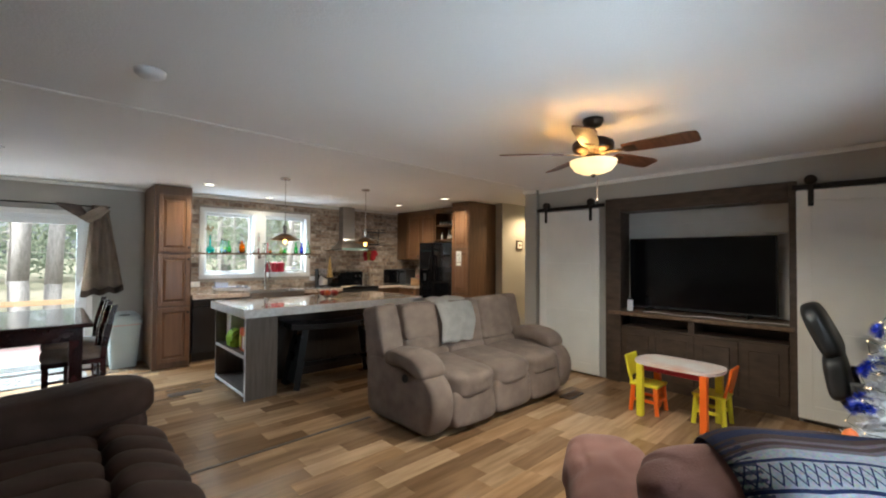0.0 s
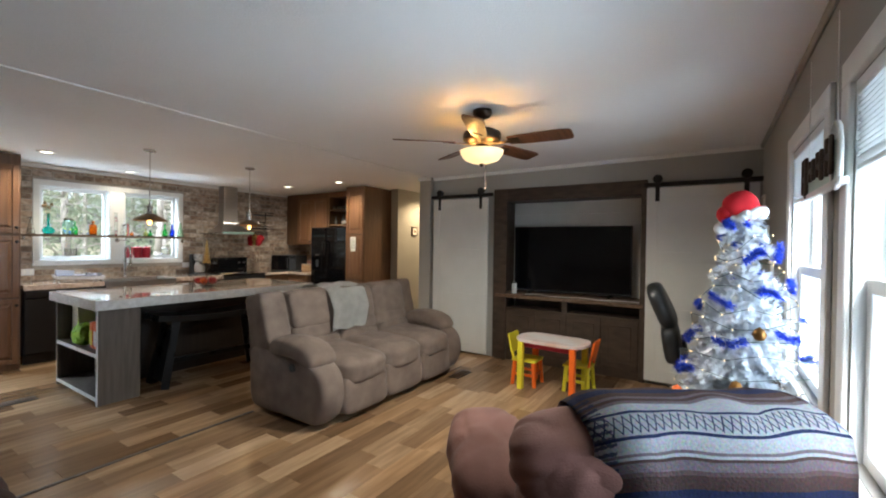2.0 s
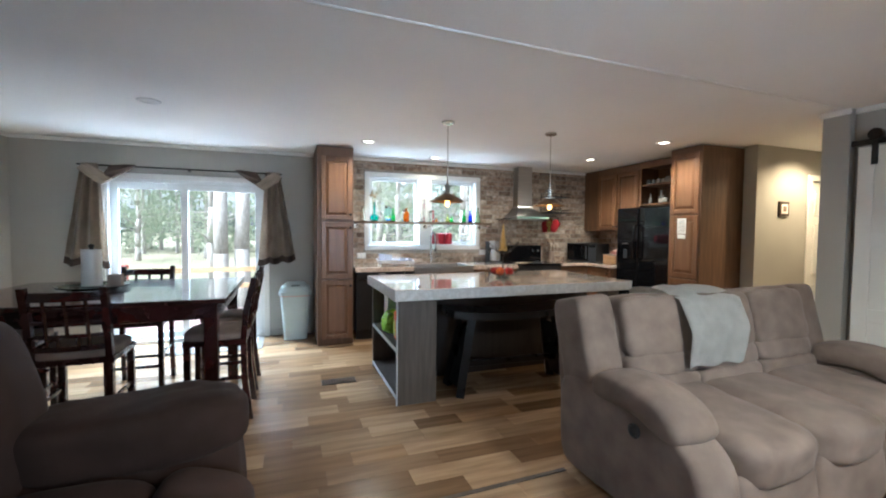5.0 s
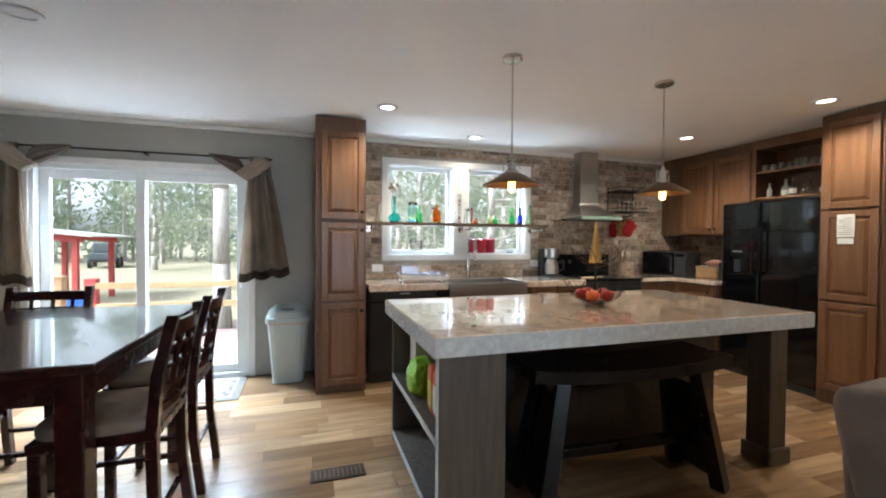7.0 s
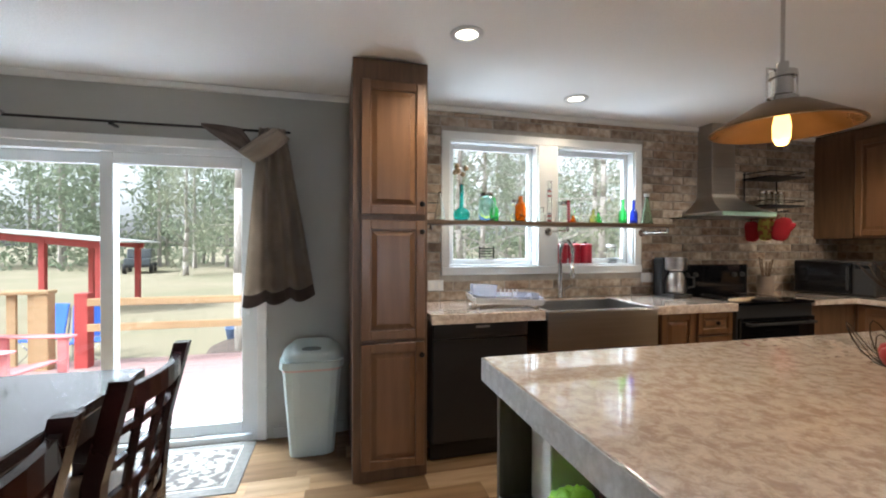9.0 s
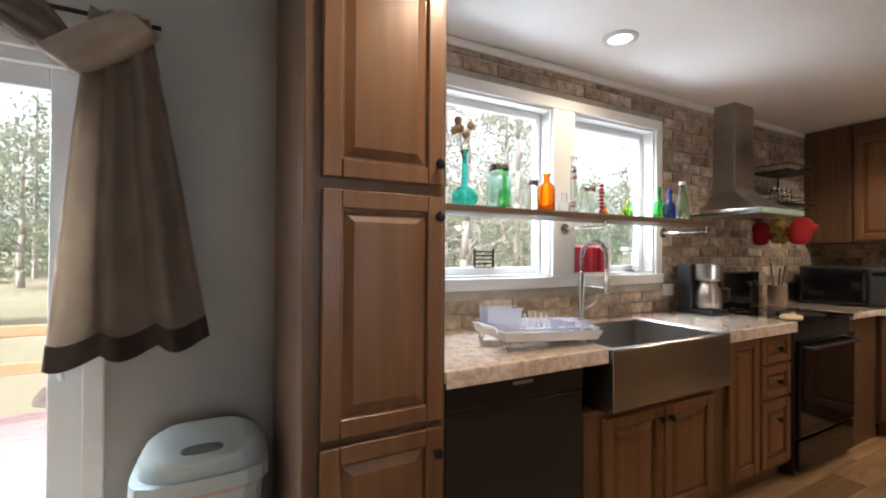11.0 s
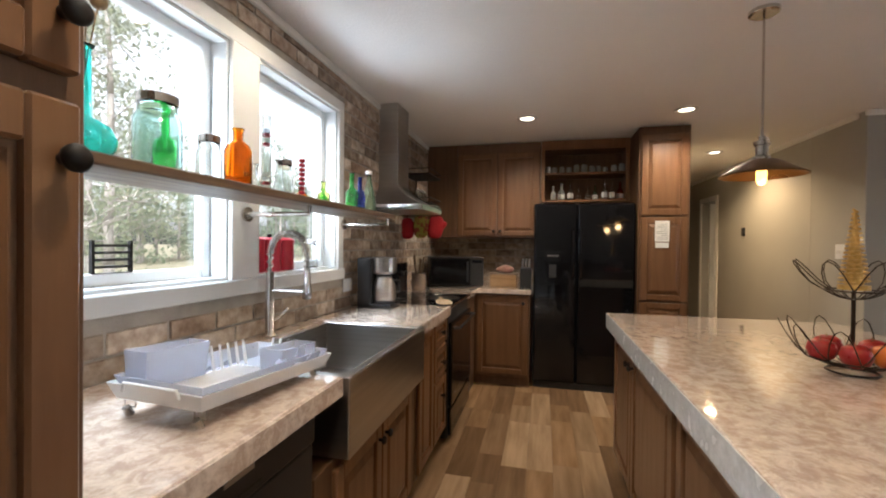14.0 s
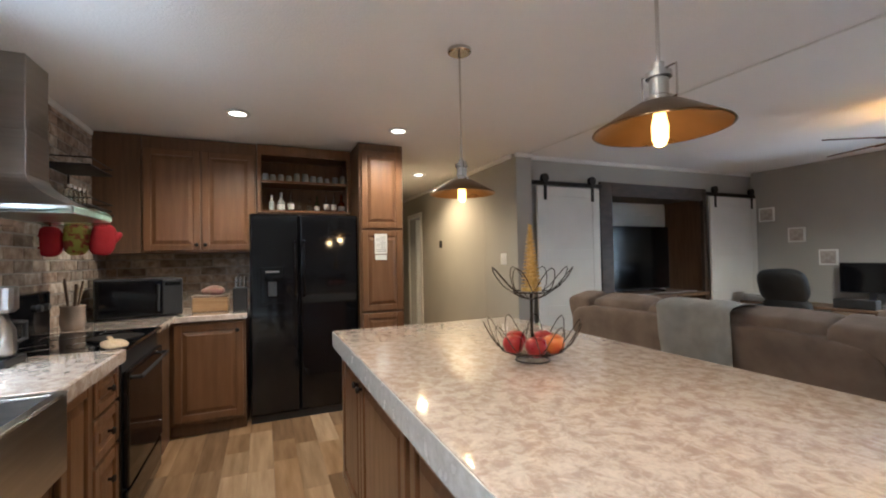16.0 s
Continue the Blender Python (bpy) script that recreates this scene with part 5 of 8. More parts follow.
for i in range(NA):
    for j in range(NB):
        f = bm.faces.new((grid[i][j], grid[i + 1][j], grid[i + 1][j + 1], grid[i][j + 1]))
        for lp, (a, b) in zip(f.loops, ((i, j), (i + 1, j), (i + 1, j + 1), (i, j + 1))):
            lp[uvl].uv = (a / NA, b / NB)
bmesh.ops.solidify(bm, geom=bm.faces[:], thickness=0.008)
bl = single("striped_blanket", bm, stripes("striped_woven_wool"), "blue, white and brown striped woven blanket over the armchair", "blanket", m=RC, smooth=True)

# television wall
tv_unit = thing("media_niche", "dark timber built-in media unit with cabinet doors", "media unit")
W0, W1, Z1 = NICHE[0], NICHE[1], NICHE[3]
DW = M["dark_wood"]
part("jamb", box(B(), EX - 0.03, EX + 0.02, W1 - 0.16, W1 + 0.02, 0, Z1 + 0.1, 0.004, 1), DW, tv_unit)
part("jamb", box(B(), EX - 0.03, EX + 0.02, W0 - 0.02, W0 + 0.04, 0, Z1 + 0.1, 0.004, 1), DW, tv_unit)
part("header", box(B(), EX - 0.028, EX + 0.02, W0 + 0.04, W1 - 0.16, Z1 - 0.06, Z1 + 0.098, 0.004, 1), DW, tv_unit)
part("side_panel", box(B(), EX + 0.02, EX + 0.58, W1 - 0.02, W1 - 0.002, 0.0, Z1 - 0.004), DW, tv_unit)
part("side_panel", box(B(), EX + 0.02, EX + 0.58, W0 + 0.002, W0 + 0.02, 0.0, Z1 - 0.004), M["cab_side"], tv_unit, "brown stained side panel")
part("top_panel", box(B(), EX + 0.02, EX + 0.58, W0 + 0.02, W1 - 0.02, Z1 - 0.03, Z1 - 0.004), DW, tv_unit)
z = 0.84
bp = part("back_panel", box(B(), EX + 0.57, EX + 0.58, W0 + 0.02, W1 - 0.02, 0.0, Z1 - 0.03), M["trim"], tv_unit, "white shiplap boards behind the television")
while z < Z1 - 0.05:
    part("board", box(B(), EX + 0.555, EX + 0.57, W0 + 0.021, W1 - 0.021, z, min(z + 0.142, Z1 - 0.031), 0.003, 1), M["door_white"], bp)
    z += 0.147
part("shelf", box(B(), EX - 0.06, EX + 0.55, W0 + 0.0, W1 - 0.02, 0.79, 0.83, 0.005, 1), M["shelf_wood"], tv_unit, "brown wooden media shelf")
part("carcass", box(box(B(), EX + 0.3, EX + 0.5, W0 + 0.04, W1 - 0.16, 0.0, 0.79), EX + 0.0, EX + 0.3, W0 + 0.04, W1 - 0.16, 0.0, 0.66), M["dark_wood"], tv_unit)
part("slot_divider", box(B(), EX - 0.01, EX + 0.3, 2.15, 2.21, 0.66, 0.79), M["dark_wood"], tv_unit)
wdt = (W1 - 0.16 - W0 - 0.04) / 4
for i in range(4):
    y1 = W1 - 0.16 - i * wdt
    bm = B()
    box(bm, EX - 0.016, EX, y1 - wdt + 0.01, y1 - 0.01, 0.1, 0.64, 0.004, 1)
    d = part("door", bm, M["dark_wood"], tv_unit)
    part("raised_panel", box(B(), EX - 0.026, EX - 0.015, y1 - wdt + 0.075, y1 - 0.075, 0.17, 0.57, 0.009, 1), M["dark_wood"], d)

tv = thing("television", "large black flat-screen television on the media shelf", "television", pose(5.6, 2.245, 0.83))
part("panel", box(B(), -0.02, 0.03, -0.735, 0.735, 0.025, 0.865, 0.006), M["black_matt"], tv)
part("screen", box(B(), -0.0225, -0.0195, -0.722, 0.722, 0.045, 0.853), M["screen"], tv, "dark switched-off screen")
for y in (-0.5, 0.5):
    part("foot", box(B(), -0.13, 0.1, y - 0.012, y + 0.012, 0.0, 0.026, 0.004, 1), M["black_matt"], tv)
sb = thing("speaker_cylinder", "small white cylindrical gadget on the media shelf", "gadget", pose(5.3, 2.86, 0.83))
part("body", lathe(B(), [(0, 0), (0.03, 0), (0.032, 0.01), (0.032, 0.12), (0.028, 0.13), (0, 0.13)], 20), M["white_plastic"], sb, smooth=True)
part("cap", lathe(B(), [(0, 0.13), (0.028, 0.13), (0.026, 0.15), (0, 0.152)], 20), M["black_matt"], sb)
cb = single("cable", tube(B(), [Vector((5.28 + 0.05 * math.sin(i * 1.3), 2.7 - i * 0.11, 0.835)) for i in range(13)], 0.004, 6), M["white_plastic"], "loose white cable along the media shelf", "cable")


def barn_door(y0, y1, z0, z1):
    d = thing("barn_door", "white panelled sliding barn door on a black rail", "door", group="barn doors")
    x = EX - 0.075
    bm = box(B(), x, x + 0.022, y0, y1, z0, z1, 0.003, 1)
    leaf = part("leaf", bm, M["door_white"], d)
    h = z1 - z0
    for a, b, s, e in ((y0, y0 + 0.1, z0, z1), (y1 - 0.1, y1, z0, z1), (y0 + 0.1, y1 - 0.1, z0, z0 + 0.12), (y0 + 0.1, y1 - 0.1, z1 - 0.1, z1), (y0 + 0.1, y1 - 0.1, z0 + h * 0.33, z0 + h * 0.33 + 0.1), (y0 + 0.1, y1 - 0.1, z0 + h * 0.62, z0 + h * 0.62 + 0.1)):
        part("batten", box(B(), x - 0.006, x + 0.001, a, b, s, e, 0.002, 1), M["door_white"], leaf)
    for y in (y0 + 0.1, y1 - 0.1):
        bm = box(B(), x - 0.012, x - 0.005, y - 0.02, y + 0.02, z1 - 0.14, z1 + 0.07, 0.002, 1)
        h2 = part("hanger", bm, M["iron"], d, "black strap hanger with wheel")
        part("wheel", rod(B(), (x - 0.02, y, z1 + 0.09), (x + 0.02, y, z1 + 0.09), 0.045, seg=20), M["iron"], h2)
    return d


barn_door(3.165, 4.0, 0.03, 2.055)
barn_door(0.36, 1.31, 0.05, 2.06)
for y0, y1 in ((3.1, 4.06), (0.3, 1.34)):
    r = thing("door_rail", "black steel barn-door rail on the wall", "rail", group="barn door rails")
    part("bar", box(B(), EX - 0.056, EX - 0.048, y0, y1, 2.075, 2.12, 0.002, 1), M["iron"], r)
    for y in (y0 + 0.12, y1 - 0.12):
        part("bolt", rod(B(), (EX - 0.07, y, 2.097), (EX, y, 2.097), 0.012), M["iron"], r)

# ceiling fan
FC = (2.95, 2.13)
fan = thing("ceiling_fan", "bronze five-blade ceiling fan with a glowing glass bowl", "ceiling fan", pose(*FC, 0))
BZ = M["bronze"]
FT = over(FC[1]) - 0.001
part("canopy", lathe(B(), [(0, FT), (0.068, FT), (0.07, FT - 0.02), (0.055, FT - 0.05), (0.02, FT - 0.062), (0, FT - 0.062)], 24), BZ, fan, smooth=True)
part("downrod", lathe(rod(B(), (0, 0, 2.26), (0, 0, FT - 0.05), 0.013), [(0.03, 2.27), (0.03, 2.285), (0.018, 2.3), (0.013, 2.3)], 16), BZ, fan)
part("motor", lathe(B(), [(0, 2.275), (0.06, 2.275), (0.1, 2.262), (0.13, 2.245), (0.138, 2.225), (0.132, 2.215), (0.138, 2.205), (0.128, 2.185), (0.1, 2.168), (0.07, 2.155), (0, 2.155)], 28), BZ, fan, smooth=True)
part("light_fitter", lathe(B(), [(0, 2.155), (0.05, 2.155), (0.045, 2.135), (0.03, 2.11), (0, 2.11)], 28), BZ, fan, smooth=True)
part("glass_bowl", lathe(B(), [(0.155, 2.115), (0.15, 2.09), (0.12, 2.05), (0.07, 2.03), (0, 2.022)], 28), M["lamp_glow"], fan, "glowing frosted glass bowl", True)
part("finial", lathe(B(), [(0, 2.0), (0.01, 2.005), (0.016, 2.018), (0.012, 2.028), (0, 2.03)], 12), BZ, fan, smooth=True)
part("pull_chain", tube(B(), [Vector((0.05, 0, 2.12)), Vector((0.06, 0, 2.0)), Vector((0.06, 0, 1.86))], 0.002, 5), M["bronze"], fan)
part("chain_pull", lathe(B(), [(0, 1.83), (0.007, 1.84), (0.007, 1.855), (0, 1.865)], 10, (0.06, 0, 0)), M["bronze"], fan)
for i in range(5):
    a = radians(FAN_TURN + 72 * i)
    m = Matrix.Rotation(a, 4, "Z") @ Matrix.Translation((0, 0, 2.17)) @ Matrix.Rotation(radians(-14), 4, "X")
    bm = B()
    ring = [(0.2, 0.05), (0.3, 0.062), (0.57, 0.07), (0.625, 0.06), (0.635, 0.04)]
    pts = [(x, y) for x, y in ring] + [(x, -y) for x, y in reversed(ring)]
    top = [bm.verts.new(m @ Vector((x, y, 0.004))) for x, y in pts]
    bot = [bm.verts.new(m @ Vector((x, y, -0.004))) for x, y in pts]
    bm.faces.new(top), bm.faces.new(bot[::-1])
    for q in range(len(pts)):
        r = (q + 1) % len(pts)
        bm.faces.new((top[q], bot[q], bot[r], top[r]))
    bld = part("blade", bm, M["blade"], fan)
    part("blade_iron", obox(obox(B(), m @ Matrix.Translation((0.16, 0, -0.008)), 0.16, 0.03, 0.008, 0.002), m @ Matrix.Translation((0.24, 0, -0.008)), 0.08, 0.07, 0.006, 0.002), BZ, bld)

# children's table and chairs
kt = thing("kids_table", "small white-topped toy table with coloured legs", "table", pose(4.42, 2.06, 0, 0, 0, -4))
bm = B()
ring = []
for i in range(32):
    a = 2 * math.pi * i / 32
    c, s = math.cos(a), math.sin(a)
    q = (abs(c) ** 5 + abs(s) ** 5) ** -0.2
    ring.append((0.22 * c * q, (0.33 - 0.03 * math.cos(2 * a)) * s * q))
top = [bm.verts.new((x, y, 0.505)) for x, y in ring]
bot = [bm.verts.new((x, y, 0.478)) for x, y in ring]
bm.faces.new(top), bm.faces.new(bot[::-1])
for i in range(32):
    j = (i + 1) % 32
    bm.faces.new((top[i], bot[i], bot[j], top[j]))
part("tabletop", bm, mat("play_tabletop", (0.7, 0.68, 0.66), (0.62, 0.36, 0.28), 3.0, 0.35, detail=2), kt, "white tabletop with faded printed pictures")
part("apron", box(B(), -0.17, 0.17, -0.25, 0.25, 0.42, 0.478, 0.01), M["red"], kt, "red plastic apron")
for x, y, c in ((-0.18, 0.265, "yellow"), (-0.18, -0.265, "orange"), (0.18, 0.265, "orange"), (0.18, -0.265, "yellow")):
    part("leg", box(B(), x - 0.028, x + 0.028, y - 0.028, y + 0.028, 0, 0.478, 0.008), M[c], kt)


def kid_chair(m, seat, back, legs, label):
    c = thing("kids_chair", label, "chair", m, "chairs at the toy table")
    part("seat", box(B(), -0.13, 0.13, -0.13, 0.13, 0.245, 0.27, 0.01), M[seat], c)
    for x in (-0.1, 0.1):
        for y in (-0.1, 0.1):
            part("leg", rod(B(), (x * 1.18, y * 1.18, 0), (x, y, 0.246), 0.02, 0.024, 6), M[legs], c)
        part("rail", box(B(), x * 1.06 - 0.01, x * 1.06 + 0.01, -0.1, 0.1, 0.1, 0.125), M[legs], c)
    part("rail", box(B(), -0.1, 0.1, -0.118, -0.1, 0.1, 0.125), M[legs], c)
    bm = obox(B(), Matrix.Translation((0, 0.15, 0.42)) @ Matrix.Rotation(-0.2, 4, "X"), 0.25, 0.022, 0.2, 0.008)
    part("backrest", bm, M[back], c)
    for x in (-0.1, 0.1):
        part("post", obox(B(), Matrix.Translation((x, 0.125, 0.31)) @ Matrix.Rotation(-0.2, 4, "X"), 0.03, 0.022, 0.14, 0.004), M[back], c)


kid_chair(pose(4.46, 2.34, 0), "yellow", "yellow", "orange", "small toy chair with yellow seat and orange legs")
kid_chair(pose(4.55, 1.83, 0, 0, 0, 180), "yellow", "orange", "yellow", "small toy chair with orange back and yellow legs")

# office chair
och = thing("office_chair", "black padded leather office chair at the desk", "office chair", pose(4.46, 0.79, 0, 0, 0, 2))
L = M["leather"]
part("seat", puff(B(), (0, -0.05, 0.47), (0.52, 0.52, 0.13), None, 4, 9, 0.01), L, och, smooth=True)
b = part("backrest", puff(B(), (0, 0.22, 0.62), (0.5, 0.14, 0.34), Matrix.Rotation(-0.15, 4, "X"), 4, 9, 0.01), L, och, smooth=True)
part("upper_cushion", puff(B(), (0, 0.3, 0.93), (0.5, 0.14, 0.42), Matrix.Rotation(-0.4, 4, "X"), 3.6, 9, 0.012), L, b, smooth=True)
for x in (-0.3, 0.3):
    part("armrest", tube(B(), [Vector((x, 0.12, 0.5)), Vector((x, 0.14, 0.62)), Vector((x, -0.05, 0.625)), Vector((x, -0.05, 0.5))], 0.022), M["black_matt"], och, smooth=True)
part("column", rod(B(), (0, 0, 0.1), (0, 0, 0.42), 0.03), M["black_matt"], och)
for i in range(5):
    a = 2 * math.pi * i / 5
    q = part("base_spoke", rod(B(), (0, 0, 0.1), (0.29 * math.cos(a), 0.29 * math.sin(a), 0.075), 0.025, 0.018), M["black_matt"], och)
    part("caster", rod(B(), (0.29 * math.cos(a) - 0.02, 0.29 * math.sin(a), 0.032), (0.29 * math.cos(a) + 0.02, 0.29 * math.sin(a), 0.032), 0.032, seg=14), M["black_matt"], q)

# desk
dk = thing("desk", "brown wooden desk along the window wall", "desk")
part("desktop", box(B(), 3.75, 5.12, 0.3, 0.78, 0.66, 0.69, 0.004, 1), M["shelf_wood"], dk)
part("side_panel", box(B(), 5.08, 5.11, 0.31, 0.76, 0, 0.66), M["shelf_wood"], dk)
part("drawer_unit", box(B(), 3.77, 4.16, 0.31, 0.74, 0, 0.66, 0.004, 1), M["shelf_wood"], dk)
for z in (0.05, 0.26, 0.47):
    q = part("drawer", box(B(), 3.79, 4.14, 0.742, 0.758, z, z + 0.18, 0.004, 1), mat("pale_drawer_front", (0.36, 0.29, 0.22), None, 3, 0.5), dk)
    part("pull", box(B(), 3.91, 4.02, 0.76, 0.772, z + 0.08, z + 0.1, 0.003, 1), M["nickel"], q)
mo = thing("monitor", "black computer monitor on the desk", "monitor", pose(3.9, 0.5, 0.69))
part("screen_panel", box(B(), -0.27, 0.27, -0.015, 0.02, 0.16, 0.5, 0.006), M["black_matt"], mo)
part("screen", box(B(), -0.26, 0.26, 0.0195, 0.0225, 0.17, 0.49), M["screen"], mo)
part("stand", box(box(B(), -0.03, 0.03, -0.03, -0.012, 0.0, 0.3, 0.004, 1), -0.12, 0.12, -0.1, 0.08, 0.0, 0.012, 0.004, 1), M["black_matt"], mo)
part("unit", box(B(), 3.78, 4.14, 0.62, 0.74, 0.692, 0.79, 0.006), M["black_matt"], thing("desktop_unit", "low black electronic unit on the desk", "electronics"))
pr = thing("printer", "white flat printer on the desk", "printer", pose(4.95, 0.55, 0.69))
part("body", box(B(), -0.17, 0.17, -0.15, 0.15, 0, 0.06, 0.01), M["white_plastic"], pr)
part("lid", box(B(), -0.168, 0.168, -0.148, 0.148, 0.062, 0.085, 0.008), M["white_plastic"], pr)
for x, z in ((5.0, 1.83), (4.66, 1.54), (4.34, 1.25)):
    p = thing("picture_frame", "small pale framed picture on the grey wall", "picture", pose(x, SY, z), "stepped wall pictures")
    part("frame", box(B(), -0.095, 0.095, 0.001, 0.02, -0.095, 0.095, 0.004, 1), M["trim"], p)
    part("print", box(B(), -0.075, 0.075, 0.0195, 0.0225, -0.075, 0.075), mat("pale_print", (0.5, 0.45, 0.4), (0.32, 0.28, 0.25), 22, 0.8), p)

# Christmas tree
XT = (3.1, 0.57)
xt = thing("christmas_tree", "white artificial christmas tree with blue tinsel and lights", "christmas tree", pose(*XT, 0))
part("trunk", rod(B(), (0, 0, 0.04), (0, 0, 1.62), 0.025, 0.012), M["white_plastic"], xt)
bm = B()
for i in range(3):
    a = 2 * math.pi * i / 3
    rod(bm, (0, 0, 0.1), (0.25 * math.cos(a), 0.25 * math.sin(a), 0.012), 0.012)
part("stand", bm, M["iron"], xt)
rnd = random.Random(7)
verts, faces = [], []


def needle_branch(p, d, length, droop):
    """A tapering branch of many fine flat needles."""
    side = d.cross(Vector((0, 0, 1))).normalized()
    up = side.cross(d).normalized()
    k = int(length / 0.011)
    for i in range(k):
        t = i / k
        c = p + d * (length * t) + Vector((0, 0, -droop * t * t))
        ln = 0.055 * (1.15 - 0.5 * t)
        for q in range(4):
            a = rnd.uniform(0, 2 * math.pi)
            v = (side * math.cos(a) + up * math.sin(a) + d * 0.75).normalized() * ln * rnd.uniform(0.7, 1.2)
            w = v.cross(d).normalized() * 0.005
            n0 = len(verts)
            verts.extend([c - w, c + w, c + v])
            faces.append((n0, n0 + 1, n0 + 2))


z = 0.22
while z < 1.68:
    R0 = 0.44 * (1 - (z - 0.2) / 1.55) + 0.05
    nb = max(6, int(17 * R0 / 0.3))
    for i in range(nb):
        a = 2 * math.pi * (i + rnd.random() * 0.7) / nb
        d = Vector((math.cos(a), math.sin(a), rnd.uniform(-0.05, 0.3))).normalized()
        base = Vector((0, 0, z + rnd.uniform(-0.04, 0.04)))
        ln = R0 * rnd.uniform(0.78, 1.05)
        if XT[1] + (base + d * ln).y < SY + 0.04:
            ln *= 0.7
        needle_branch(base, d, ln, 0.06)
        for s in (-0.6, 0.6):
            e = (Matrix.Rotation(s, 3, "Z") @ d)
            needle_branch(base + d * ln * 0.5, e, ln * 0.42, 0.04)
    z += 0.105
me = bpy.data.meshes.new("foliage")
me.from_pydata(verts, [], faces)
me.materials.append(mat("white_tinsel_needles", (0.66, 0.69, 0.74), (0.56, 0.6, 0.66), 8, 0.6))
fo = new("foliage", me)
fo.parent = xt
verts, faces = [], []
for start in range(5):
    for i in range(430):
        t = i / 430
        zz = 0.3 + 0.27 * start + 0.2 * t
        r = 0.44 * (1 - (zz - 0.2) / 1.55) * 0.93 + 0.06
        a = 2 * math.pi * (t * 1.02 + start * 0.37)
        if math.sin(a * 6 + start * 1.7) < -0.1:
            continue
        c = Vector((r * math.cos(a), r * math.sin(a), zz - 0.03 * math.sin(a * 5)))
        for q in range(12):
            v = Vector((rnd.gauss(0, 1), rnd.gauss(0, 1), rnd.gauss(0, 1))).normalized() * 0.035
            w = v.cross(Vector((0.3, 0.5, 0.8))).normalized() * 0.003
            n0 = len(verts)
            verts.extend([c - w, c + w, c + v])
            faces.append((n0, n0 + 1, n0 + 2))
me = bpy.data.meshes.new("tinsel_garland")
me.from_pydata(verts, [], faces)
me.materials.append(mat("blue_tinsel", (0.03, 0.07, 0.55), (0.08, 0.15, 0.8), 30, 0.3, 0.6))
tg = new("tinsel_garland", me)
tg.parent = xt
tagged(tg, "shiny blue tinsel garland")
wire, prev = B(), None
bulb_bm = B()
bmesh.ops.create_icosphere(bulb_bm, subdivisions=1, radius=0.004)
bulb_me = mesh_of("fairy_light", bulb_bm, M["led"])
for i in range(170):
    zz = 0.25 + 1.25 * (i / 170)
    r = 0.44 * (1 - (zz - 0.2) / 1.55) * rnd.uniform(0.8, 1.08) + 0.05
    a = i * 0.55
    p = Vector((r * math.cos(a), r * math.sin(a), zz + rnd.uniform(-0.04, 0.04)))
    fl = new("fairy_light", bulb_me)
    fl.parent, fl.location = xt, p
    if prev:
        rod(wire, prev, p, 0.0016, seg=4)
    prev = p
part("light_cord", wire, mat("green_cord", (0.02, 0.06, 0.03), None, 5, 0.6), xt)
for i, (a, zz, c) in enumerate(((2.2, 0.66, "orange_fruit"), (3.3, 1.02, "copper"), (2.9, 0.5, "red"), (3.0, 0.76, "copper"))):
    r = 0.44 * (1 - (zz - 0.2) / 1.55) + 0.07
    part("bauble", lathe(B(), [(0, -0.032), (0.02, -0.026), (0.032, 0), (0.02, 0.026), (0.006, 0.034), (0, 0.04)], 14, (r * math.cos(a), r * math.sin(a), zz)), M[c], xt, smooth=True)
hat = thing("santa_hat", "red felt santa hat with white trim on the tree top", "hat", pose(XT[0], XT[1], 1.6, -24, 6, 0) @ Matrix.Scale(0.9, 4))
part("cap", puff(puff(B(), (0, 0.0, 0.09), (0.2, 0.19, 0.2), None, 2.4, 9, 0.02, 1), (-0.02, 0.07, 0.07), (0.13, 0.14, 0.12), None, 2.2, 7, 0.02, 3), M["hat_red"], hat, smooth=True)
bm = B()
for i in range(26):
    a = 2 * math.pi * i / 26
    bmesh.ops.create_icosphere(bm, subdivisions=2, radius=0.03, matrix=Matrix.Translation((0.095 * math.cos(a), 0.09 * math.sin(a), 0.01 + 0.006 * math.sin(i * 2.1))))
part("fur_trim", bm, M["white_fur"], hat, smooth=True)
part("pompom", puff(B(), (-0.03, 0.145, 0.0), (0.075, 0.075, 0.075), None, 2.1, 7, 0.008), M["white_fur"], hat, smooth=True)

# hanging sign on the window mullion
hs = thing("hanging_sign", "pale hanging sign with brown cut-out letters on cords", "sign", pose(2.45, SY + 0.04, 1.76))
PALE = mat("pale_green_board", (0.55, 0.66, 0.6), (0.48, 0.6, 0.54), 8, 0.6)
part("board", box(B(), -0.3, 0.3, -0.008, 0.004, -0.08, 0.06, 0.004, 1), PALE, hs, "pale green board")
pts = [Vector((-0.27 + 0.06 * math.cos(2 * math.pi * i / 28), 0.006, 0.11 * math.sin(2 * math.pi * i / 28))) for i in range(29)]
part("oval_frame", tube(B(), pts, 0.009, 8), M["trim"], hs, smooth=True)
part("base_bar", box(B(), -0.34, 0.34, -0.014, 0.014, -0.105, -0.08, 0.005, 1), M["trim"], hs)
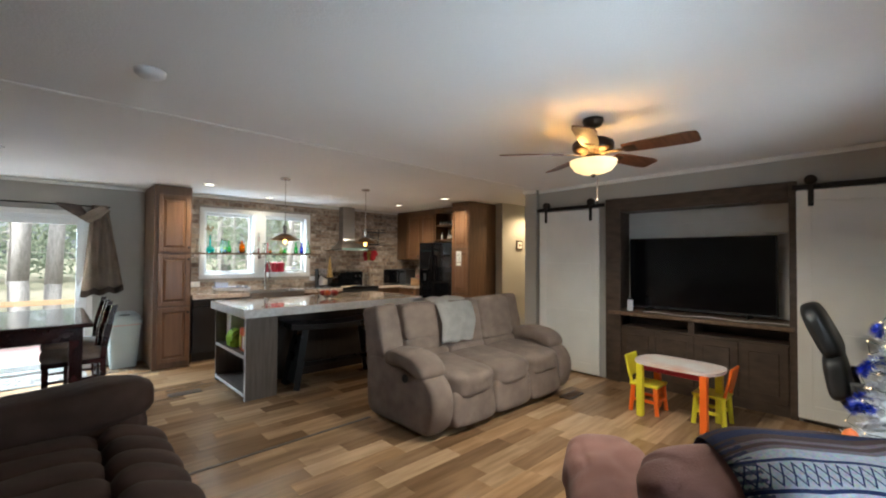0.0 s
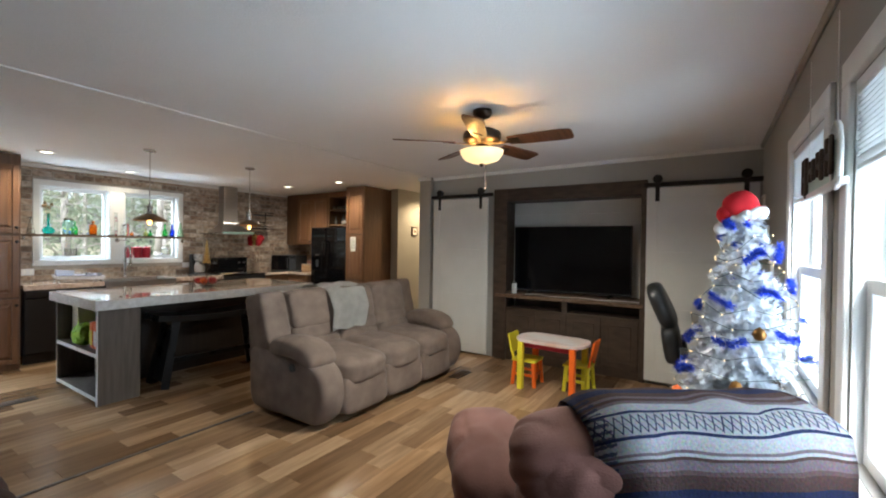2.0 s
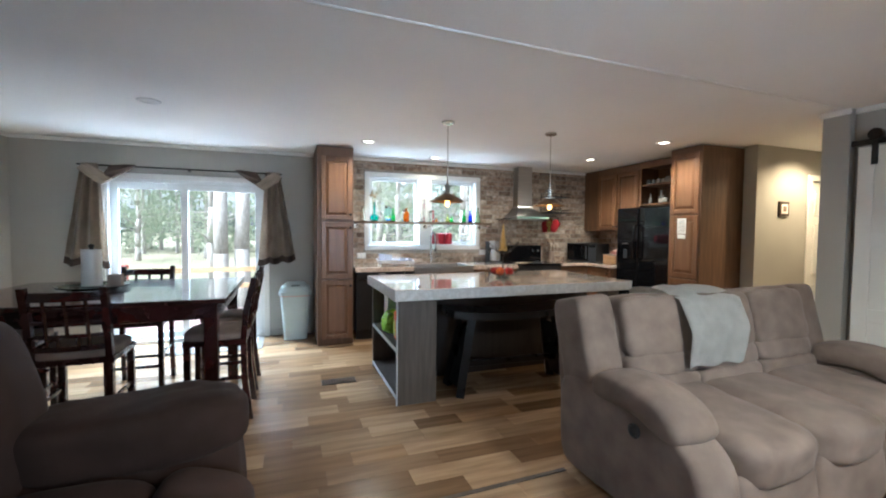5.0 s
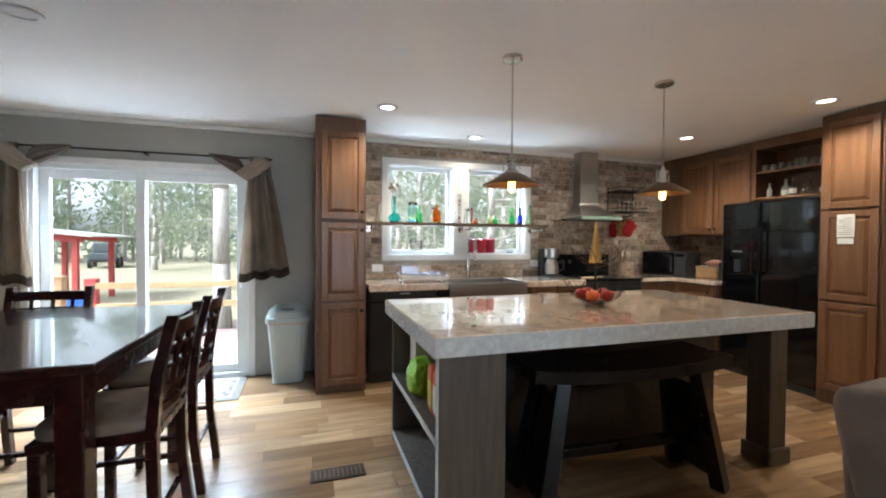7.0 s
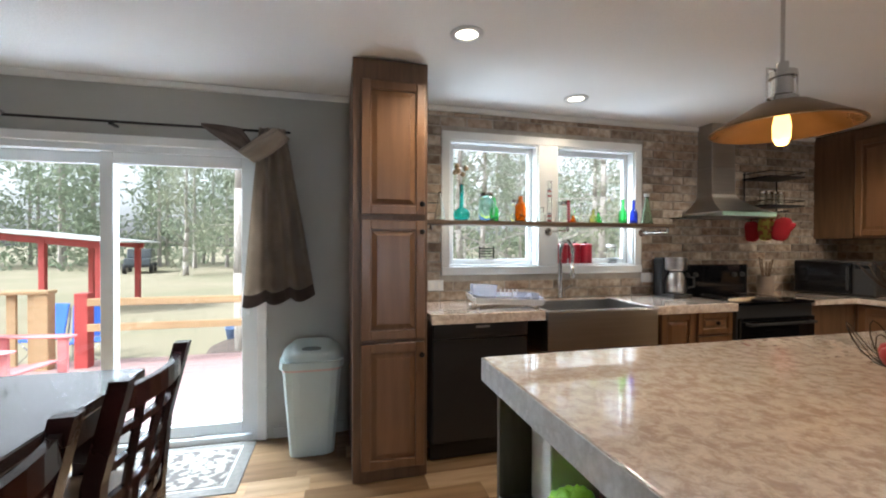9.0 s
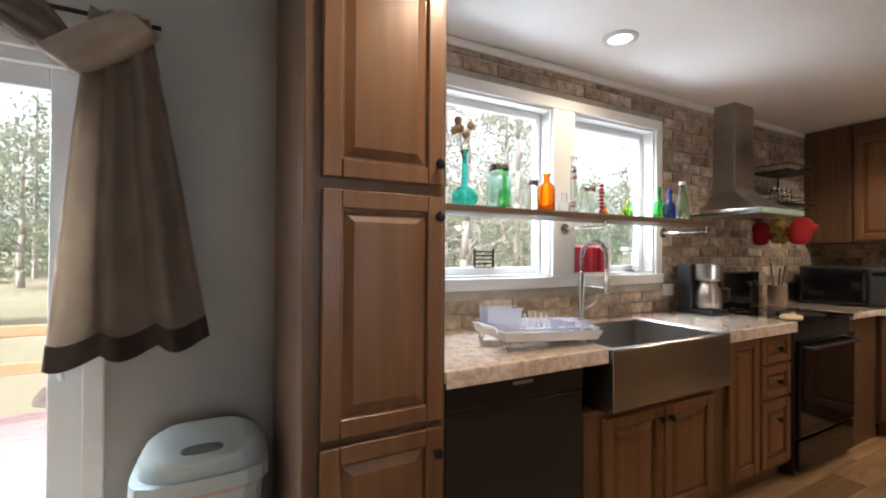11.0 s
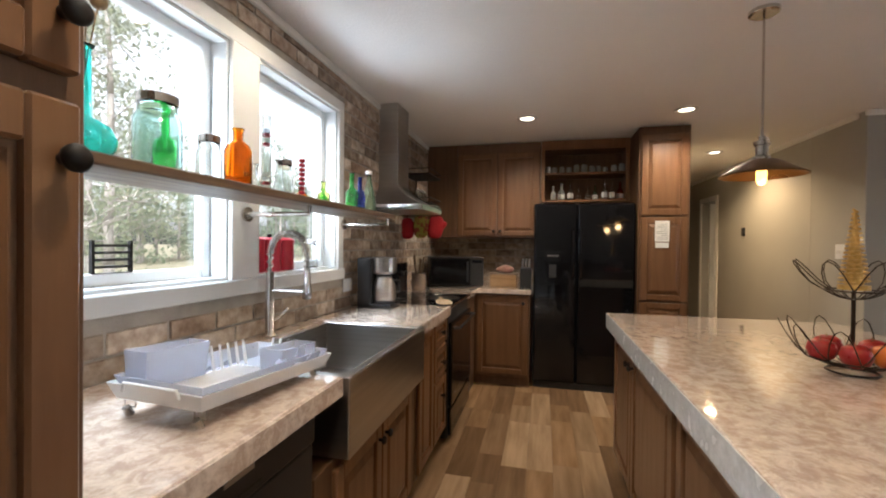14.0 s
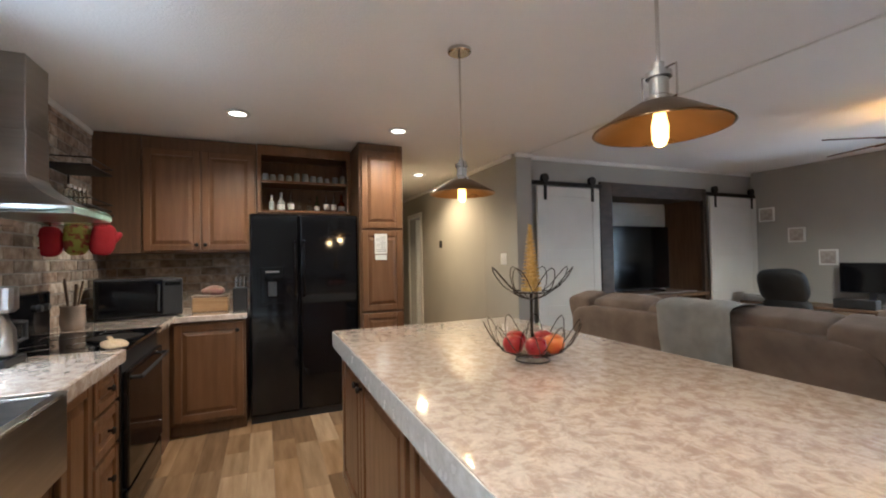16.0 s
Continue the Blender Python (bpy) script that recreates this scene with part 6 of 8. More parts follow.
for i, (x, lo, hi) in enumerate(((-0.2, -0.06, 0.08), (-0.05, -0.06, 0.06), (0.1, -0.04, 0.05), (0.25, -0.1, 0.08))):
    bm = box(B(), x - 0.045, x - 0.02, 0.006, 0.02, lo, hi, 0.007, 2)
    box(bm, x + 0.02, x + 0.045, 0.006, 0.02, lo + 0.02 * (i % 2), hi, 0.007, 2)
    box(bm, x - 0.03, x + 0.03, 0.007, 0.019, (lo + hi) / 2 - 0.013, (lo + hi) / 2 + 0.013, 0.006, 2)
    part("letter_bar", bm, M["dark_wood"], hs, "brown cut-out letter")
for x in (-0.25, 0.25):
    part("cord", rod(B(), (x, 0, 0.05), (x * 0.95, 0, 0.5), 0.002, seg=5), M["paper"], hs)
# ---- dining corner ----
dt = thing("dining_table", "dark cherry counter-height dining table", "table", pose(-0.28, 5.74, 0))
E_ = M["espresso"]
part("tabletop", box(B(), -0.80, 0.80, -0.67, 0.67, 0.885, 0.92, 0.008), M["tabletop"], dt)
bm = box(box(box(box(B(), -0.74, 0.74, -0.61, -0.585, 0.78, 0.885), -0.74, 0.74, 0.585, 0.61, 0.78, 0.885), -0.74, -0.715, -0.585, 0.585, 0.78, 0.885), 0.715, 0.74, -0.585, 0.585, 0.78, 0.885)
part("apron", bm, E_, dt)
for x in (-0.70, 0.70):
    for y in (-0.57, 0.57):
        part("leg", box(B(), x - 0.042, x + 0.042, y - 0.042, y + 0.042, 0, 0.885, 0.006), E_, dt)


def counter_chair(m):
    """A lattice-back counter chair facing -y."""
    c = thing("counter_chair", "dark cherry lattice-back counter chair with a beige seat", "chair", m, "chairs round the dining table")
    part("seat_frame", box(B(), -0.215, 0.215, -0.2, 0.2, 0.555, 0.595, 0.006), E_, c)
    part("seat", puff(B(), (0, -0.005, 0.615), (0.43, 0.41, 0.07), None, 4.5, 8), M["cushion"], c, "beige padded seat", True)
    for x in (-0.19, 0.19):
        part("leg", box(B(), x - 0.02, x + 0.02, -0.195, -0.155, 0, 0.556, 0.004), E_, c)
        bm = B()
        prof = [(0.22, 0.0), (0.185, 0.3), (0.18, 0.58), (0.2, 0.8), (0.255, 1.03)]
        for (ya, za), (yb, zb) in zip(prof, prof[1:]):
            q = [bm.verts.new((x + sx * 0.018, y + sy * 0.02, zz)) for y, zz in ((ya, za), (yb, zb)) for sx, sy in ((-1, -1), (1, -1), (1, 1), (-1, 1))]
            for f in ((0, 1, 5, 4), (1, 2, 6, 5), (2, 3, 7, 6), (3, 0, 4, 7)):
                bm.faces.new([q[i] for i in f])
            if za == 0:
                bm.faces.new(q[3::-1])
            if zb > 1:
                bm.faces.new(q[4:])
        part("back_post", bm, E_, c)
    yb = lambda z: 0.2 + (z - 0.8) * 0.24 if z > 0.8 else 0.18 + (z - 0.58) * 0.09
    for z, h in ((0.975, 0.055), (0.90, 0.018), (0.82, 0.018), (0.735, 0.022), (0.66, 0.03)):
        part("back_rail", sweep([(0.19 * u, yb(z) + 0.03 * (1 - u * u), z) for u in [-1 + i / 4 for i in range(9)]], 0.018, h), E_, c)
    for x, z0, z1 in ((-0.1, 0.66, 0.95), (0.0, 0.74, 0.95), (0.1, 0.66, 0.95), (-0.05, 0.66, 0.74), (0.05, 0.66, 0.74)):
        u = x / 0.175
        part("back_slat", rod(B(), (x, yb(z0) + 0.03 * (1 - u * u), z0), (x, yb(z1) + 0.03 * (1 - u * u), z1), 0.011, seg=4), E_, c)
    for z, a in ((0.2, 0), (0.3, 1)):
        for s in (-1, 1):
            if a:
                part("stretcher", box(B(), s * 0.19 - 0.009, s * 0.19 + 0.009, -0.16, 0.18, z, z + 0.022), E_, c)
            else:
                part("stretcher", box(B(), -0.17, 0.17, s * 0.175 - 0.009, s * 0.175 + 0.009, z, z + 0.022), E_, c)
    return c


ch = counter_chair(pose(0.42, 5.5, 0, 0, 0, -90))
for m in (pose(0.42, 6.08, 0, 0, 0, -90), pose(-0.3, 6.32, 0), pose(-0.31, 5.28, 0, 0, 0, 180), pose(-0.92, 5.74, 0, 0, 0, 90)):
    copy_thing(ch, m)

pt = thing("paper_towel_stand", "white paper towel roll on a dark stand", "paper towel", pose(-0.47, 5.85, 0.935))
part("roll", lathe(B(), [(0.02, 0.01), (0.062, 0.01), (0.062, 0.28), (0.02, 0.28)], 26), M["paper"], pt, smooth=False)
part("spindle", lathe(B(), [(0, 0), (0.07, 0), (0.07, 0.01), (0.012, 0.012), (0.012, 0.29), (0.02, 0.3), (0.018, 0.315), (0, 0.325)], 18), M["black_wood"], pt)
tr = thing("round_tray", "pale round tray on the dining table", "tray", pose(-0.45, 5.83, 0.92))
part("dish", lathe(B(), [(0, 0), (0.12, 0), (0.22, 0.02), (0.225, 0.03), (0.215, 0.028), (0.12, 0.012), (0, 0.012)], 30), M["pale_green"], tr, smooth=True)
part("block", box(B(), -0.045, 0.045, -0.03, 0.03, 0, 0.09, 0.006), M["cushion"], thing("wooden_box", "small tan wooden box beside the paper towels", "box", pose(-0.33, 5.87, 0.935)))

# door mat, bin, curtain
dm = thing("door_mat", "taupe floral door mat by the sliding door", "mat", pose(0.13, 7.54, 0.0))
part("border", box(B(), -0.49, 0.49, -0.31, 0.31, 0.0, 0.008, 0.003, 1), mat("taupe_mat_border", (0.17, 0.15, 0.13), (0.13, 0.115, 0.1), 30, 0.95, bump=0.4, bscale=200), dm)
part("field", box(B(), -0.40, 0.40, -0.22, 0.22, 0.008, 0.0105), mat("floral_mat_weave", (0.24, 0.21, 0.175), (0.085, 0.072, 0.062), 22, 0.95, detail=1.5, sharp=0.04), dm, "cream floral field")
bm = B()
for x0, x1, y0, y1 in ((-0.42, 0.42, -0.245, -0.235), (-0.42, 0.42, 0.235, 0.245), (-0.42, -0.41, -0.235, 0.235), (0.41, 0.42, -0.235, 0.235)):
    box(bm, x0, x1, y0, y1, 0.0075, 0.0095)
part("border_line", bm, M["throw"], dm)

bn = thing("trash_bin", "pale grey plastic swing-lid trash bin against the wall", "trash bin", pose(0.99, 7.67, 0) @ Matrix.Scale(1.1, 4))


def tub(z0, z1, a0, b0, a1, b1, p=5.0, nn=32, cap=True):
    bm = B()
    rows = []
    for z, a, b in ((z0, a0, b0), (z1, a1, b1)):
        r = []
        for i in range(nn):
            t = 2 * math.pi * i / nn
            c, s = math.cos(t), math.sin(t)
            q = (abs(c) ** p + abs(s) ** p) ** (-1 / p)
            r.append(bm.verts.new((a * c * q, b * s * q, z)))
        rows.append(r)
    for i in range(nn):
        j = (i + 1) % nn
        bm.faces.new((rows[0][i], rows[0][j], rows[1][j], rows[1][i]))
    bm.faces.new(rows[0][::-1])
    if cap:
        bm.faces.new(rows[1])
    return bm


part("body", tub(0, 0.50, 0.125, 0.11, 0.165, 0.145), M["bin"], bn)
part("bag_edge", tub(0.495, 0.515, 0.169, 0.149, 0.17, 0.15), mat("pink_bin_bag", (0.62, 0.42, 0.38), None, 6, 0.5), bn)
lid = part("lid", tub(0.51, 0.55, 0.18, 0.16, 0.178, 0.158), M["bin"], bn)
part("lid_top", puff(B(), (0, 0, 0.555), (0.33, 0.29, 0.15), None, 3.2, 10), M["bin"], lid, smooth=True)
part("flap", puff(B(), (0, -0.05, 0.60), (0.24, 0.19, 0.07), Matrix.Rotation(0.3, 4, "X"), 4.5, 9), M["bin"], lid, smooth=True)
part("flap_slot", puff(B(), (0.0, -0.11, 0.612), (0.11, 0.035, 0.03), Matrix.Rotation(0.5, 4, "X"), 2.6, 7), mat("dark_grey_plastic", (0.16, 0.18, 0.18), None, 5, 0.5), lid, smooth=True)

cr = thing("curtain_rod", "thin dark curtain rod over the sliding door", "curtain rod")
part("rod", rod(B(), (-1.28, NY - 0.075, 2.085), (0.84, NY - 0.075, 2.085), 0.008), M["iron"], cr)
for x in (-1.2, -0.2, 0.78):
    part("bracket", box(B(), x - 0.01, x + 0.01, NY - 0.085, NY - 0.0005, 2.065, 2.078), M["iron"], cr)


def side_curtain(m, label):
    """A swag looped over the rod and a pleated tail with a dark hem; local x runs towards the middle of the door."""
    c = thing("curtain", label, "curtain", m, "sliding door curtains")
    for mat_name, v0, v1, nm in (("curtain", 0.0, 0.93, "tail"), ("curtain_dark", 0.93, 1.0, "hem")):
        bm = B()
        g = []
        NU, NV = 48, 22
        for i in range(NU + 1):
            col = []
            for j in range(NV + 1):
                u, v = i / NU, v0 + (v1 - v0) * j / NV
                left, right = 0.05 + (-0.19) * v, 0.21 + 0.1 * v
                x = left + (right - left) * u
                z = 2.10 - 1.16 * v + 0.05 * (1 - u) * v - 0.03 * abs(math.sin(u * 9)) * v
                amp = 0.014 + 0.03 * v ** 0.6
                y = -0.03 + amp * math.sin(u * 5.5 * math.pi + 0.6 * v) + 0.012 * noise.noise(Vector((u * 6, v * 3, 2)))
                col.append(bm.verts.new((x, y - (0.002 if nm == "hem" else 0), z)))
            g.append(col)
        for i in range(NU):
            for j in range(NV):
                bm.faces.new((g[i][j], g[i + 1][j], g[i + 1][j + 1], g[i][j + 1]))
        bmesh.ops.solidify(bm, geom=bm.faces[:], thickness=0.004)
        part(nm, bm, M[mat_name], c, "" if nm == "tail" else "dark brown hem band", True)
    # a dark wedge of cloth hung from the rod and gathered into a knot, and a taupe loop that rises from it
    for nm, mt, tag in (("swag", "curtain_dark", "dark brown swag gathered from the rod"), ("loop", "curtain", "")):
        bm = B()
        NU, NV = 30, 40
        g = []
        for i in range(NU + 1):
            u = i / NU
            if nm == "swag":
                x, hi = 0.55 - 0.33 * u, 2.105 - 0.035 * u * u - (0.12 * (u - 0.7) / 0.3 if u > 0.7 else 0)
                lo = 2.085 - 0.225 * u ** 0.9
                dp = 0.018 + 0.032 * math.sin(math.pi * min(1.0, u * 0.9))
            else:
                x, mid, hh = 0.29 - 0.22 * u, 1.9 + 0.165 * u ** 1.1, 0.034 + 0.014 * math.sin(math.pi * u)
                hi, lo, dp = mid + hh, mid - hh, 0.045
            col = []
            for j in range(NV):
                a = 2 * math.pi * j / NV
                fold = 1 + 0.16 * math.sin(6 * a + 3 * u) + 0.08 * math.sin(11 * a - 5 * u)
                col.append(bm.verts.new((x + (0.05 * math.sin(a) if nm == "loop" else 0.0), -0.03 - (0.02 if nm == "loop" else 0) + dp * fold * math.cos(a), (hi + lo) / 2 + (hi - lo) / 2 * math.sin(a) * (0.93 + 0.07 * fold))))
            g.append(col)
        for i in range(NU):
            for j in range(NV):
                bm.faces.new((g[i][j], g[i][(j + 1) % NV], g[i + 1][(j + 1) % NV], g[i + 1][j]))
        bm.faces.new(g[0]), bm.faces.new(g[-1][::-1])
        bmesh.ops.recalc_face_normals(bm, faces=bm.faces[:])
        part(nm, bm, M[mt], c, tag, True)
    return c


for sx, x in ((-1, 0.86), (1, -1.28)):
    c = side_curtain(pose(0, 0, 0), "taupe tied-back curtain panel beside the sliding door")
    for o in c.children:
        o.data.transform(Matrix.Diagonal((sx, 1, 1, 1)))
        if sx < 0:
            o.data.flip_normals()
    c.matrix_basis = pose(x, NY - 0.07, 0)

sm = thing("smoke_detector", "white round smoke detector on the ceiling", "smoke detector", pose(0.61, 3.32, over(3.32)))
part("housing", lathe(B(), [(0, 0), (0.07, 0), (0.068, -0.018), (0.05, -0.034), (0, -0.038)], 24), M["white_plastic"], sm, smooth=True)


def floor_vent(m):
    v = thing("floor_vent", "brown metal floor register set in the planks", "vent", m, "floor registers")
    part("frame", box(B(), -0.15, 0.15, -0.065, 0.065, 0.0, 0.006, 0.002, 1), M["bronze"], v)
    for i in range(11):
        part("slat", box(B(), -0.125 + i * 0.0245, -0.118 + i * 0.0245, -0.045, 0.045, 0.0055, 0.0085), M["cab_side"], v)
    return v


fv = floor_vent(pose(1.33, 5.87, 0))
copy_thing(fv, pose(4.3, 3.06, 0))
# ---- lamps, bottles and small kitchen things ----
CANS = [(1.77, 6.8), (2.8, 7.48), (4.83, 6.78), (4.84, 5.58), (6.5, 4.8), (-0.12, 5.97)]
for i, (x, y) in enumerate(CANS):
    c = thing("recessed_light", "round white recessed ceiling light, switched on", "ceiling light", pose(x, y, CZ), "recessed ceiling lights")
    part("trim_ring", lathe(B(), [(0.055, -0.001), (0.085, -0.001), (0.083, -0.008), (0.058, -0.01)], 26), M["white_plastic"], c, smooth=True)
    part("lens", lathe(B(), [(0, -0.003), (0.056, -0.003), (0.056, -0.0015), (0, -0.0015)], 22), M["can_glow"] if i < 5 else M["white_plastic"], c)
    if i < 5:
        lamp("can_lamp", "SPOT", (x, y, CZ - 0.02), CAN_W * (0.75, 0.38, 1, 0.9, 1.7)[i], (1.0, 0.68, 0.36) if i == 4 else (1.0, 0.82, 0.6) if i == 1 else (1.0, 0.82, 0.6), 0.05, (0, 0, -1), 150)


def pendant(x, y):
    p = thing("pendant_lamp", "bronze cone pendant lamp with a glowing filament bulb", "pendant lamp", pose(x, y, 0), "island pendants")
    part("ceiling_plate", lathe(B(), [(0, CZ - 0.001), (0.06, CZ - 0.001), (0.06, CZ - 0.016), (0.05, CZ - 0.022), (0, CZ - 0.022)], 24), M["nickel"], p, smooth=False)
    part("stem", rod(B(), (0, 0, 1.818), (0, 0, CZ - 0.02), 0.005), M["nickel"], p)
    sk = part("socket", lathe(B(), [(0, 1.823), (0.014, 1.823), (0.014, 1.803), (0.032, 1.798), (0.032, 1.783), (0.024, 1.8), (0.024, 1.738), (0.036, 1.73), (0.036, 1.713), (0, 1.713)], 20), M["nickel"], p)
    for s in (-1, 1):
        part("clip", tube(B(), [Vector((s * 0.02, 0, 1.803)), Vector((s * 0.052, 0, 1.803)), Vector((s * 0.052, 0, 1.723)), Vector((s * 0.036, 0, 1.718))], 0.003, 6), M["nickel"], sk)
    part("shade", lathe(B(), [(0.03, 1.72), (0.06, 1.713), (0.165, 1.65), (0.168, 1.646), (0.163, 1.646), (0.06, 1.706), (0.03, 1.713)], 36), M["shade"], p, smooth=True)
    part("shade_lining", lathe(B(), [(0.03, 1.712), (0.058, 1.704), (0.161, 1.645)], 36), M["copper"], p, "copper-coloured shade lining", True)
    part("bulb", lathe(B(), [(0, 1.603), (0.012, 1.606), (0.02, 1.623), (0.021, 1.658), (0.014, 1.693), (0.012, 1.713), (0, 1.713)], 16), M["bulb_glow"], p, "glowing tubular filament bulb", True)
    lamp("pendant_light", "POINT", (x, y, 1.578), PEND_W, (1.0, 0.62, 0.28), 0.03)


pendant(2.295, 5.665), pendant(3.43, 5.69)
for i in range(3):
    a = radians(20 + 120 * i)
    lamp("fan_light", "POINT", (FC[0] + 0.115 * math.cos(a), FC[1] + 0.115 * math.sin(a), 2.1), FAN_W, (1.0, 0.5, 0.13), 0.025)
lamp("fan_light", "SPOT", (FC[0], FC[1], 1.98), 31, (1.0, 0.86, 0.68), 0.14, (0, 0, -1), 172)

# shelf across the window
sh = thing("window_shelf", "long brown wooden shelf across the kitchen window", "shelf")
part("board", box(B(), 1.72, 3.7, 7.52, 7.76, 1.475, 1.502, 0.004, 1), M["shelf_wood"], sh)
for x in (1.76, 2.785, 3.66):
    part("bracket", tube(B(), [Vector((x, NY - 0.022, 1.44)), Vector((x, 7.56, 1.44)), Vector((x, 7.56, 1.473))], 0.011), M["nickel"], sh)
    part("flange", rod(B(), (x, NY - 0.03, 1.44), (x, NY - 0.021, 1.44), 0.032, seg=16), M["nickel"], sh)
SZ = 1.502


def bottle(x, y, h, r, material, label, neck=0.35, nr=0.3, shape="round", cap=None, z=SZ, cat="bottle"):
    b = thing("glass_" + cat, label, cat, pose(x, y, z), "glassware")
    nh = h * neck
    bh = h - nh
    if shape == "round":
        prof = [(0, 0), (r * 0.92, 0), (r, 0.008), (r, bh * 0.8), (r * 0.8, bh * 0.95), (r * nr, bh + nh * 0.15), (r * nr, h - 0.006), (r * nr * 1.25, h - 0.005), (r * nr * 1.25, h), (0, h)]
    elif shape == "bulb":
        prof = [(0, 0), (r * 0.6, 0), (r * 0.95, bh * 0.3), (r, bh * 0.5), (r * 0.8, bh * 0.8), (r * nr, bh), (r * nr * 0.8, h - 0.01), (r * nr * 1.3, h), (0, h)]
    elif shape == "jar":
        prof = [(0, 0), (r * 0.95, 0), (r, 0.01), (r, h * 0.76), (r * 0.82, h * 0.86), (r * 0.82, h), (0, h)]
    else:
        prof = [(0, 0), (r, 0), (r * 0.96, 0.01), (r * 0.5, bh), (r * nr, h * 0.9), (r * nr * 1.1, h), (0, h)]
    wall_t = 0.0025
    inner = [(max(0.0, q - wall_t), min(max(zz, 0.006), h)) for q, zz in prof[1:-1]]
    part("glass", lathe(B(), prof[:-1] + inner[::-1] + [(0, 0.006)], 22), M[material], b, smooth=True)
    if cap:
        part("cap", lathe(B(), [(0, h - 0.002), (r * (0.86 if shape == "jar" else nr * 1.5), h - 0.002), (r * (0.86 if shape == "jar" else nr * 1.5), h + 0.02), (0, h + 0.022)], 18), M[cap], b)
    if shape == "round" and h > 0.15 and z > 1.7:
        part("label_band", lathe(B(), [(r + 0.0006, bh * 0.2), (r + 0.0006, bh * 0.62)], 18), M["paper"], b)
    return b


vase = bottle(2.0, 7.65, 0.26, 0.062, "teal", "teal glass bud vase with dried flowers on the shelf", 0.62, 0.25, "bulb", cat="vase")
rr = random.Random(3)
for i in range(6):
    dx, dy, hh = rr.uniform(-0.045, 0.045), rr.uniform(-0.03, 0.03), rr.uniform(0.33, 0.4)
    st = part("stem", rod(B(), (0, 0, 0.2), (dx, dy, hh), 0.0018, seg=5), M["dried"], vase)
    part("flower_head", puff(B(), (dx, dy, hh), (0.035, 0.035, 0.04), None, 2, 4, 0.006, i), M["dried"], st)
bottle(1.84, 7.64, 0.2, 0.04, "clear", "clear conical glass bottle on the shelf", 0.4, 0.3, "cone")
bottle(2.19, 7.655, 0.19, 0.058, "aqua", "large aqua glass jar with a metal lid on the shelf", cap="nickel", shape="jar", cat="jar")
bottle(2.275, 7.72, 0.185, 0.034, "green", "green glass bottle on the shelf", 0.4, 0.34)
bottle(2.43, 7.6, 0.185, 0.042, "amber", "square-shouldered amber glass bottle on the shelf", 0.25, 0.36)
bottle(2.44, 7.72, 0.15, 0.04, "clear", "small clear glass jar on the shelf", cap="nickel", shape="jar", cat="jar")
st = bottle(2.72, 7.71, 0.32, 0.019, "clear", "tall clear glass tube with red and white sweets inside", 0.12, 0.8, cat="tube")
for i, c in enumerate(("red", "paper", "red", "lilac_plastic", "paper", "red", "paper", "red", "lilac_plastic")):
    part("sweet", lathe(B(), [(0, 0), (0.014, 0.002), (0.014, 0.014), (0, 0.016)], 12, (0, 0, 0.01 + i * 0.018 + (0.1 if i > 4 else 0))), M[c], st)
bottle(2.79, 7.7, 0.16, 0.03, "clear", "clear ribbed glass bottle on the shelf", 0.5, 0.4, "cone")
bottle(2.66, 7.72, 0.12, 0.03, "clear", "small clear glass bottle on the shelf", 0.4, 0.5)
bead = thing("bead_stick", "red beaded ornament on the window shelf", "ornament", pose(2.83, 7.62, SZ))
for i in range(9):
    part("bead", lathe(B(), [(0, 0), (0.012, 0.004), (0.014, 0.01), (0.012, 0.016), (0, 0.02)], 10, (0, 0, i * 0.019)), M["red" if i % 2 else "apple"], bead)
bottle(2.84, 7.71, 0.15, 0.036, "clear", "clear glass jar on the shelf", shape="jar", cat="jar", cap="nickel")
bottle(2.89, 7.66, 0.06, 0.024, "amber", "tiny amber glass bottle on the shelf", 0.4, 0.5)
bottle(3.06, 7.65, 0.11, 0.03, "lime", "yellow-green glass bottle on the shelf", 0.45, 0.35)
bottle(3.14, 7.7, 0.09, 0.028, "green", "small green glass bottle on the shelf", 0.4, 0.4)
bottle(3.30, 7.62, 0.19, 0.032, "green", "green glass bottle on the shelf", 0.45, 0.36)
bottle(3.40, 7.62, 0.185, 0.03, "blue", "cobalt blue glass bottle on the shelf", 0.42, 0.38)
bottle(3.52, 7.62, 0.22, 0.05, "pale_green", "pale green conical glass bottle on the shelf", 0.4, 0.26, "cone", cap="white_plastic")

# sill and worktop
rc = thing("canister", "red lidded canister on the window sill", "canister", pose(2.96, 7.96, 1.183), "red canisters")
part("tin", lathe(B(), [(0, 0), (0.055, 0), (0.056, 0.006), (0.056, 0.14), (0, 0.14)], 24), M["red"], rc, smooth=False)
part("lid", lathe(B(), [(0, 0.14), (0.058, 0.14), (0.058, 0.155), (0.04, 0.165), (0, 0.165)], 24), M["red"], rc)
part("knob", lathe(B(), [(0, 0.165), (0.012, 0.166), (0.014, 0.18), (0, 0.185)], 12), M["iron"], rc)
for x in (3.08, 3.19):
    copy_thing(rc, pose(x, 7.955, 1.183))
bottle(3.44, 7.95, 0.14, 0.045, "clear", "clear glass jar on the window sill", shape="jar", cat="jar", cap="white_plastic", z=1.183)
nh = thing("napkin_rack", "small dark striped wire rack on the window sill", "rack", pose(2.3, 7.95, 1.183))
for i in range(6):
    part("bar", box(B(), -0.06, 0.06, -0.006, 0.006, 0.01 + i * 0.022, 0.018 + i * 0.022), M["black_matt"], nh)
for x in (-0.06, 0.06):
    part("upright", box(B(), x - 0.004, x + 0.004, -0.006, 0.006, 0.0, 0.14), M["iron"], nh)

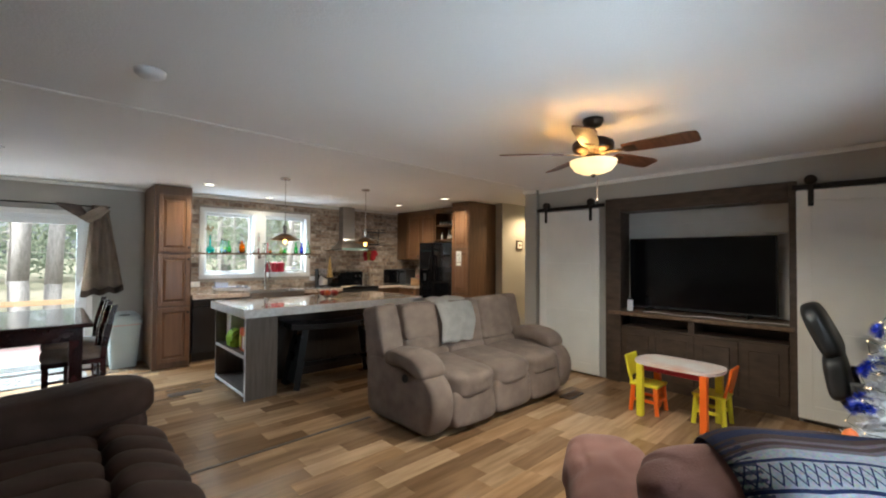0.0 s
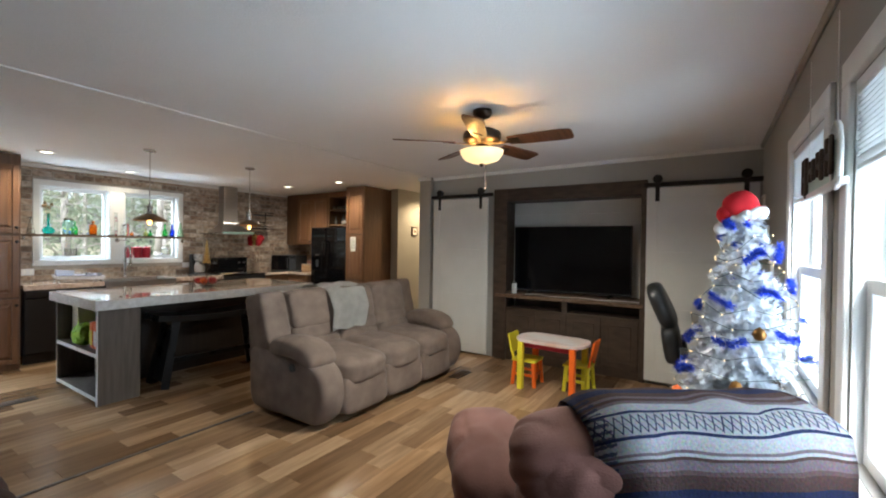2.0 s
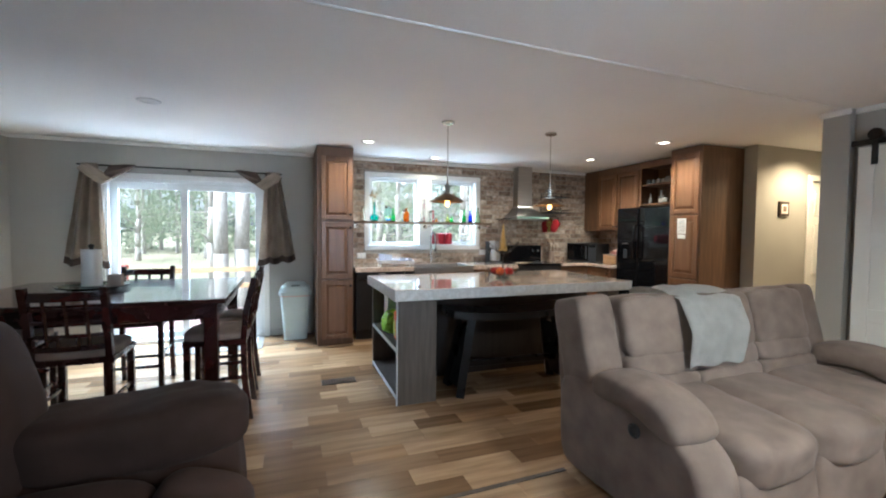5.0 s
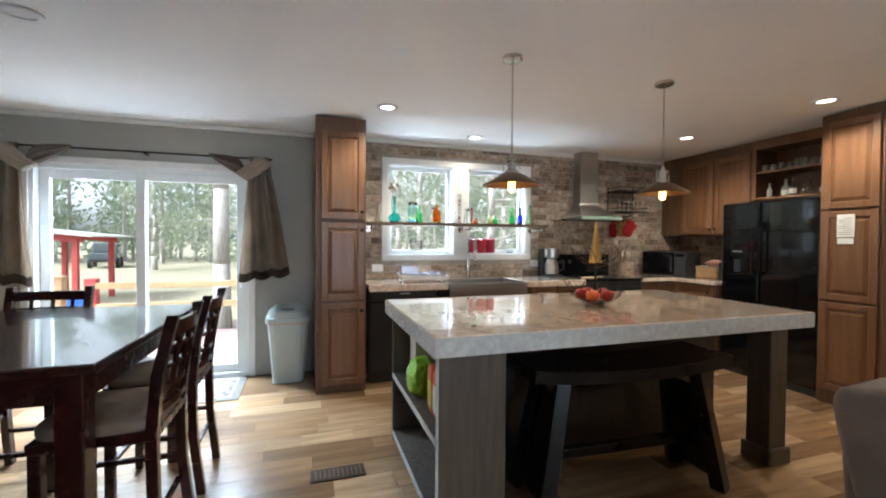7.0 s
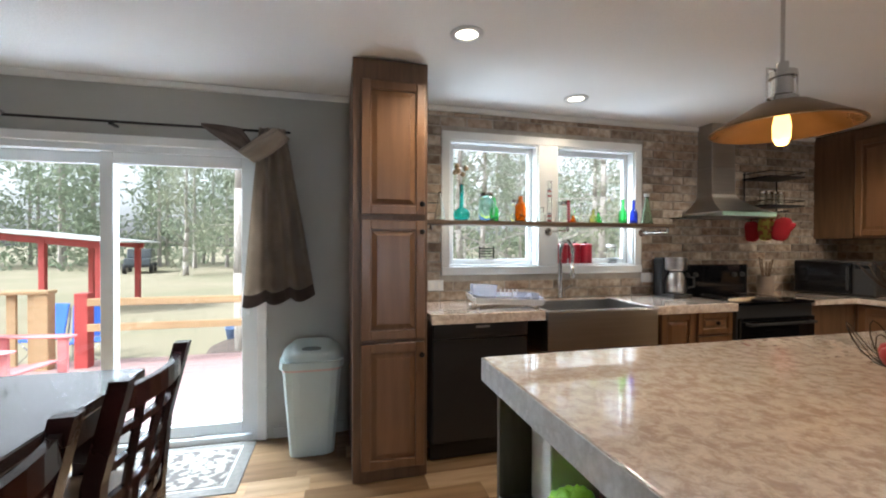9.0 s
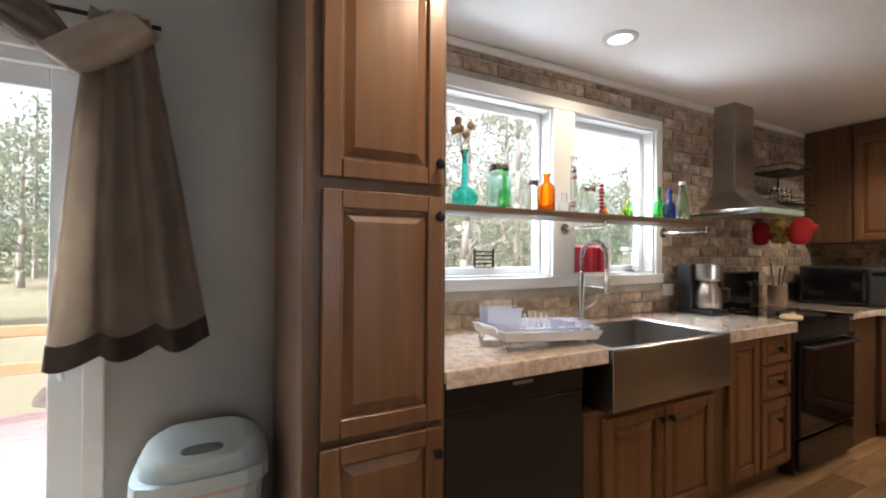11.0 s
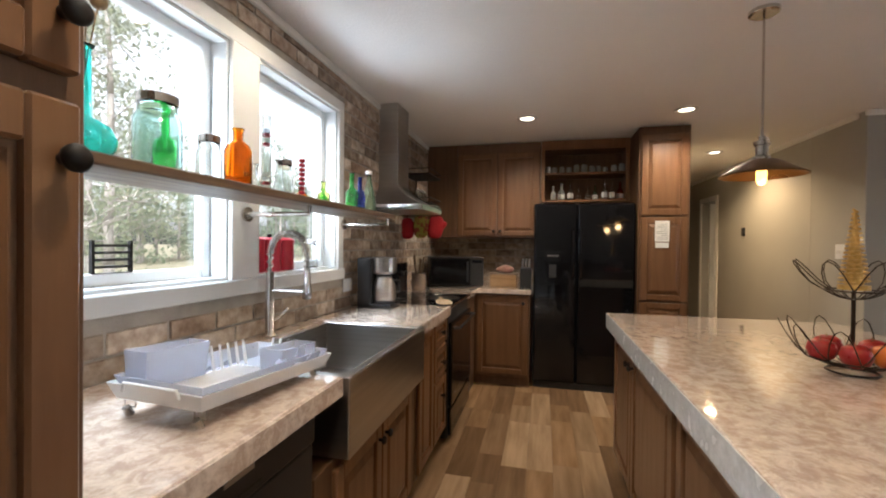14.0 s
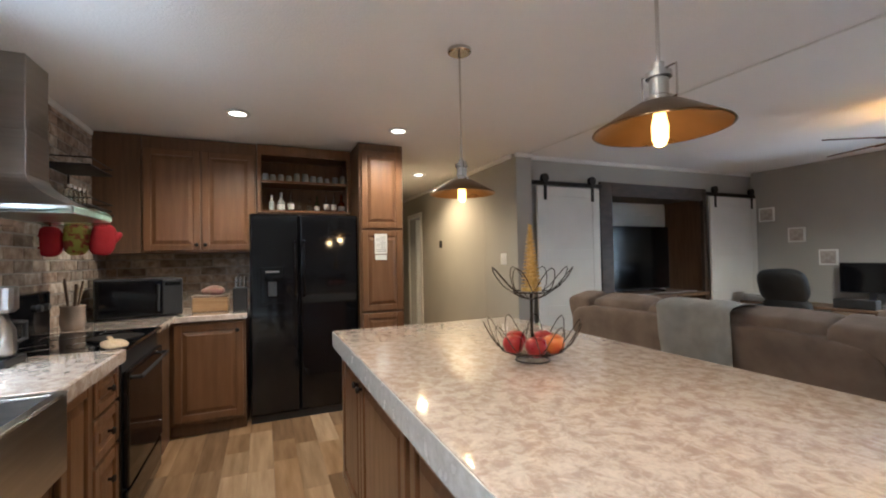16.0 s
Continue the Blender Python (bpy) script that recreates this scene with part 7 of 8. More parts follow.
dr = thing("dish_rack", "white plastic dish rack with translucent lilac inserts on the worktop", "dish rack", pose(2.245, 7.45, 0.915, 0, 0, -5) @ Matrix.Scale(0.86, 4))
TILT = Matrix.Translation((0, 0, 0.038)) @ Matrix.Rotation(0.045, 4, "Y")


def tilted(bm):
    bmesh.ops.transform(bm, matrix=TILT, verts=bm.verts[:])
    return bm


part("tray", tilted(shell(-0.26, 0.26, -0.15, 0.15, 0.0, 0.045, 0.006, 0.018)), M["white_plastic"], dr)
ins = part("drain_insert", tilted(shell(-0.245, 0.245, -0.135, 0.135, 0.008, 0.062, 0.004, 0.022)), M["lilac_plastic"], dr, "translucent lilac drain insert")
for i in range(11):
    part("rib", tilted(box(B(), -0.2, 0.1, -0.1 + i * 0.018, -0.094 + i * 0.018, 0.012, 0.019, 0.002, 1)), M["white_plastic"], ins)
part("cutlery_box", tilted(shell(-0.24, -0.05, 0.07, 0.145, 0.02, 0.125, 0.004, 0.006)), M["lilac_plastic"], dr, "translucent lilac cutlery box")
part("cup_box", tilted(shell(0.06, 0.23, -0.125, -0.04, 0.018, 0.09, 0.004, 0.004)), M["lilac_plastic"], dr, "translucent lilac cup box")
for i in range(5):
    part("peg", tilted(rod(B(), (0.0 + i * 0.034, 0.09, 0.012), (0.0 + i * 0.034, 0.108, 0.095), 0.0055, 0.004, 8)), M["white_plastic"], dr)
for i in range(4):
    part("peg", tilted(rod(B(), (0.243, -0.03 + i * 0.034, 0.03), (0.25, -0.03 + i * 0.034, 0.085), 0.0055, 0.004, 8)), M["white_plastic"], dr)
for x, h in ((-0.24, 0.05), (0.23, 0.03)):
    for y in (-0.125, 0.125):
        part("foot", tube(rod(B(), (x, y, 0.0), (x - 0.012, y, 0.025), 0.011, 0.01), [Vector((x, y - 0.02, h + 0.05)), Vector((x, y - 0.02, 0.022)), Vector((x, y + 0.02, 0.022)), Vector((x, y + 0.02, h + 0.05))], 0.0025, 6), M["nickel"], dr)
part("handle_grip", tilted(tube(B(), [Vector((-0.282, -0.1, 0.03)), Vector((-0.284, -0.09, 0.052)), Vector((-0.284, 0.09, 0.052)), Vector((-0.282, 0.1, 0.03))], 0.005, 8)), M["white_plastic"], dr)

cm = thing("coffee_maker", "black and steel drip coffee maker on the worktop", "coffee maker", pose(3.82, 7.66, 0.915))
part("body", box(box(B(), -0.09, 0.09, 0.03, 0.13, 0, 0.32, 0.012), -0.09, 0.09, -0.1, 0.13, 0, 0.03, 0.008), M["black_matt"], cm)
part("filter_head", lathe(B(), [(0, 0.215), (0.07, 0.215), (0.082, 0.23), (0.082, 0.32), (0, 0.325)], 24, (0, -0.02, 0)), M["steel"], cm, smooth=False)
part("carafe", lathe(B(), [(0, 0.032), (0.07, 0.032), (0.078, 0.06), (0.075, 0.14), (0.055, 0.185), (0.05, 0.205), (0, 0.206)], 24, (0, -0.02, 0)), M["steel"], cm, "steel carafe", True)
part("carafe_handle", tube(B(), [Vector((0.06, -0.05, 0.17)), Vector((0.12, -0.08, 0.16)), Vector((0.12, -0.08, 0.09)), Vector((0.07, -0.05, 0.07))], 0.01), M["black_matt"], cm)

mw = thing("microwave", "black countertop microwave in the kitchen corner", "microwave", pose(5.42, 7.5, 0.915, 0, 0, -72))
part("body", box(B(), -0.27, 0.26, -0.18, 0.18, 0.01, 0.29, 0.01), M["black_matt"], mw)
d = part("door", box(B(), -0.255, 0.12, -0.2, -0.181, 0.02, 0.28, 0.006), M["black"], mw)
part("handle", box(B(), 0.09, 0.105, -0.225, -0.2, 0.05, 0.25, 0.004, 1), M["black_matt"], d)
cp = part("control_panel", box(B(), 0.125, 0.255, -0.195, -0.181, 0.02, 0.28, 0.004, 1), M["black_matt"], mw)
part("display", box(B(), 0.14, 0.24, -0.1975, -0.1945, 0.235, 0.262), M["screen"], cp)
for i in range(4):
    for j in range(3):
        part("button", box(B(), 0.146 + j * 0.034, 0.164 + j * 0.034, -0.197, -0.1945, 0.055 + i * 0.043, 0.073 + i * 0.043), M["black_matt"], cp)

bb = thing("bread_box", "tan wooden bread box beside the refrigerator", "box", pose(5.5, 7.02, 0.915, 0, 0, -90))
part("crate", box(B(), -0.13, 0.13, -0.09, 0.09, 0, 0.12, 0.01), mat("tan_wood", (0.42, 0.26, 0.13), (0.32, 0.19, 0.09), 3, 0.5, stretch=(2, 14, 14)), bb)
part("lid", box(B(), -0.135, 0.135, -0.095, 0.095, 0.121, 0.134, 0.004), M["cushion"], bb)
part("bag", puff(B(), (0, 0, 0.035), (0.2, 0.12, 0.07), None, 2.8, 12, 0.05, 2), mat("pink_bread_bag", (0.42, 0.28, 0.2), (0.36, 0.16, 0.15), 18, 0.35, bump=0.3, bscale=40), thing("bread_bag", "crumpled pinkish bread bag on the bread box", "bag", pose(5.5, 7.02, 1.047, 0, 0, -88)), smooth=True)
kb = thing("knife_block", "black knife block with steel handles by the refrigerator", "knife block", pose(5.47, 6.80, 0.915, 0, 0, -90))
part("block", box(B(), -0.055, 0.055, -0.08, 0.08, 0, 0.19, 0.008), M["black_matt"], kb)
for i in range(3):
    for j in range(2):
        part("knife_handle", box(B(), -0.04 + i * 0.032, -0.022 + i * 0.032, -0.05 + j * 0.06, -0.028 + j * 0.06, 0.187, 0.26 + 0.02 * j, 0.004, 1), M["nickel"], kb)

# mug rack, mitts
mr = thing("wall_rack", "black wire spice shelf on the brick wall", "rack", pose(4.93, NY - 0.02, 0))
for z in (1.68, 1.93):
    q = part("shelf", box(B(), -0.2, 0.2, -0.26, -0.005, z, z + 0.012, 0.003, 1), M["iron"], mr)
    part("rail", tube(B(), [Vector((-0.2, -0.01, z + 0.05)), Vector((-0.2, -0.26, z + 0.05)), Vector((0.2, -0.26, z + 0.05)), Vector((0.2, -0.01, z + 0.05))], 0.004, 6), M["iron"], mr)
for x in (-0.19, 0.19):
    part("side_rod", rod(B(), (x, -0.02, 1.66), (x, -0.02, 2.0), 0.006), M["iron"], mr)
for i, x in enumerate((-0.1, -0.03, 0.04, 0.11)):
    bottle(4.93 + x, NY - 0.14, 0.11, 0.028, "clear", "small clear spice jar on a wall rack", shape="jar", cat="jar", cap="nickel", z=1.692)


def oven_mitt(m, label, material):
    o = thing("oven_mitt", label, "oven mitt", m, "hanging kitchen cloths")
    part("palm", puff(B(), (0, 0, -0.09), (0.14, 0.05, 0.22), None, 3, 8, 0.008), M[material], o, smooth=True)
    part("thumb", puff(B(), (0.065, 0, -0.07), (0.05, 0.035, 0.1), Matrix.Rotation(0.5, 4, "Y"), 2.6, 7), M[material], o, smooth=True)
    part("hook", tube(B(), [Vector((0, 0.0, 0.0)), Vector((0, 0.005, 0.03)), Vector((0, 0.012, 0.055))], 0.004, 6), M["iron"], o)


oven_mitt(pose(4.80, 7.81, 1.54, 6, 0, -70) @ Matrix.Scale(0.85, 4), "deep red quilted oven mitt hanging beside the hood", "red_cloth")
oven_mitt(pose(4.84, 7.55, 1.56, -14, 8, -75) @ Matrix.Scale(0.95, 4), "deep red quilted oven mitt hanging beside the hood", "red_cloth")
oven_mitt(pose(4.82, 7.69, 1.57, 0, 0, -80) @ Matrix.Scale(0.95, 4), "yellow-green patterned pot holder hanging beside the hood", "potholder")
mrod = thing("hook_rail", "black iron hook rail beside the range hood", "rail")
part("bar", tube(B(), [Vector((4.82, NY - 0.02, 1.615)), Vector((4.82, 7.5, 1.63))], 0.006, 8), M["iron"], mrod)
vz = thing("utensil_crock", "tan glazed utensil crock on the worktop", "crock", pose(4.86, 7.72, 0.915))
part("crock", lathe(B(), [(0, 0), (0.055, 0), (0.065, 0.05), (0.06, 0.14), (0.066, 0.15), (0.058, 0.15), (0, 0.14)], 22), M["cushion"], vz, smooth=True)
for i in range(5):
    part("utensil", rod(B(), (0.02 * math.cos(i * 1.3), 0.02 * math.sin(i * 1.3), 0.1), (0.05 * math.cos(i * 1.3), 0.05 * math.sin(i * 1.3), 0.28 + 0.02 * (i % 3)), 0.006), M["shelf_wood"], vz)

# glassware above the refrigerator
rr = random.Random(5)
for row, zz in ((0, 1.787), (1, 2.057)):
    y = OY0 + 0.06
    while y < OY1 - 0.06:
        if row == 0:
            h, r = rr.uniform(0.13, 0.21), rr.uniform(0.022, 0.034)
            bottle(UX + 0.1 + rr.uniform(-0.04, 0.08), y, h, r, rr.choice(["frost", "clear", "frost", "pale_green", "amber"]), "clear glass bottle on the shelf above the refrigerator", 0.4, 0.4, cap=rr.choice([None, "nickel", None]), z=zz)
            y += r * 2 + rr.uniform(0.012, 0.03)
        else:
            h, r = rr.uniform(0.06, 0.1), rr.uniform(0.024, 0.032)
            bottle(UX + 0.1 + rr.uniform(-0.03, 0.06), y, h, r, "frost", "clear drinking glass on the shelf above the refrigerator", shape="jar", cat="glass", z=zz)
            y += r * 2 + rr.uniform(0.006, 0.018)

# fruit stand
FS = (2.885, 5.665)
fs = thing("fruit_stand", "two-tier dark wire fruit stand on the island", "fruit stand", pose(*FS, 0.922, 0, 0, 15))


def wire_basket(name, z, r0, r1, h, petals):
    """A ring of wire petals over a ribbed bowl, each wire a piece of its own."""
    ring = part(name, tube(B(), [Vector((r0 * math.cos(2 * math.pi * i / 24), r0 * math.sin(2 * math.pi * i / 24), z)) for i in range(25)], 0.003, 5), M["bronze"], fs)
    for i in range(petals):
        a0, a1 = 2 * math.pi * i / petals, 2 * math.pi * (i + 1) / petals
        pts = []
        for k in range(9):
            t = k / 8
            a = a0 + (a1 - a0) * t
            lift = math.sin(math.pi * t)
            rad = r0 + (r1 - r0) * lift
            pts.append(Vector((rad * math.cos(a), rad * math.sin(a), z + h * (lift ** 1.5))))
        part("petal_wire", tube(B(), pts, 0.0019, 5), M["bronze"], ring)
    for i in range(petals * 2):
        a = math.pi * i / petals
        pts = [Vector((r0 * t * math.cos(a), r0 * t * math.sin(a), z - 0.03 * (1 - t * t))) for t in (0.1, 0.5, 0.8, 1.0)]
        part("rib_wire", tube(B(), pts, 0.0016, 5), M["bronze"], ring)


wire_basket("lower_basket", 0.045, 0.12, 0.19, 0.11, 10)
wire_basket("upper_basket", 0.265, 0.075, 0.16, 0.095, 8)
part("stem", rod(B(), (0, 0, 0.01), (0, 0, 0.26), 0.006), M["bronze"], fs)
part("foot_ring", tube(B(), [Vector((0.065 * math.cos(2 * math.pi * i / 20), 0.065 * math.sin(2 * math.pi * i / 20), 0.004)) for i in range(21)], 0.003, 6), M["bronze"], fs)


def apple(x, y, z, r, material, label):
    a = thing("apple", label, "apple", pose(x, y, z), "fruit in the basket")
    part("flesh", lathe(B(), [(0, -0.82 * r), (0.35 * r, -0.9 * r), (0.8 * r, -0.55 * r), (r, 0.05 * r), (0.85 * r, 0.6 * r), (0.45 * r, 0.82 * r), (0.1 * r, 0.68 * r), (0, 0.64 * r)], 20), M[material], a, smooth=True)
    part("stalk", rod(B(), (0, 0, 0.6 * r), (0.004, 0.003, 1.05 * r), 0.0018, seg=5), M["dried"], a)


for ang, mt, lb in ((0.3, "apple", "red apple in the wire basket"), (1.5, "apple", "red apple in the wire basket"), (2.7, "apple", "red apple in the wire basket"), (3.9, "orange_fruit", "orange-yellow apple in the wire basket"), (5.1, "apple", "red apple in the wire basket")):
    apple(FS[0] + 0.082 * math.cos(ang), FS[1] + 0.082 * math.sin(ang), 0.922 + 0.068, 0.041, mt, lb)
gt = thing("glitter_tree", "gold glitter wire cone tree in the upper basket", "ornament", pose(*FS, 1.19))
bm = B()
coil = []
for i in range(260):
    t = i / 260
    r = 0.034 * (1 - t) + 0.004
    coil.append(Vector((r * math.cos(i * 0.42), r * math.sin(i * 0.42), 0.02 + 0.24 * t)))
tube(bm, coil, 0.0035, 4)
part("coil", bm, M["gold"], gt)
part("core", rod(B(), (0, 0, 0.0), (0, 0, 0.25), 0.026, 0.003, 14), M["gold"], gt)
part("base", lathe(B(), [(0, 0), (0.04, 0), (0.04, 0.015), (0, 0.018)], 20), M["gold"], gt)
part("flake", puff(B(), (0, 0, 0.006), (0.05, 0.026, 0.01), None, 1.3, 7, 0.012), M["shelf_wood"], thing("leaf_scrap", "small dry brown leaf on the island worktop", "leaf", pose(1.9, 5.26, 0.9225, 0, 0, 20)))

# island shelf contents
gb = thing("grocery_bag", "crinkled glossy lime green snack bag on the island shelf", "bag", pose(1.815, 5.83, 0.446) @ Matrix.Scale(0.88, 4))
bm = puff(B(), (0, 0, 0.11), (0.19, 0.27, 0.23), None, 3.4, 22, 0.05, 4)
for v in bm.verts:
    up = max(0.0, v.co.z - 0.13) / 0.1
    v.co.x *= 1 - 0.45 * up
    f = abs(noise.noise(v.co * 13)) * 0.036 + abs(noise.noise(v.co * 29 + Vector((5, 1, 2)))) * 0.016
    v.co += (v.co - Vector((0, 0, 0.11))).normalized() * (f - 0.014)
    v.co.z = max(v.co.z, 0.001)
part("bag", bm, M["green_bag"], gb)
for k, (y, z, c) in enumerate(((0.04, 0.13, "bin"), (0.0, 0.085, "orange"), (-0.045, 0.12, "yellow"), (-0.08, 0.13, "red"))):
    part("print", puff(B(), (-0.082, y, z), (0.04, 0.05, 0.045), None, 2.4, 6, 0.02, k), M[c], gb, "coloured printed patch", True)
part("box", box(B(), -0.09, 0.09, -0.07, 0.07, 0, 0.33, 0.004, 1), M["paper"], thing("carton", "white carton on the island shelf", "carton", pose(1.9, 6.08, 0.446)))
PACKS = ((5.44, "orange", "yellow", "orange and yellow food packet on the island shelf"), (5.35, "orange", "paper", "orange and white food packet on the island shelf"), (5.265, "paper", "teal_print", "white packet with green print on the island shelf"))
M["teal_print"] = mat("green_print", (0.01, 0.26, 0.14), None, 6, 0.4)
for y, c, c2, lb in PACKS:
    q = thing("packet", lb, "packet", pose(1.80, y + 0.05, 0.446))
    part("pack", puff(B(), (0, 0, 0.12), (0.09, 0.075, 0.24), None, 9, 8, 0.008, y), M[c], q, smooth=True)
    part("label_patch", puff(B(), (-0.044, 0, 0.1 + (0.06 if c == "paper" else 0)), (0.008, 0.06, 0.14), None, 8, 5), M[c2], q, smooth=True)
    part("side_patch", puff(B(), (0, -0.037, 0.1), (0.07, 0.006, 0.14), None, 8, 5), M[c2], q, smooth=True)

# wall fittings
for x, z, m in ((1.86, 1.03, pose(1.86, NY - 0.019, 1.03)), (3.72, 1.06, pose(3.72, NY - 0.019, 1.06))):
    o = thing("wall_outlet", "white double outlet plate on the brick wall", "outlet", m, "wall outlets")
    part("plate", box(B(), -0.06, 0.06, -0.006, 0.0, -0.04, 0.04, 0.003, 1), M["white_plastic"], o)
    for xx in (-0.028, 0.028):
        part("socket", box(B(), xx - 0.014, xx + 0.014, -0.0085, -0.0055, -0.022, 0.022, 0.002, 1), M["trim"], o)
ls = thing("light_switch", "white triple light switch on the hallway corner wall", "switch", pose(5.39, HALL_S + 0.001, 1.3))
part("plate", box(B(), -0.06, 0.06, 0, 0.006, -0.06, 0.06, 0.003, 1), M["white_plastic"], ls)
for xx in (-0.035, 0.0, 0.035):
    part("rocker", box(B(), xx - 0.008, xx + 0.008, 0.005, 0.012, -0.018, 0.018, 0.002, 1), M["trim"], ls)
part("unit", box(B(), -0.03, 0.03, 0, 0.025, -0.05, 0.05, 0.006), M["black_matt"], thing("thermostat", "small dark thermostat on the hallway wall", "thermostat", pose(7.1, HALL_S + 0.001, 1.52)))
pf = thing("picture_frame", "small dark square framed picture in the hallway", "picture", pose(6.34, HALL_N, 1.67))
part("frame", box(B(), -0.085, 0.085, -0.022, -0.001, -0.085, 0.085, 0.005, 1), M["dark_wood"], pf)
part("mat_board", box(B(), -0.055, 0.055, -0.0245, -0.0215, -0.055, 0.055), M["paper"], pf)
part("print", box(B(), -0.03, 0.03, -0.0265, -0.0243, -0.03, 0.03), M["cushion"], pf)
# ---- outside ----
GZ = -0.9
single("ground", box(B(), -400, 400, -400, 400, GZ - 0.3, GZ), mat("dry_winter_lawn", (0.27, 0.235, 0.165), (0.19, 0.18, 0.11), 0.15, 0.95, bump=0.5, bscale=14, detail=9), "pale dry winter lawn reaching to the woods", "ground", "structure")
single("dirt_bed", puff(B(), (0.6, 14.6, GZ - 0.02), (4.2, 2.8, 0.4), None, 2.4, 14, 0.06), mat("dark_mulch", (0.07, 0.055, 0.045), (0.13, 0.10, 0.085), 6, 0.95, bump=0.9, bscale=30), "low bed of dark mulch beyond the deck", "mulch", "stuff", smooth=True)
DECK = mat("weathered_pink_decking", (0.33, 0.225, 0.215), (0.27, 0.18, 0.17), 3, 0.7, bump=0.2, bscale=25, stretch=(1, 8, 8), vary="object", ramp=[(1.0, 0.97, 0.96), (0.86, 0.84, 0.84), (0.95, 0.9, 0.9)])
deck = thing("deck", "weathered pinkish wooden deck outside the sliding door", "deck", kind="structure")
plank_me = mesh_of("deck_board", box(B(), -3.2, 3.4, -0.066, 0.066, -0.03, 0.0, 0.004, 1), DECK)
for i in range(21):
    o = new("deck_board", plank_me)
    o.parent = deck
    o.location = (-0.4, NY + 0.23 + i * 0.14, -0.13)
part("joist_skirt", box(B(), -3.6, 3.0, NY + 0.2, NY + 3.1, -0.85, -0.165), M["mortar"], deck)
RED = mat("barn_red_paint", (0.36, 0.045, 0.04), (0.28, 0.035, 0.03), 4, 0.6)
PINE = mat("raw_pine_timber", (0.36, 0.235, 0.125), (0.29, 0.185, 0.09), 2, 0.7, stretch=(1, 8, 8))
fence = thing("deck_railing", "pine and red-painted deck railing", "railing")
FYD = 10.65
for x, c in ((-4.0, PINE), (-2.15, PINE), (-1.76, RED), (1.0, PINE), (2.95, PINE)):
    part("post", box(B(), x - 0.07, x + 0.07, FYD - 0.07, FYD + 0.07, GZ, 0.75, 0.008, 1), c, fence)
for z in (0.3, 0.6):
    part("rail", box(B(), -1.69, 2.95, FYD - 0.095, FYD - 0.055, z, z + 0.09, 0.006, 1), PINE, fence)
part("top_rail", box(B(), -4.05, -2.07, FYD - 0.09, FYD + 0.09, 0.75, 0.79, 0.006, 1), PINE, fence)
for i in range(9):
    part("baluster", box(B(), -3.9 + i * 0.2, -3.81 + i * 0.2, FYD - 0.03, FYD + 0.01, -0.1, 0.75, 0.005, 1), PINE, fence)

pav = thing("pavilion", "red timber pavilion with a metal roof on the lawn", "pavilion", pose(-6.0, 20.0, GZ))
for x in (0.0, -1.45, -2.9):
    for y in (0.0, 2.6):
        part("post", box(B(), x - 0.08, x + 0.08, y - 0.08, y + 0.08, 0, 2.23 - 0.1 * x, 0.01, 1), RED, pav)
for y in (0.0, 2.6):
    part("beam", obox(B(), Matrix.Translation((-1.45, y, 2.33)) @ Matrix.Rotation(0.1, 4, "Y"), 3.3, 0.1, 0.2), RED, pav)
part("roof", obox(B(), Matrix.Translation((-1.35, 1.3, 2.48)) @ Matrix.Rotation(0.1, 4, "Y"), 3.9, 3.4, 0.05), mat("pale_roof_metal", (0.6, 0.6, 0.6), None, 3, 0.4, 0.5), pav)

BLUE = mat("blue_canvas", (0.04, 0.13, 0.5), (0.03, 0.1, 0.4), 5, 0.8)
for x, y, r in ((-3.3, 13.9, 20), (-4.2, 14.2, -15)):
    c = thing("camp_chair", "blue canvas folding camp chair on the lawn", "chair", pose(x, y, GZ, 0, 0, r), "blue camp chairs")
    part("seat", obox(B(), Matrix.Translation((0, 0, 0.45)), 0.52, 0.46, 0.03, 0.01), BLUE, c)
    part("backrest", obox(B(), Matrix.Translation((0, 0.25, 0.78)) @ Matrix.Rotation(-0.2, 4, "X"), 0.52, 0.03, 0.6, 0.01), BLUE, c)
    for sx in (-1, 1):
        part("leg", rod(rod(B(), (sx * 0.26, -0.22, 0), (-sx * 0.22, -0.22, 0.45), 0.012), (sx * 0.26, 0.22, 0), (sx * 0.26, 0.33, 1.0), 0.012), M["nickel"], c)
ad = thing("deck_chair", "faded red slatted deck chair on the deck", "chair", pose(-1.8, 9.4, -0.13, 0, 0, 80))
RS = mat("faded_red_plastic", (0.42, 0.12, 0.12), (0.5, 0.2, 0.19), 4, 0.6)
for i in range(5):
    part("back_slat", obox(B(), Matrix.Translation((-0.2 + 0.1 * i, 0.3, 0.62)) @ Matrix.Rotation(-0.35, 4, "X"), 0.085, 0.02, 0.75, 0.006), RS, ad)
    part("seat_slat", obox(B(), Matrix.Translation((0, -0.28 + 0.11 * i, 0.34 - 0.02 * i)), 0.5, 0.09, 0.02, 0.005), RS, ad)
for sx in (-1, 1):
    part("armrest", obox(B(), Matrix.Translation((sx * 0.32, -0.05, 0.56)), 0.12, 0.7, 0.022, 0.008), RS, ad)
    part("leg", obox(B(), Matrix.Translation((sx * 0.3, -0.32, 0.28)), 0.03, 0.09, 0.55, 0.004), RS, ad)
    part("leg", obox(B(), Matrix.Translation((sx * 0.3, 0.22, 0.27)), 0.03, 0.09, 0.55, 0.004), RS, ad)
tb = thing("planter_tub", "blue plastic tub with dry stems on the lawn", "tub", pose(-1.1, 15.4, GZ))
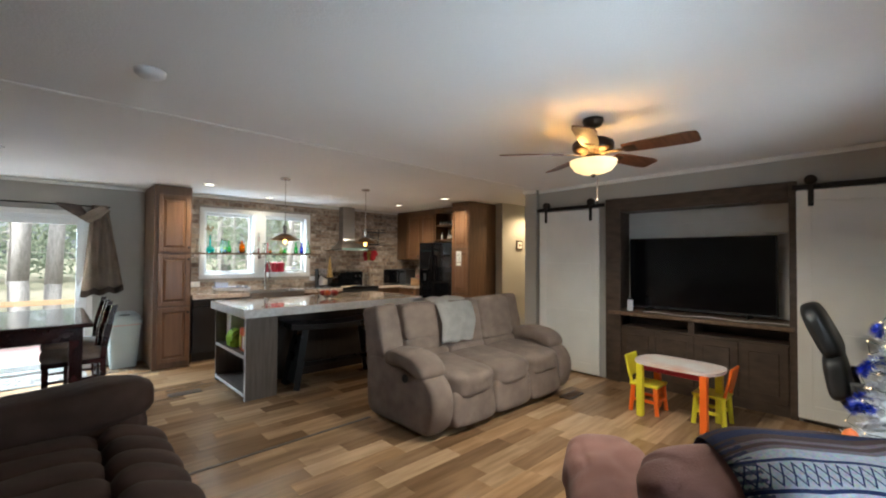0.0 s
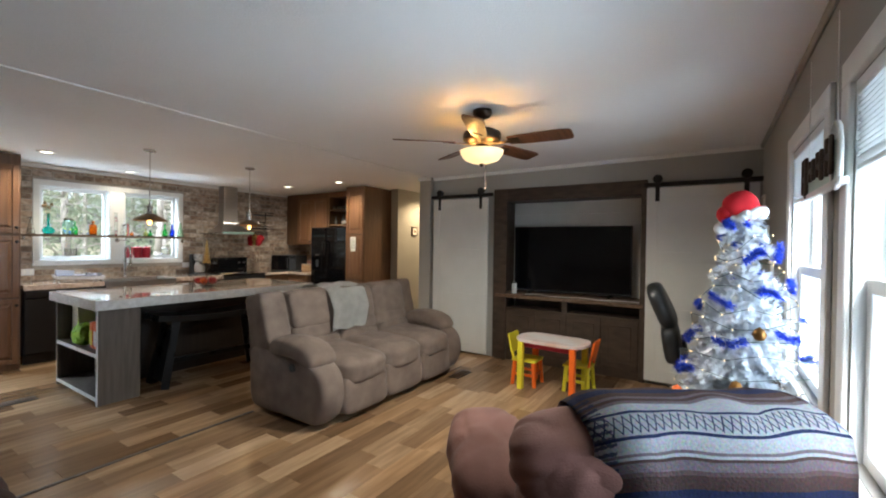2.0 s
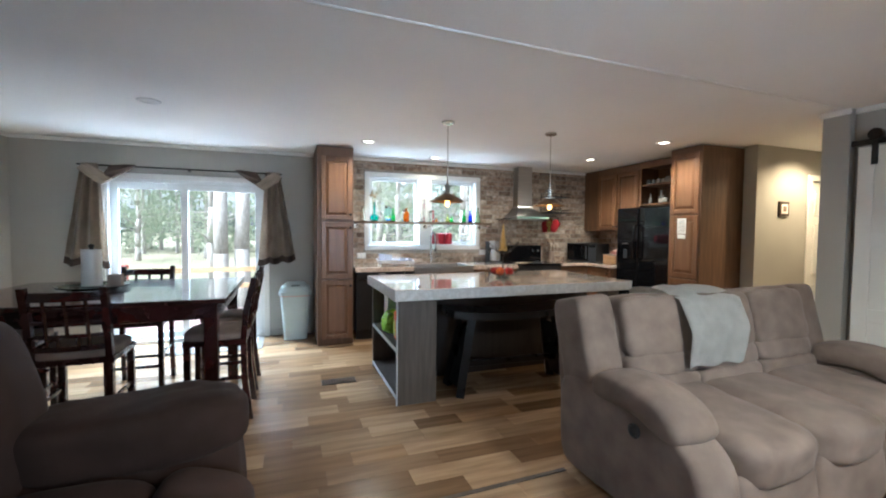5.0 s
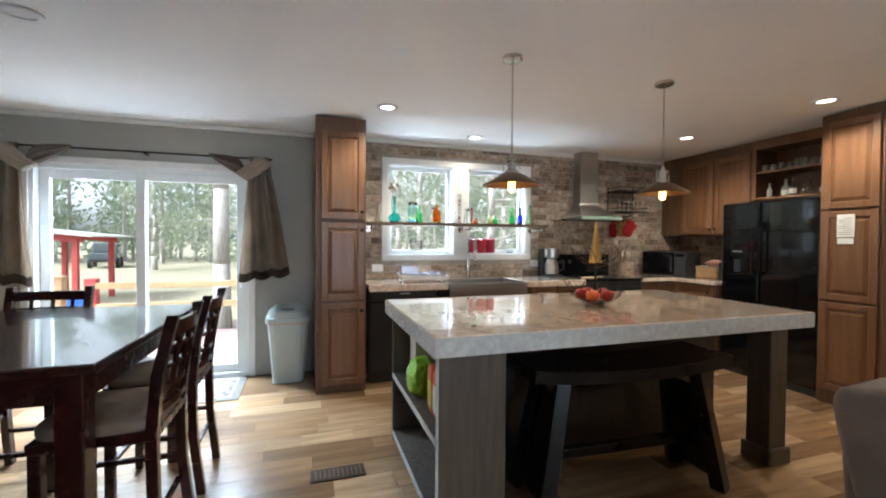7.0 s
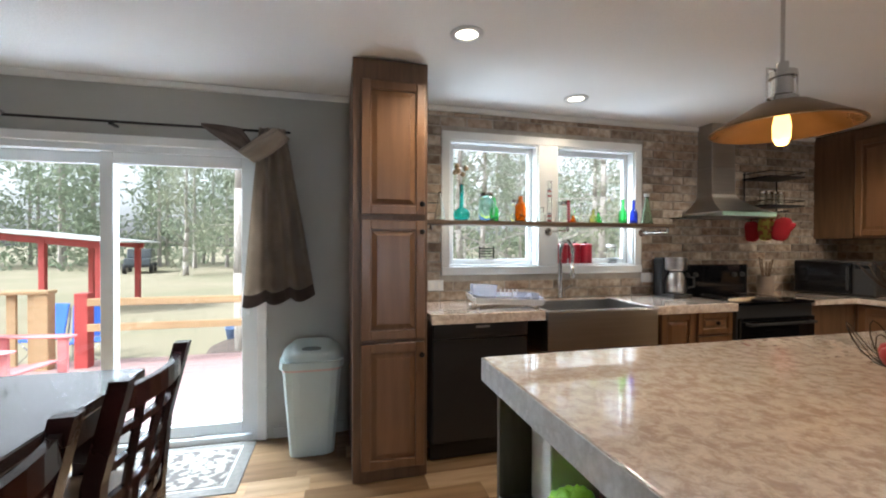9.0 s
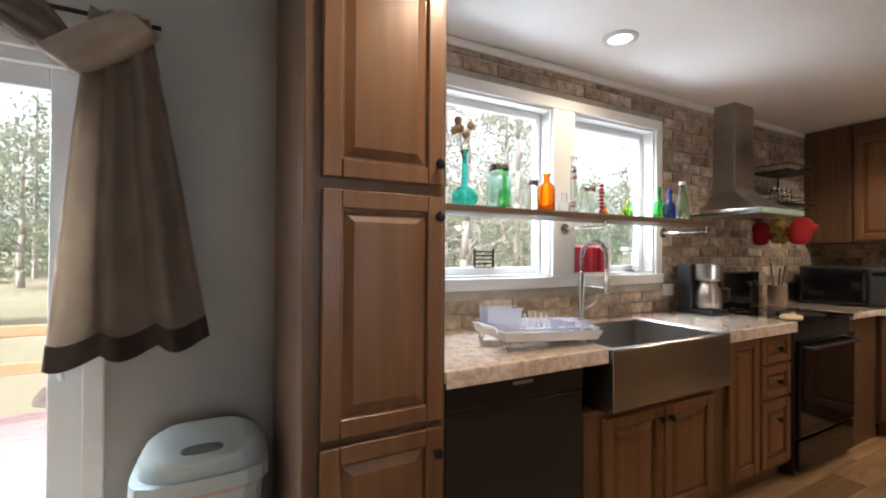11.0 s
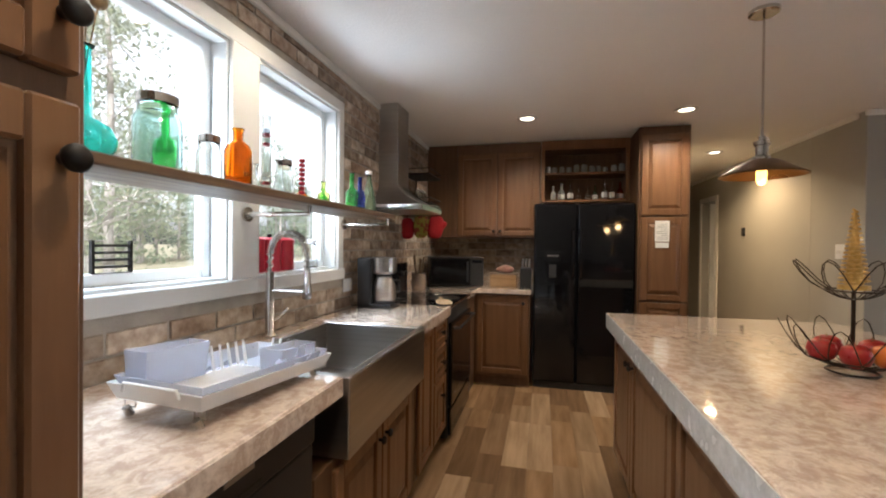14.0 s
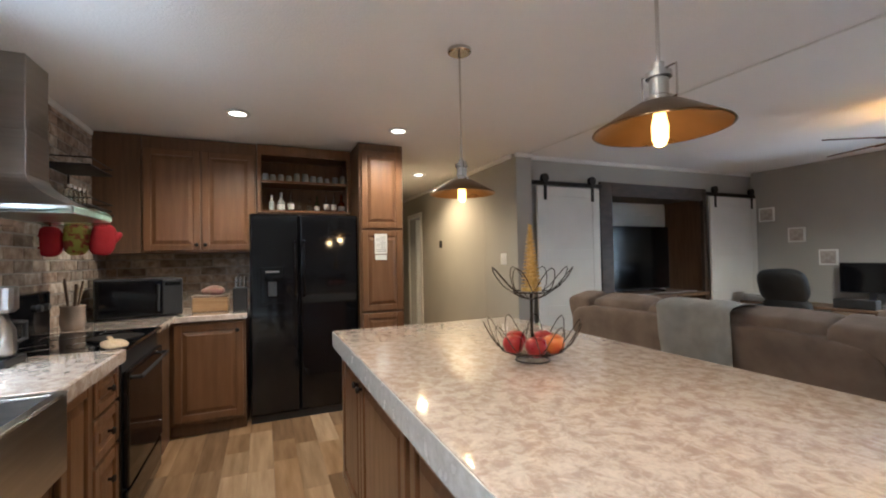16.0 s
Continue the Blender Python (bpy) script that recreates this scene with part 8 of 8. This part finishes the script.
part("tub", lathe(B(), [(0, 0), (0.2, 0), (0.26, 0.3), (0.28, 0.31), (0.25, 0.31), (0.22, 0.25), (0, 0.25)], 22), mat("dull_blue_plastic", (0.13, 0.2, 0.36), None, 4, 0.6), tb, smooth=True)

# parked vehicle
car = thing("parked_jeep", "dark grey parked off-road vehicle on the lawn", "car", pose(-13.6, 42.0, GZ, 0, 0, 105))
CP = mat("dark_car_paint", (0.07, 0.085, 0.10), (0.09, 0.10, 0.115), 2, 0.25, coat=0.5)
part("body", box(box(B(), -1.9, 1.9, -0.8, 0.8, 0.55, 1.15, 0.06), -0.7, 1.85, -0.76, 0.76, 1.13, 1.85, 0.09), CP, car)
for x0, x1 in ((-0.62, 0.1), (0.22, 0.95), (1.05, 1.75)):
    part("side_window", box(B(), x0, x1, -0.775, -0.755, 1.25, 1.72, 0.02), M["screen"], car)
for x in (-1.2, 1.2):
    for y in (-0.82, 0.82):
        wh = part("wheel", rod(B(), (x, y - 0.12, 0.38), (x, y + 0.12, 0.38), 0.38, seg=24), M["black_matt"], car)
        part("rim", rod(B(), (x, y - 0.125, 0.38), (x, y - 0.11, 0.38), 0.2, seg=18), M["nickel"], wh)
part("bumper", box(B(), -2.05, -1.9, -0.75, 0.75, 0.5, 0.68, 0.02), M["black_matt"], car)
# covered trailer seen through the kitchen window
trl = thing("covered_trailer", "blue and yellow tarpaulin-covered trailer on the lawn", "trailer", pose(6.5, 20.0, GZ, 0, 0, -10))
part("load", puff(B(), (0, 0, 0.85), (3.6, 1.8, 0.9), None, 6, 10, 0.05), BLUE, trl, "blue tarpaulin load", True)
part("cover", puff(B(), (0, 0, 1.32), (3.8, 1.9, 0.22), None, 6, 10, 0.03), M["yellow"], trl, "yellow top cover", True)
for x in (-1.0, 1.0):
    part("wheel", rod(B(), (x, -0.95, 0.3), (x, -0.7, 0.3), 0.3, seg=18), M["black_matt"], trl)

def thin_leaf(m, amount):
    """Let a share of the daylight pass through thin foliage."""
    n, l = m.node_tree.nodes, m.node_tree.links
    p, out = n["Principled BSDF"], n["Material Output"]
    tr, mx = n.new("ShaderNodeBsdfTranslucent"), n.new("ShaderNodeMixShader")
    l.new(p.inputs["Base Color"].links[0].from_socket, tr.inputs["Color"])
    mx.inputs[0].default_value = amount
    l.new(p.outputs[0], mx.inputs[1]), l.new(tr.outputs[0], mx.inputs[2]), l.new(mx.outputs[0], out.inputs["Surface"])
    return m


BARK = mat("grey_pine_bark", (0.36, 0.33, 0.3), (0.24, 0.215, 0.195), 9, 0.95, bump=1.0, bscale=22, stretch=(3, 3, 0.7))
LEAF = thin_leaf(mat("pine_needles", (0.2, 0.25, 0.17), (0.27, 0.3, 0.215), 0.9, 0.9, spec=0.2), 0.5)
LEAF2 = thin_leaf(mat("olive_leaves", (0.25, 0.275, 0.19), (0.32, 0.33, 0.24), 0.9, 0.9, spec=0.2), 0.5)
rt = random.Random(11)


def leaf_cloud(centres, size, per, leaf):
    """Many small leaf blades gathered in loose clumps."""
    vv, ff = [], []
    for c, r in centres:
        for _ in range(per):
            d = Vector((rt.gauss(0, 1), rt.gauss(0, 1), rt.gauss(0, 0.7)))
            p = c + d * r * 0.45
            a = Vector((rt.gauss(0, 1), rt.gauss(0, 1), rt.gauss(0, 1))).normalized() * size * rt.uniform(0.6, 1.3)
            b = a.cross(Vector((rt.gauss(0, 1), rt.gauss(0, 1), rt.gauss(0, 1)))).normalized() * size * 0.4
            n0 = len(vv)
            vv.extend([p, p + a * 0.5 + b * 0.5, p + a, p + a * 0.5 - b * 0.5])
            ff.append((n0, n0 + 1, n0 + 2, n0 + 3))
    me = bpy.data.meshes.new("crown")
    me.from_pydata(vv, [], ff)
    me.materials.append(leaf)
    return me


def tree(x, y, h, r0, crown_from, spread, leaf, label, per=34, limbs=26, size=0.16, bare=False):
    t = thing("tree", label, "tree", pose(x, y, GZ, 0, 0, rt.uniform(0, 360)))
    bm = B()
    pts = [Vector((0, 0, -0.1))]
    k = 9
    for i in range(1, k + 1):
        pts.append(Vector((pts[-1].x + rt.uniform(-0.08, 0.08), pts[-1].y + rt.uniform(-0.08, 0.08), h * i / k)))
    for i, (a, b) in enumerate(zip(pts, pts[1:])):
        rod(bm, a, b, r0 * (1 - 0.85 * i / k), r0 * (1 - 0.85 * (i + 1) / k), 12)
    clumps = []
    for i in range(limbs):
        u = crown_from + (1 - crown_from) * (i + rt.random()) / limbs
        q = u * k
        j = min(int(q), k - 1)
        p = pts[j].lerp(pts[j + 1], q - j)
        a = rt.uniform(0, 2 * math.pi)
        ln = spread * (1.15 - 0.75 * (u - crown_from) / (1 - crown_from)) * rt.uniform(0.55, 1.1)
        e = p + Vector((math.cos(a) * ln, math.sin(a) * ln, ln * rt.uniform(-0.05, 0.5)))
        rod(bm, p, e, r0 * 0.22 * (1.1 - u), 0.008, 6)
        for s in (0.45, 0.72, 1.0):
            clumps.append((p.lerp(e, s) + Vector((rt.uniform(-0.3, 0.3), rt.uniform(-0.3, 0.3), rt.uniform(-0.2, 0.3))), ln * 0.33 + 0.25))
            if bare:
                m2 = p.lerp(e, s)
                rod(bm, m2, m2 + Vector((rt.uniform(-0.7, 0.7), rt.uniform(-0.7, 0.7), rt.uniform(0.1, 0.8))), 0.012, 0.004, 5)
    part("trunk", bm, BARK, t, smooth=True)
    if per:
        cr = new("crown", leaf_cloud(clumps, size, per, leaf))
        cr.parent = t


for x, y, h, r in ((-0.66, 14.0, 15, 0.19), (-0.17, 14.1, 16, 0.2), (0.32, 14.3, 15, 0.18)):
    tree(x, y, h, r, 0.62, 2.2, LEAF, "tall pine with bare grey trunk beyond the deck", 30, 16)
tree(-9.2, 38, 9, 0.2, 0.12, 3.2, LEAF2, "spreading olive-green tree on the lawn", 60, 30)
tree(-5.2, 40, 10, 0.2, 0.1, 3.4, LEAF2, "spreading olive-green tree on the lawn", 60, 30)
for x, y, h in ((4.6, 16.5, 8), (6.6, 15.5, 9), (8.6, 18.5, 8)):
    tree(x, y, h, 0.13, 0.15, 2.4, LEAF2, "thin half-bare tree behind the kitchen window", 12, 30, 0.12, True)
for x, y, h in ((3.0, 22.5, 14), (8.6, 26, 15), (12.5, 21, 13), (15.5, 26, 15), (-2.4, 24, 15)):
    tree(x, y, h, 0.18, 0.08, 3.0, LEAF2, "tall hazy green tree at the lawn's edge", 45, 30, 0.2)
tree(10.5, 24, 12, 0.2, 0.1, 3.4, LEAF, "green tree behind the kitchen window", 60, 30)
tree(6.0, 27, 13, 0.2, 0.12, 3.4, LEAF, "green tree behind the kitchen window", 60, 30)
# far woods
bm = B()
clumps = []
for i in range(120):
    x = -75 + i * 1.5 + rt.uniform(-1, 1)
    y = 47 + rt.uniform(0, 14) - 0.0015 * x * x
    h = rt.uniform(9, 17)
    rod(bm, (x, y, GZ), (x, y, GZ + h), 0.2, 0.05, 6)
    for j in range(13):
        u = 0.04 + 0.96 * (j + rt.random()) / 13
        w = 2.8 * (1.1 - u)
        clumps.append((Vector((x + rt.uniform(-w, w), y + rt.uniform(-w, w), GZ + h * u)), 1.7))
wd = thing("far_woods", "dense mixed pine woods along the lawn's edge", "woods", kind="stuff")
part("trunks", bm, BARK, wd)
cw = new("crowns", leaf_cloud(clumps, 0.55, 60, LEAF))
cw.parent = wd
# ---- pieces: floor planks and wall bricks ----
TONES = [(0.62, 0.53, 0.44), (0.92, 0.85, 0.76), (1.12, 1.05, 0.95), (0.78, 0.67, 0.55), (0.5, 0.42, 0.34), (0.96, 0.83, 0.68), (0.72, 0.64, 0.56), (1.25, 1.2, 1.12)]
PL = dict(c1=(0.40, 0.285, 0.185), c2=(0.265, 0.182, 0.112), scale=2.2, rough=0.23, bump=0.06, bscale=26, stretch=(1.0, 9, 1), ramp=TONES, rvar=0.08)
plank_a = mat("vinyl_plank", vary="object", **PL)
plank_b = mat("vinyl_plank_far", vary="island", **PL)
PWID, PLEN = 0.152, 0.66
floor = thing("floor", "grey-brown mixed-tone wood-look vinyl plank floor", "floor", kind="structure")
rp = random.Random(21)
meshes = {}
rows = []
y = SY
r = 0
near, far = [], []
while y < NY - 0.001:
    x = WX - rp.uniform(0, PLEN)
    y1 = min(y + PWID, NY)
    while x < (HX if HALL_S - 0.2 < y < HALL_N else KX):
        ln = PLEN * rp.choice([0.5, 0.75, 1.0, 1.0])
        a, b = max(x, WX), min(x + ln, HX if HALL_S - 0.2 < y < HALL_N else KX)
        x += ln
        if b - a < 0.02:
            continue
        (near if (0.4 < (a + b) / 2 < 2.6 and 1.4 < y < 7.2) or (2.6 <= (a + b) / 2 < 5.3 and 6.2 < y < 7.3) else far).append((a, b, y, y1))
    y = y1
keep = near[:300]
far += near[300:]
GAP = 0.0003
for a, b, y0, y1 in keep:
    key = (round(b - a, 3), round(y1 - y0, 3))
    if key not in meshes:
        meshes[key] = mesh_of("plank", box(B(), -key[0] / 2 + GAP, key[0] / 2 - GAP, -key[1] / 2 + GAP, key[1] / 2 - GAP, -0.006, 0.0, 0.0006, 1), plank_a)
    o = new("plank", meshes[key])
    o.parent = floor
    o.location = ((a + b) / 2, (y0 + y1) / 2, 0)
vv, ff = [], []
for a, b, y0, y1 in far:
    n0 = len(vv)
    g = GAP
    vv.extend([(a + g, y0 + g, 0), (b - g, y0 + g, 0), (b - g, y1 - g, 0), (a + g, y1 - g, 0), (a + g, y0 + g, -0.006), (b - g, y0 + g, -0.006), (b - g, y1 - g, -0.006), (a + g, y1 - g, -0.006)])
    ff.extend([(n0, n0 + 1, n0 + 2, n0 + 3), (n0 + 4, n0 + 5, n0 + 1, n0), (n0 + 5, n0 + 6, n0 + 2, n0 + 1), (n0 + 6, n0 + 7, n0 + 3, n0 + 2), (n0 + 7, n0 + 4, n0, n0 + 3)])
me = bpy.data.meshes.new("planks")
me.from_pydata(vv, [], ff)
me.materials.append(plank_b)
fp = new("planks", me)
fp.parent = floor
tagged(fp, kind="stuff")

BT = [(1.0, 0.95, 0.9), (0.72, 0.68, 0.64), (1.25, 1.22, 1.18), (0.85, 0.74, 0.66), (0.6, 0.54, 0.5), (1.1, 1.02, 0.94)]
BR = dict(c1=(0.24, 0.18, 0.135), c2=(0.5, 0.44, 0.375), scale=19, rough=0.85, bump=0.6, bscale=70, ramp=BT)
brick_a, brick_b = mat("whitewashed_brick", vary="object", **BR), mat("whitewashed_brick_far", vary="island", **BR)
bw = thing("brick_facing", "whitewashed grey-brown brick facing round the kitchen window", "brick wall", kind="structure")
BL, BH, J = 0.2, 0.064, 0.009
part("mortar_north", box(box(box(box(B(), 1.685, KX, NY - 0.008, NY - 0.0005, 0.90, KWIN_A[2] - 0.066), 1.685, KX, NY - 0.008, NY - 0.0005, KWIN_A[3] + 0.066, CZ - 0.048),
     1.685, KWIN_A[0] - 0.066, NY - 0.008, NY - 0.0005, KWIN_A[2] - 0.066, KWIN_A[3] + 0.066), KWIN_B[1] + 0.066, KX, NY - 0.008, NY - 0.0005, KWIN_A[2] - 0.066, KWIN_A[3] + 0.066), M["mortar"], bw)
part("mortar_east", box(B(), KX - 0.008, KX - 0.0005, 6.73, NY - 0.01, 0.916, 1.399), M["mortar"], bw)
meshes, bricks = {}, []
hole = (KWIN_A[0] - 0.067, KWIN_B[1] + 0.067, KWIN_A[2] - 0.08, KWIN_A[3] + 0.067)
z, r = 0.918, 0
while z < CZ - 0.06:
    z1 = min(z + BH, CZ - 0.05)
    x = 1.69 - (BL + J) * 0.5 * (r % 2)
    while x < KX - 0.02:
        spans = [(max(x, 1.69), min(x + BL, KX - 0.015))]
        if z1 > hole[2] and z < hole[3]:
            spans = [(s, min(e, hole[0])) for s, e in spans if s < hole[0]] + [(max(s, hole[1]), e) for s, e in spans if e > hole[1]]
        zz0, zz1 = z, z1
        for s, e in spans:
            if e - s > 0.015:
                bricks.append((s, e, zz0, zz1))
        x += BL + J
    z += BH + J
    r += 1
bricks = [b for b in bricks if not (b[2] < hole[3] < b[3] and b[0] < hole[1] and b[1] > hole[0])]
bricks.sort(key=lambda b: b[0] > 3.95)
rb = random.Random(4)
vv, ff = [], []
for i, (a, b, z0, z1) in enumerate(bricks):
    if i < 300:
        key = (round(b - a, 2), round(z1 - z0, 3))
        if key not in meshes:
            meshes[key] = mesh_of("brick", box(B(), -key[0] / 2, key[0] / 2, -0.008, 0.0, -key[1] / 2, key[1] / 2, 0.003, 1), brick_a)
        o = new("brick", meshes[key])
        o.parent = bw
        o.location = ((a + b) / 2, NY - 0.0075 - rb.uniform(0, 0.003), (z0 + z1) / 2)
    else:
        y0, y1, n0 = NY - 0.015 - rb.uniform(0, 0.003), NY - 0.007, len(vv)
        vv.extend([(a, y0, z0), (b, y0, z0), (b, y0, z1), (a, y0, z1), (a, y1, z0), (b, y1, z0), (b, y1, z1), (a, y1, z1)])
        ff.extend([tuple(n0 + k for k in f) for f in ((0, 1, 2, 3), (4, 5, 1, 0), (5, 6, 2, 1), (6, 7, 3, 2), (7, 4, 0, 3))])
z, r = 0.918, 0
while z < 1.39:
    y = 6.735 - 0.1 * (r % 2)
    while y < NY - 0.03:
        a, b, z1 = max(y, 6.735), min(y + BL, NY - 0.02), min(z + BH, 1.396)
        if b - a > 0.015:
            x0, x1, n0 = KX - 0.015 - rb.uniform(0, 0.003), KX - 0.007, len(vv)
            vv.extend([(x0, b, z), (x0, a, z), (x0, a, z1), (x0, b, z1), (x1, b, z), (x1, a, z), (x1, a, z1), (x1, b, z1)])
            ff.extend([tuple(n0 + k for k in f) for f in ((0, 1, 2, 3), (4, 5, 1, 0), (5, 6, 2, 1), (6, 7, 3, 2), (7, 4, 0, 3))])
        y += BL + J
    z += BH + J
    r += 1
me = bpy.data.meshes.new("bricks")
me.from_pydata(vv, [], ff)
me.materials.append(brick_b)
o = new("bricks", me)
o.parent = bw
tagged(o, kind="stuff")
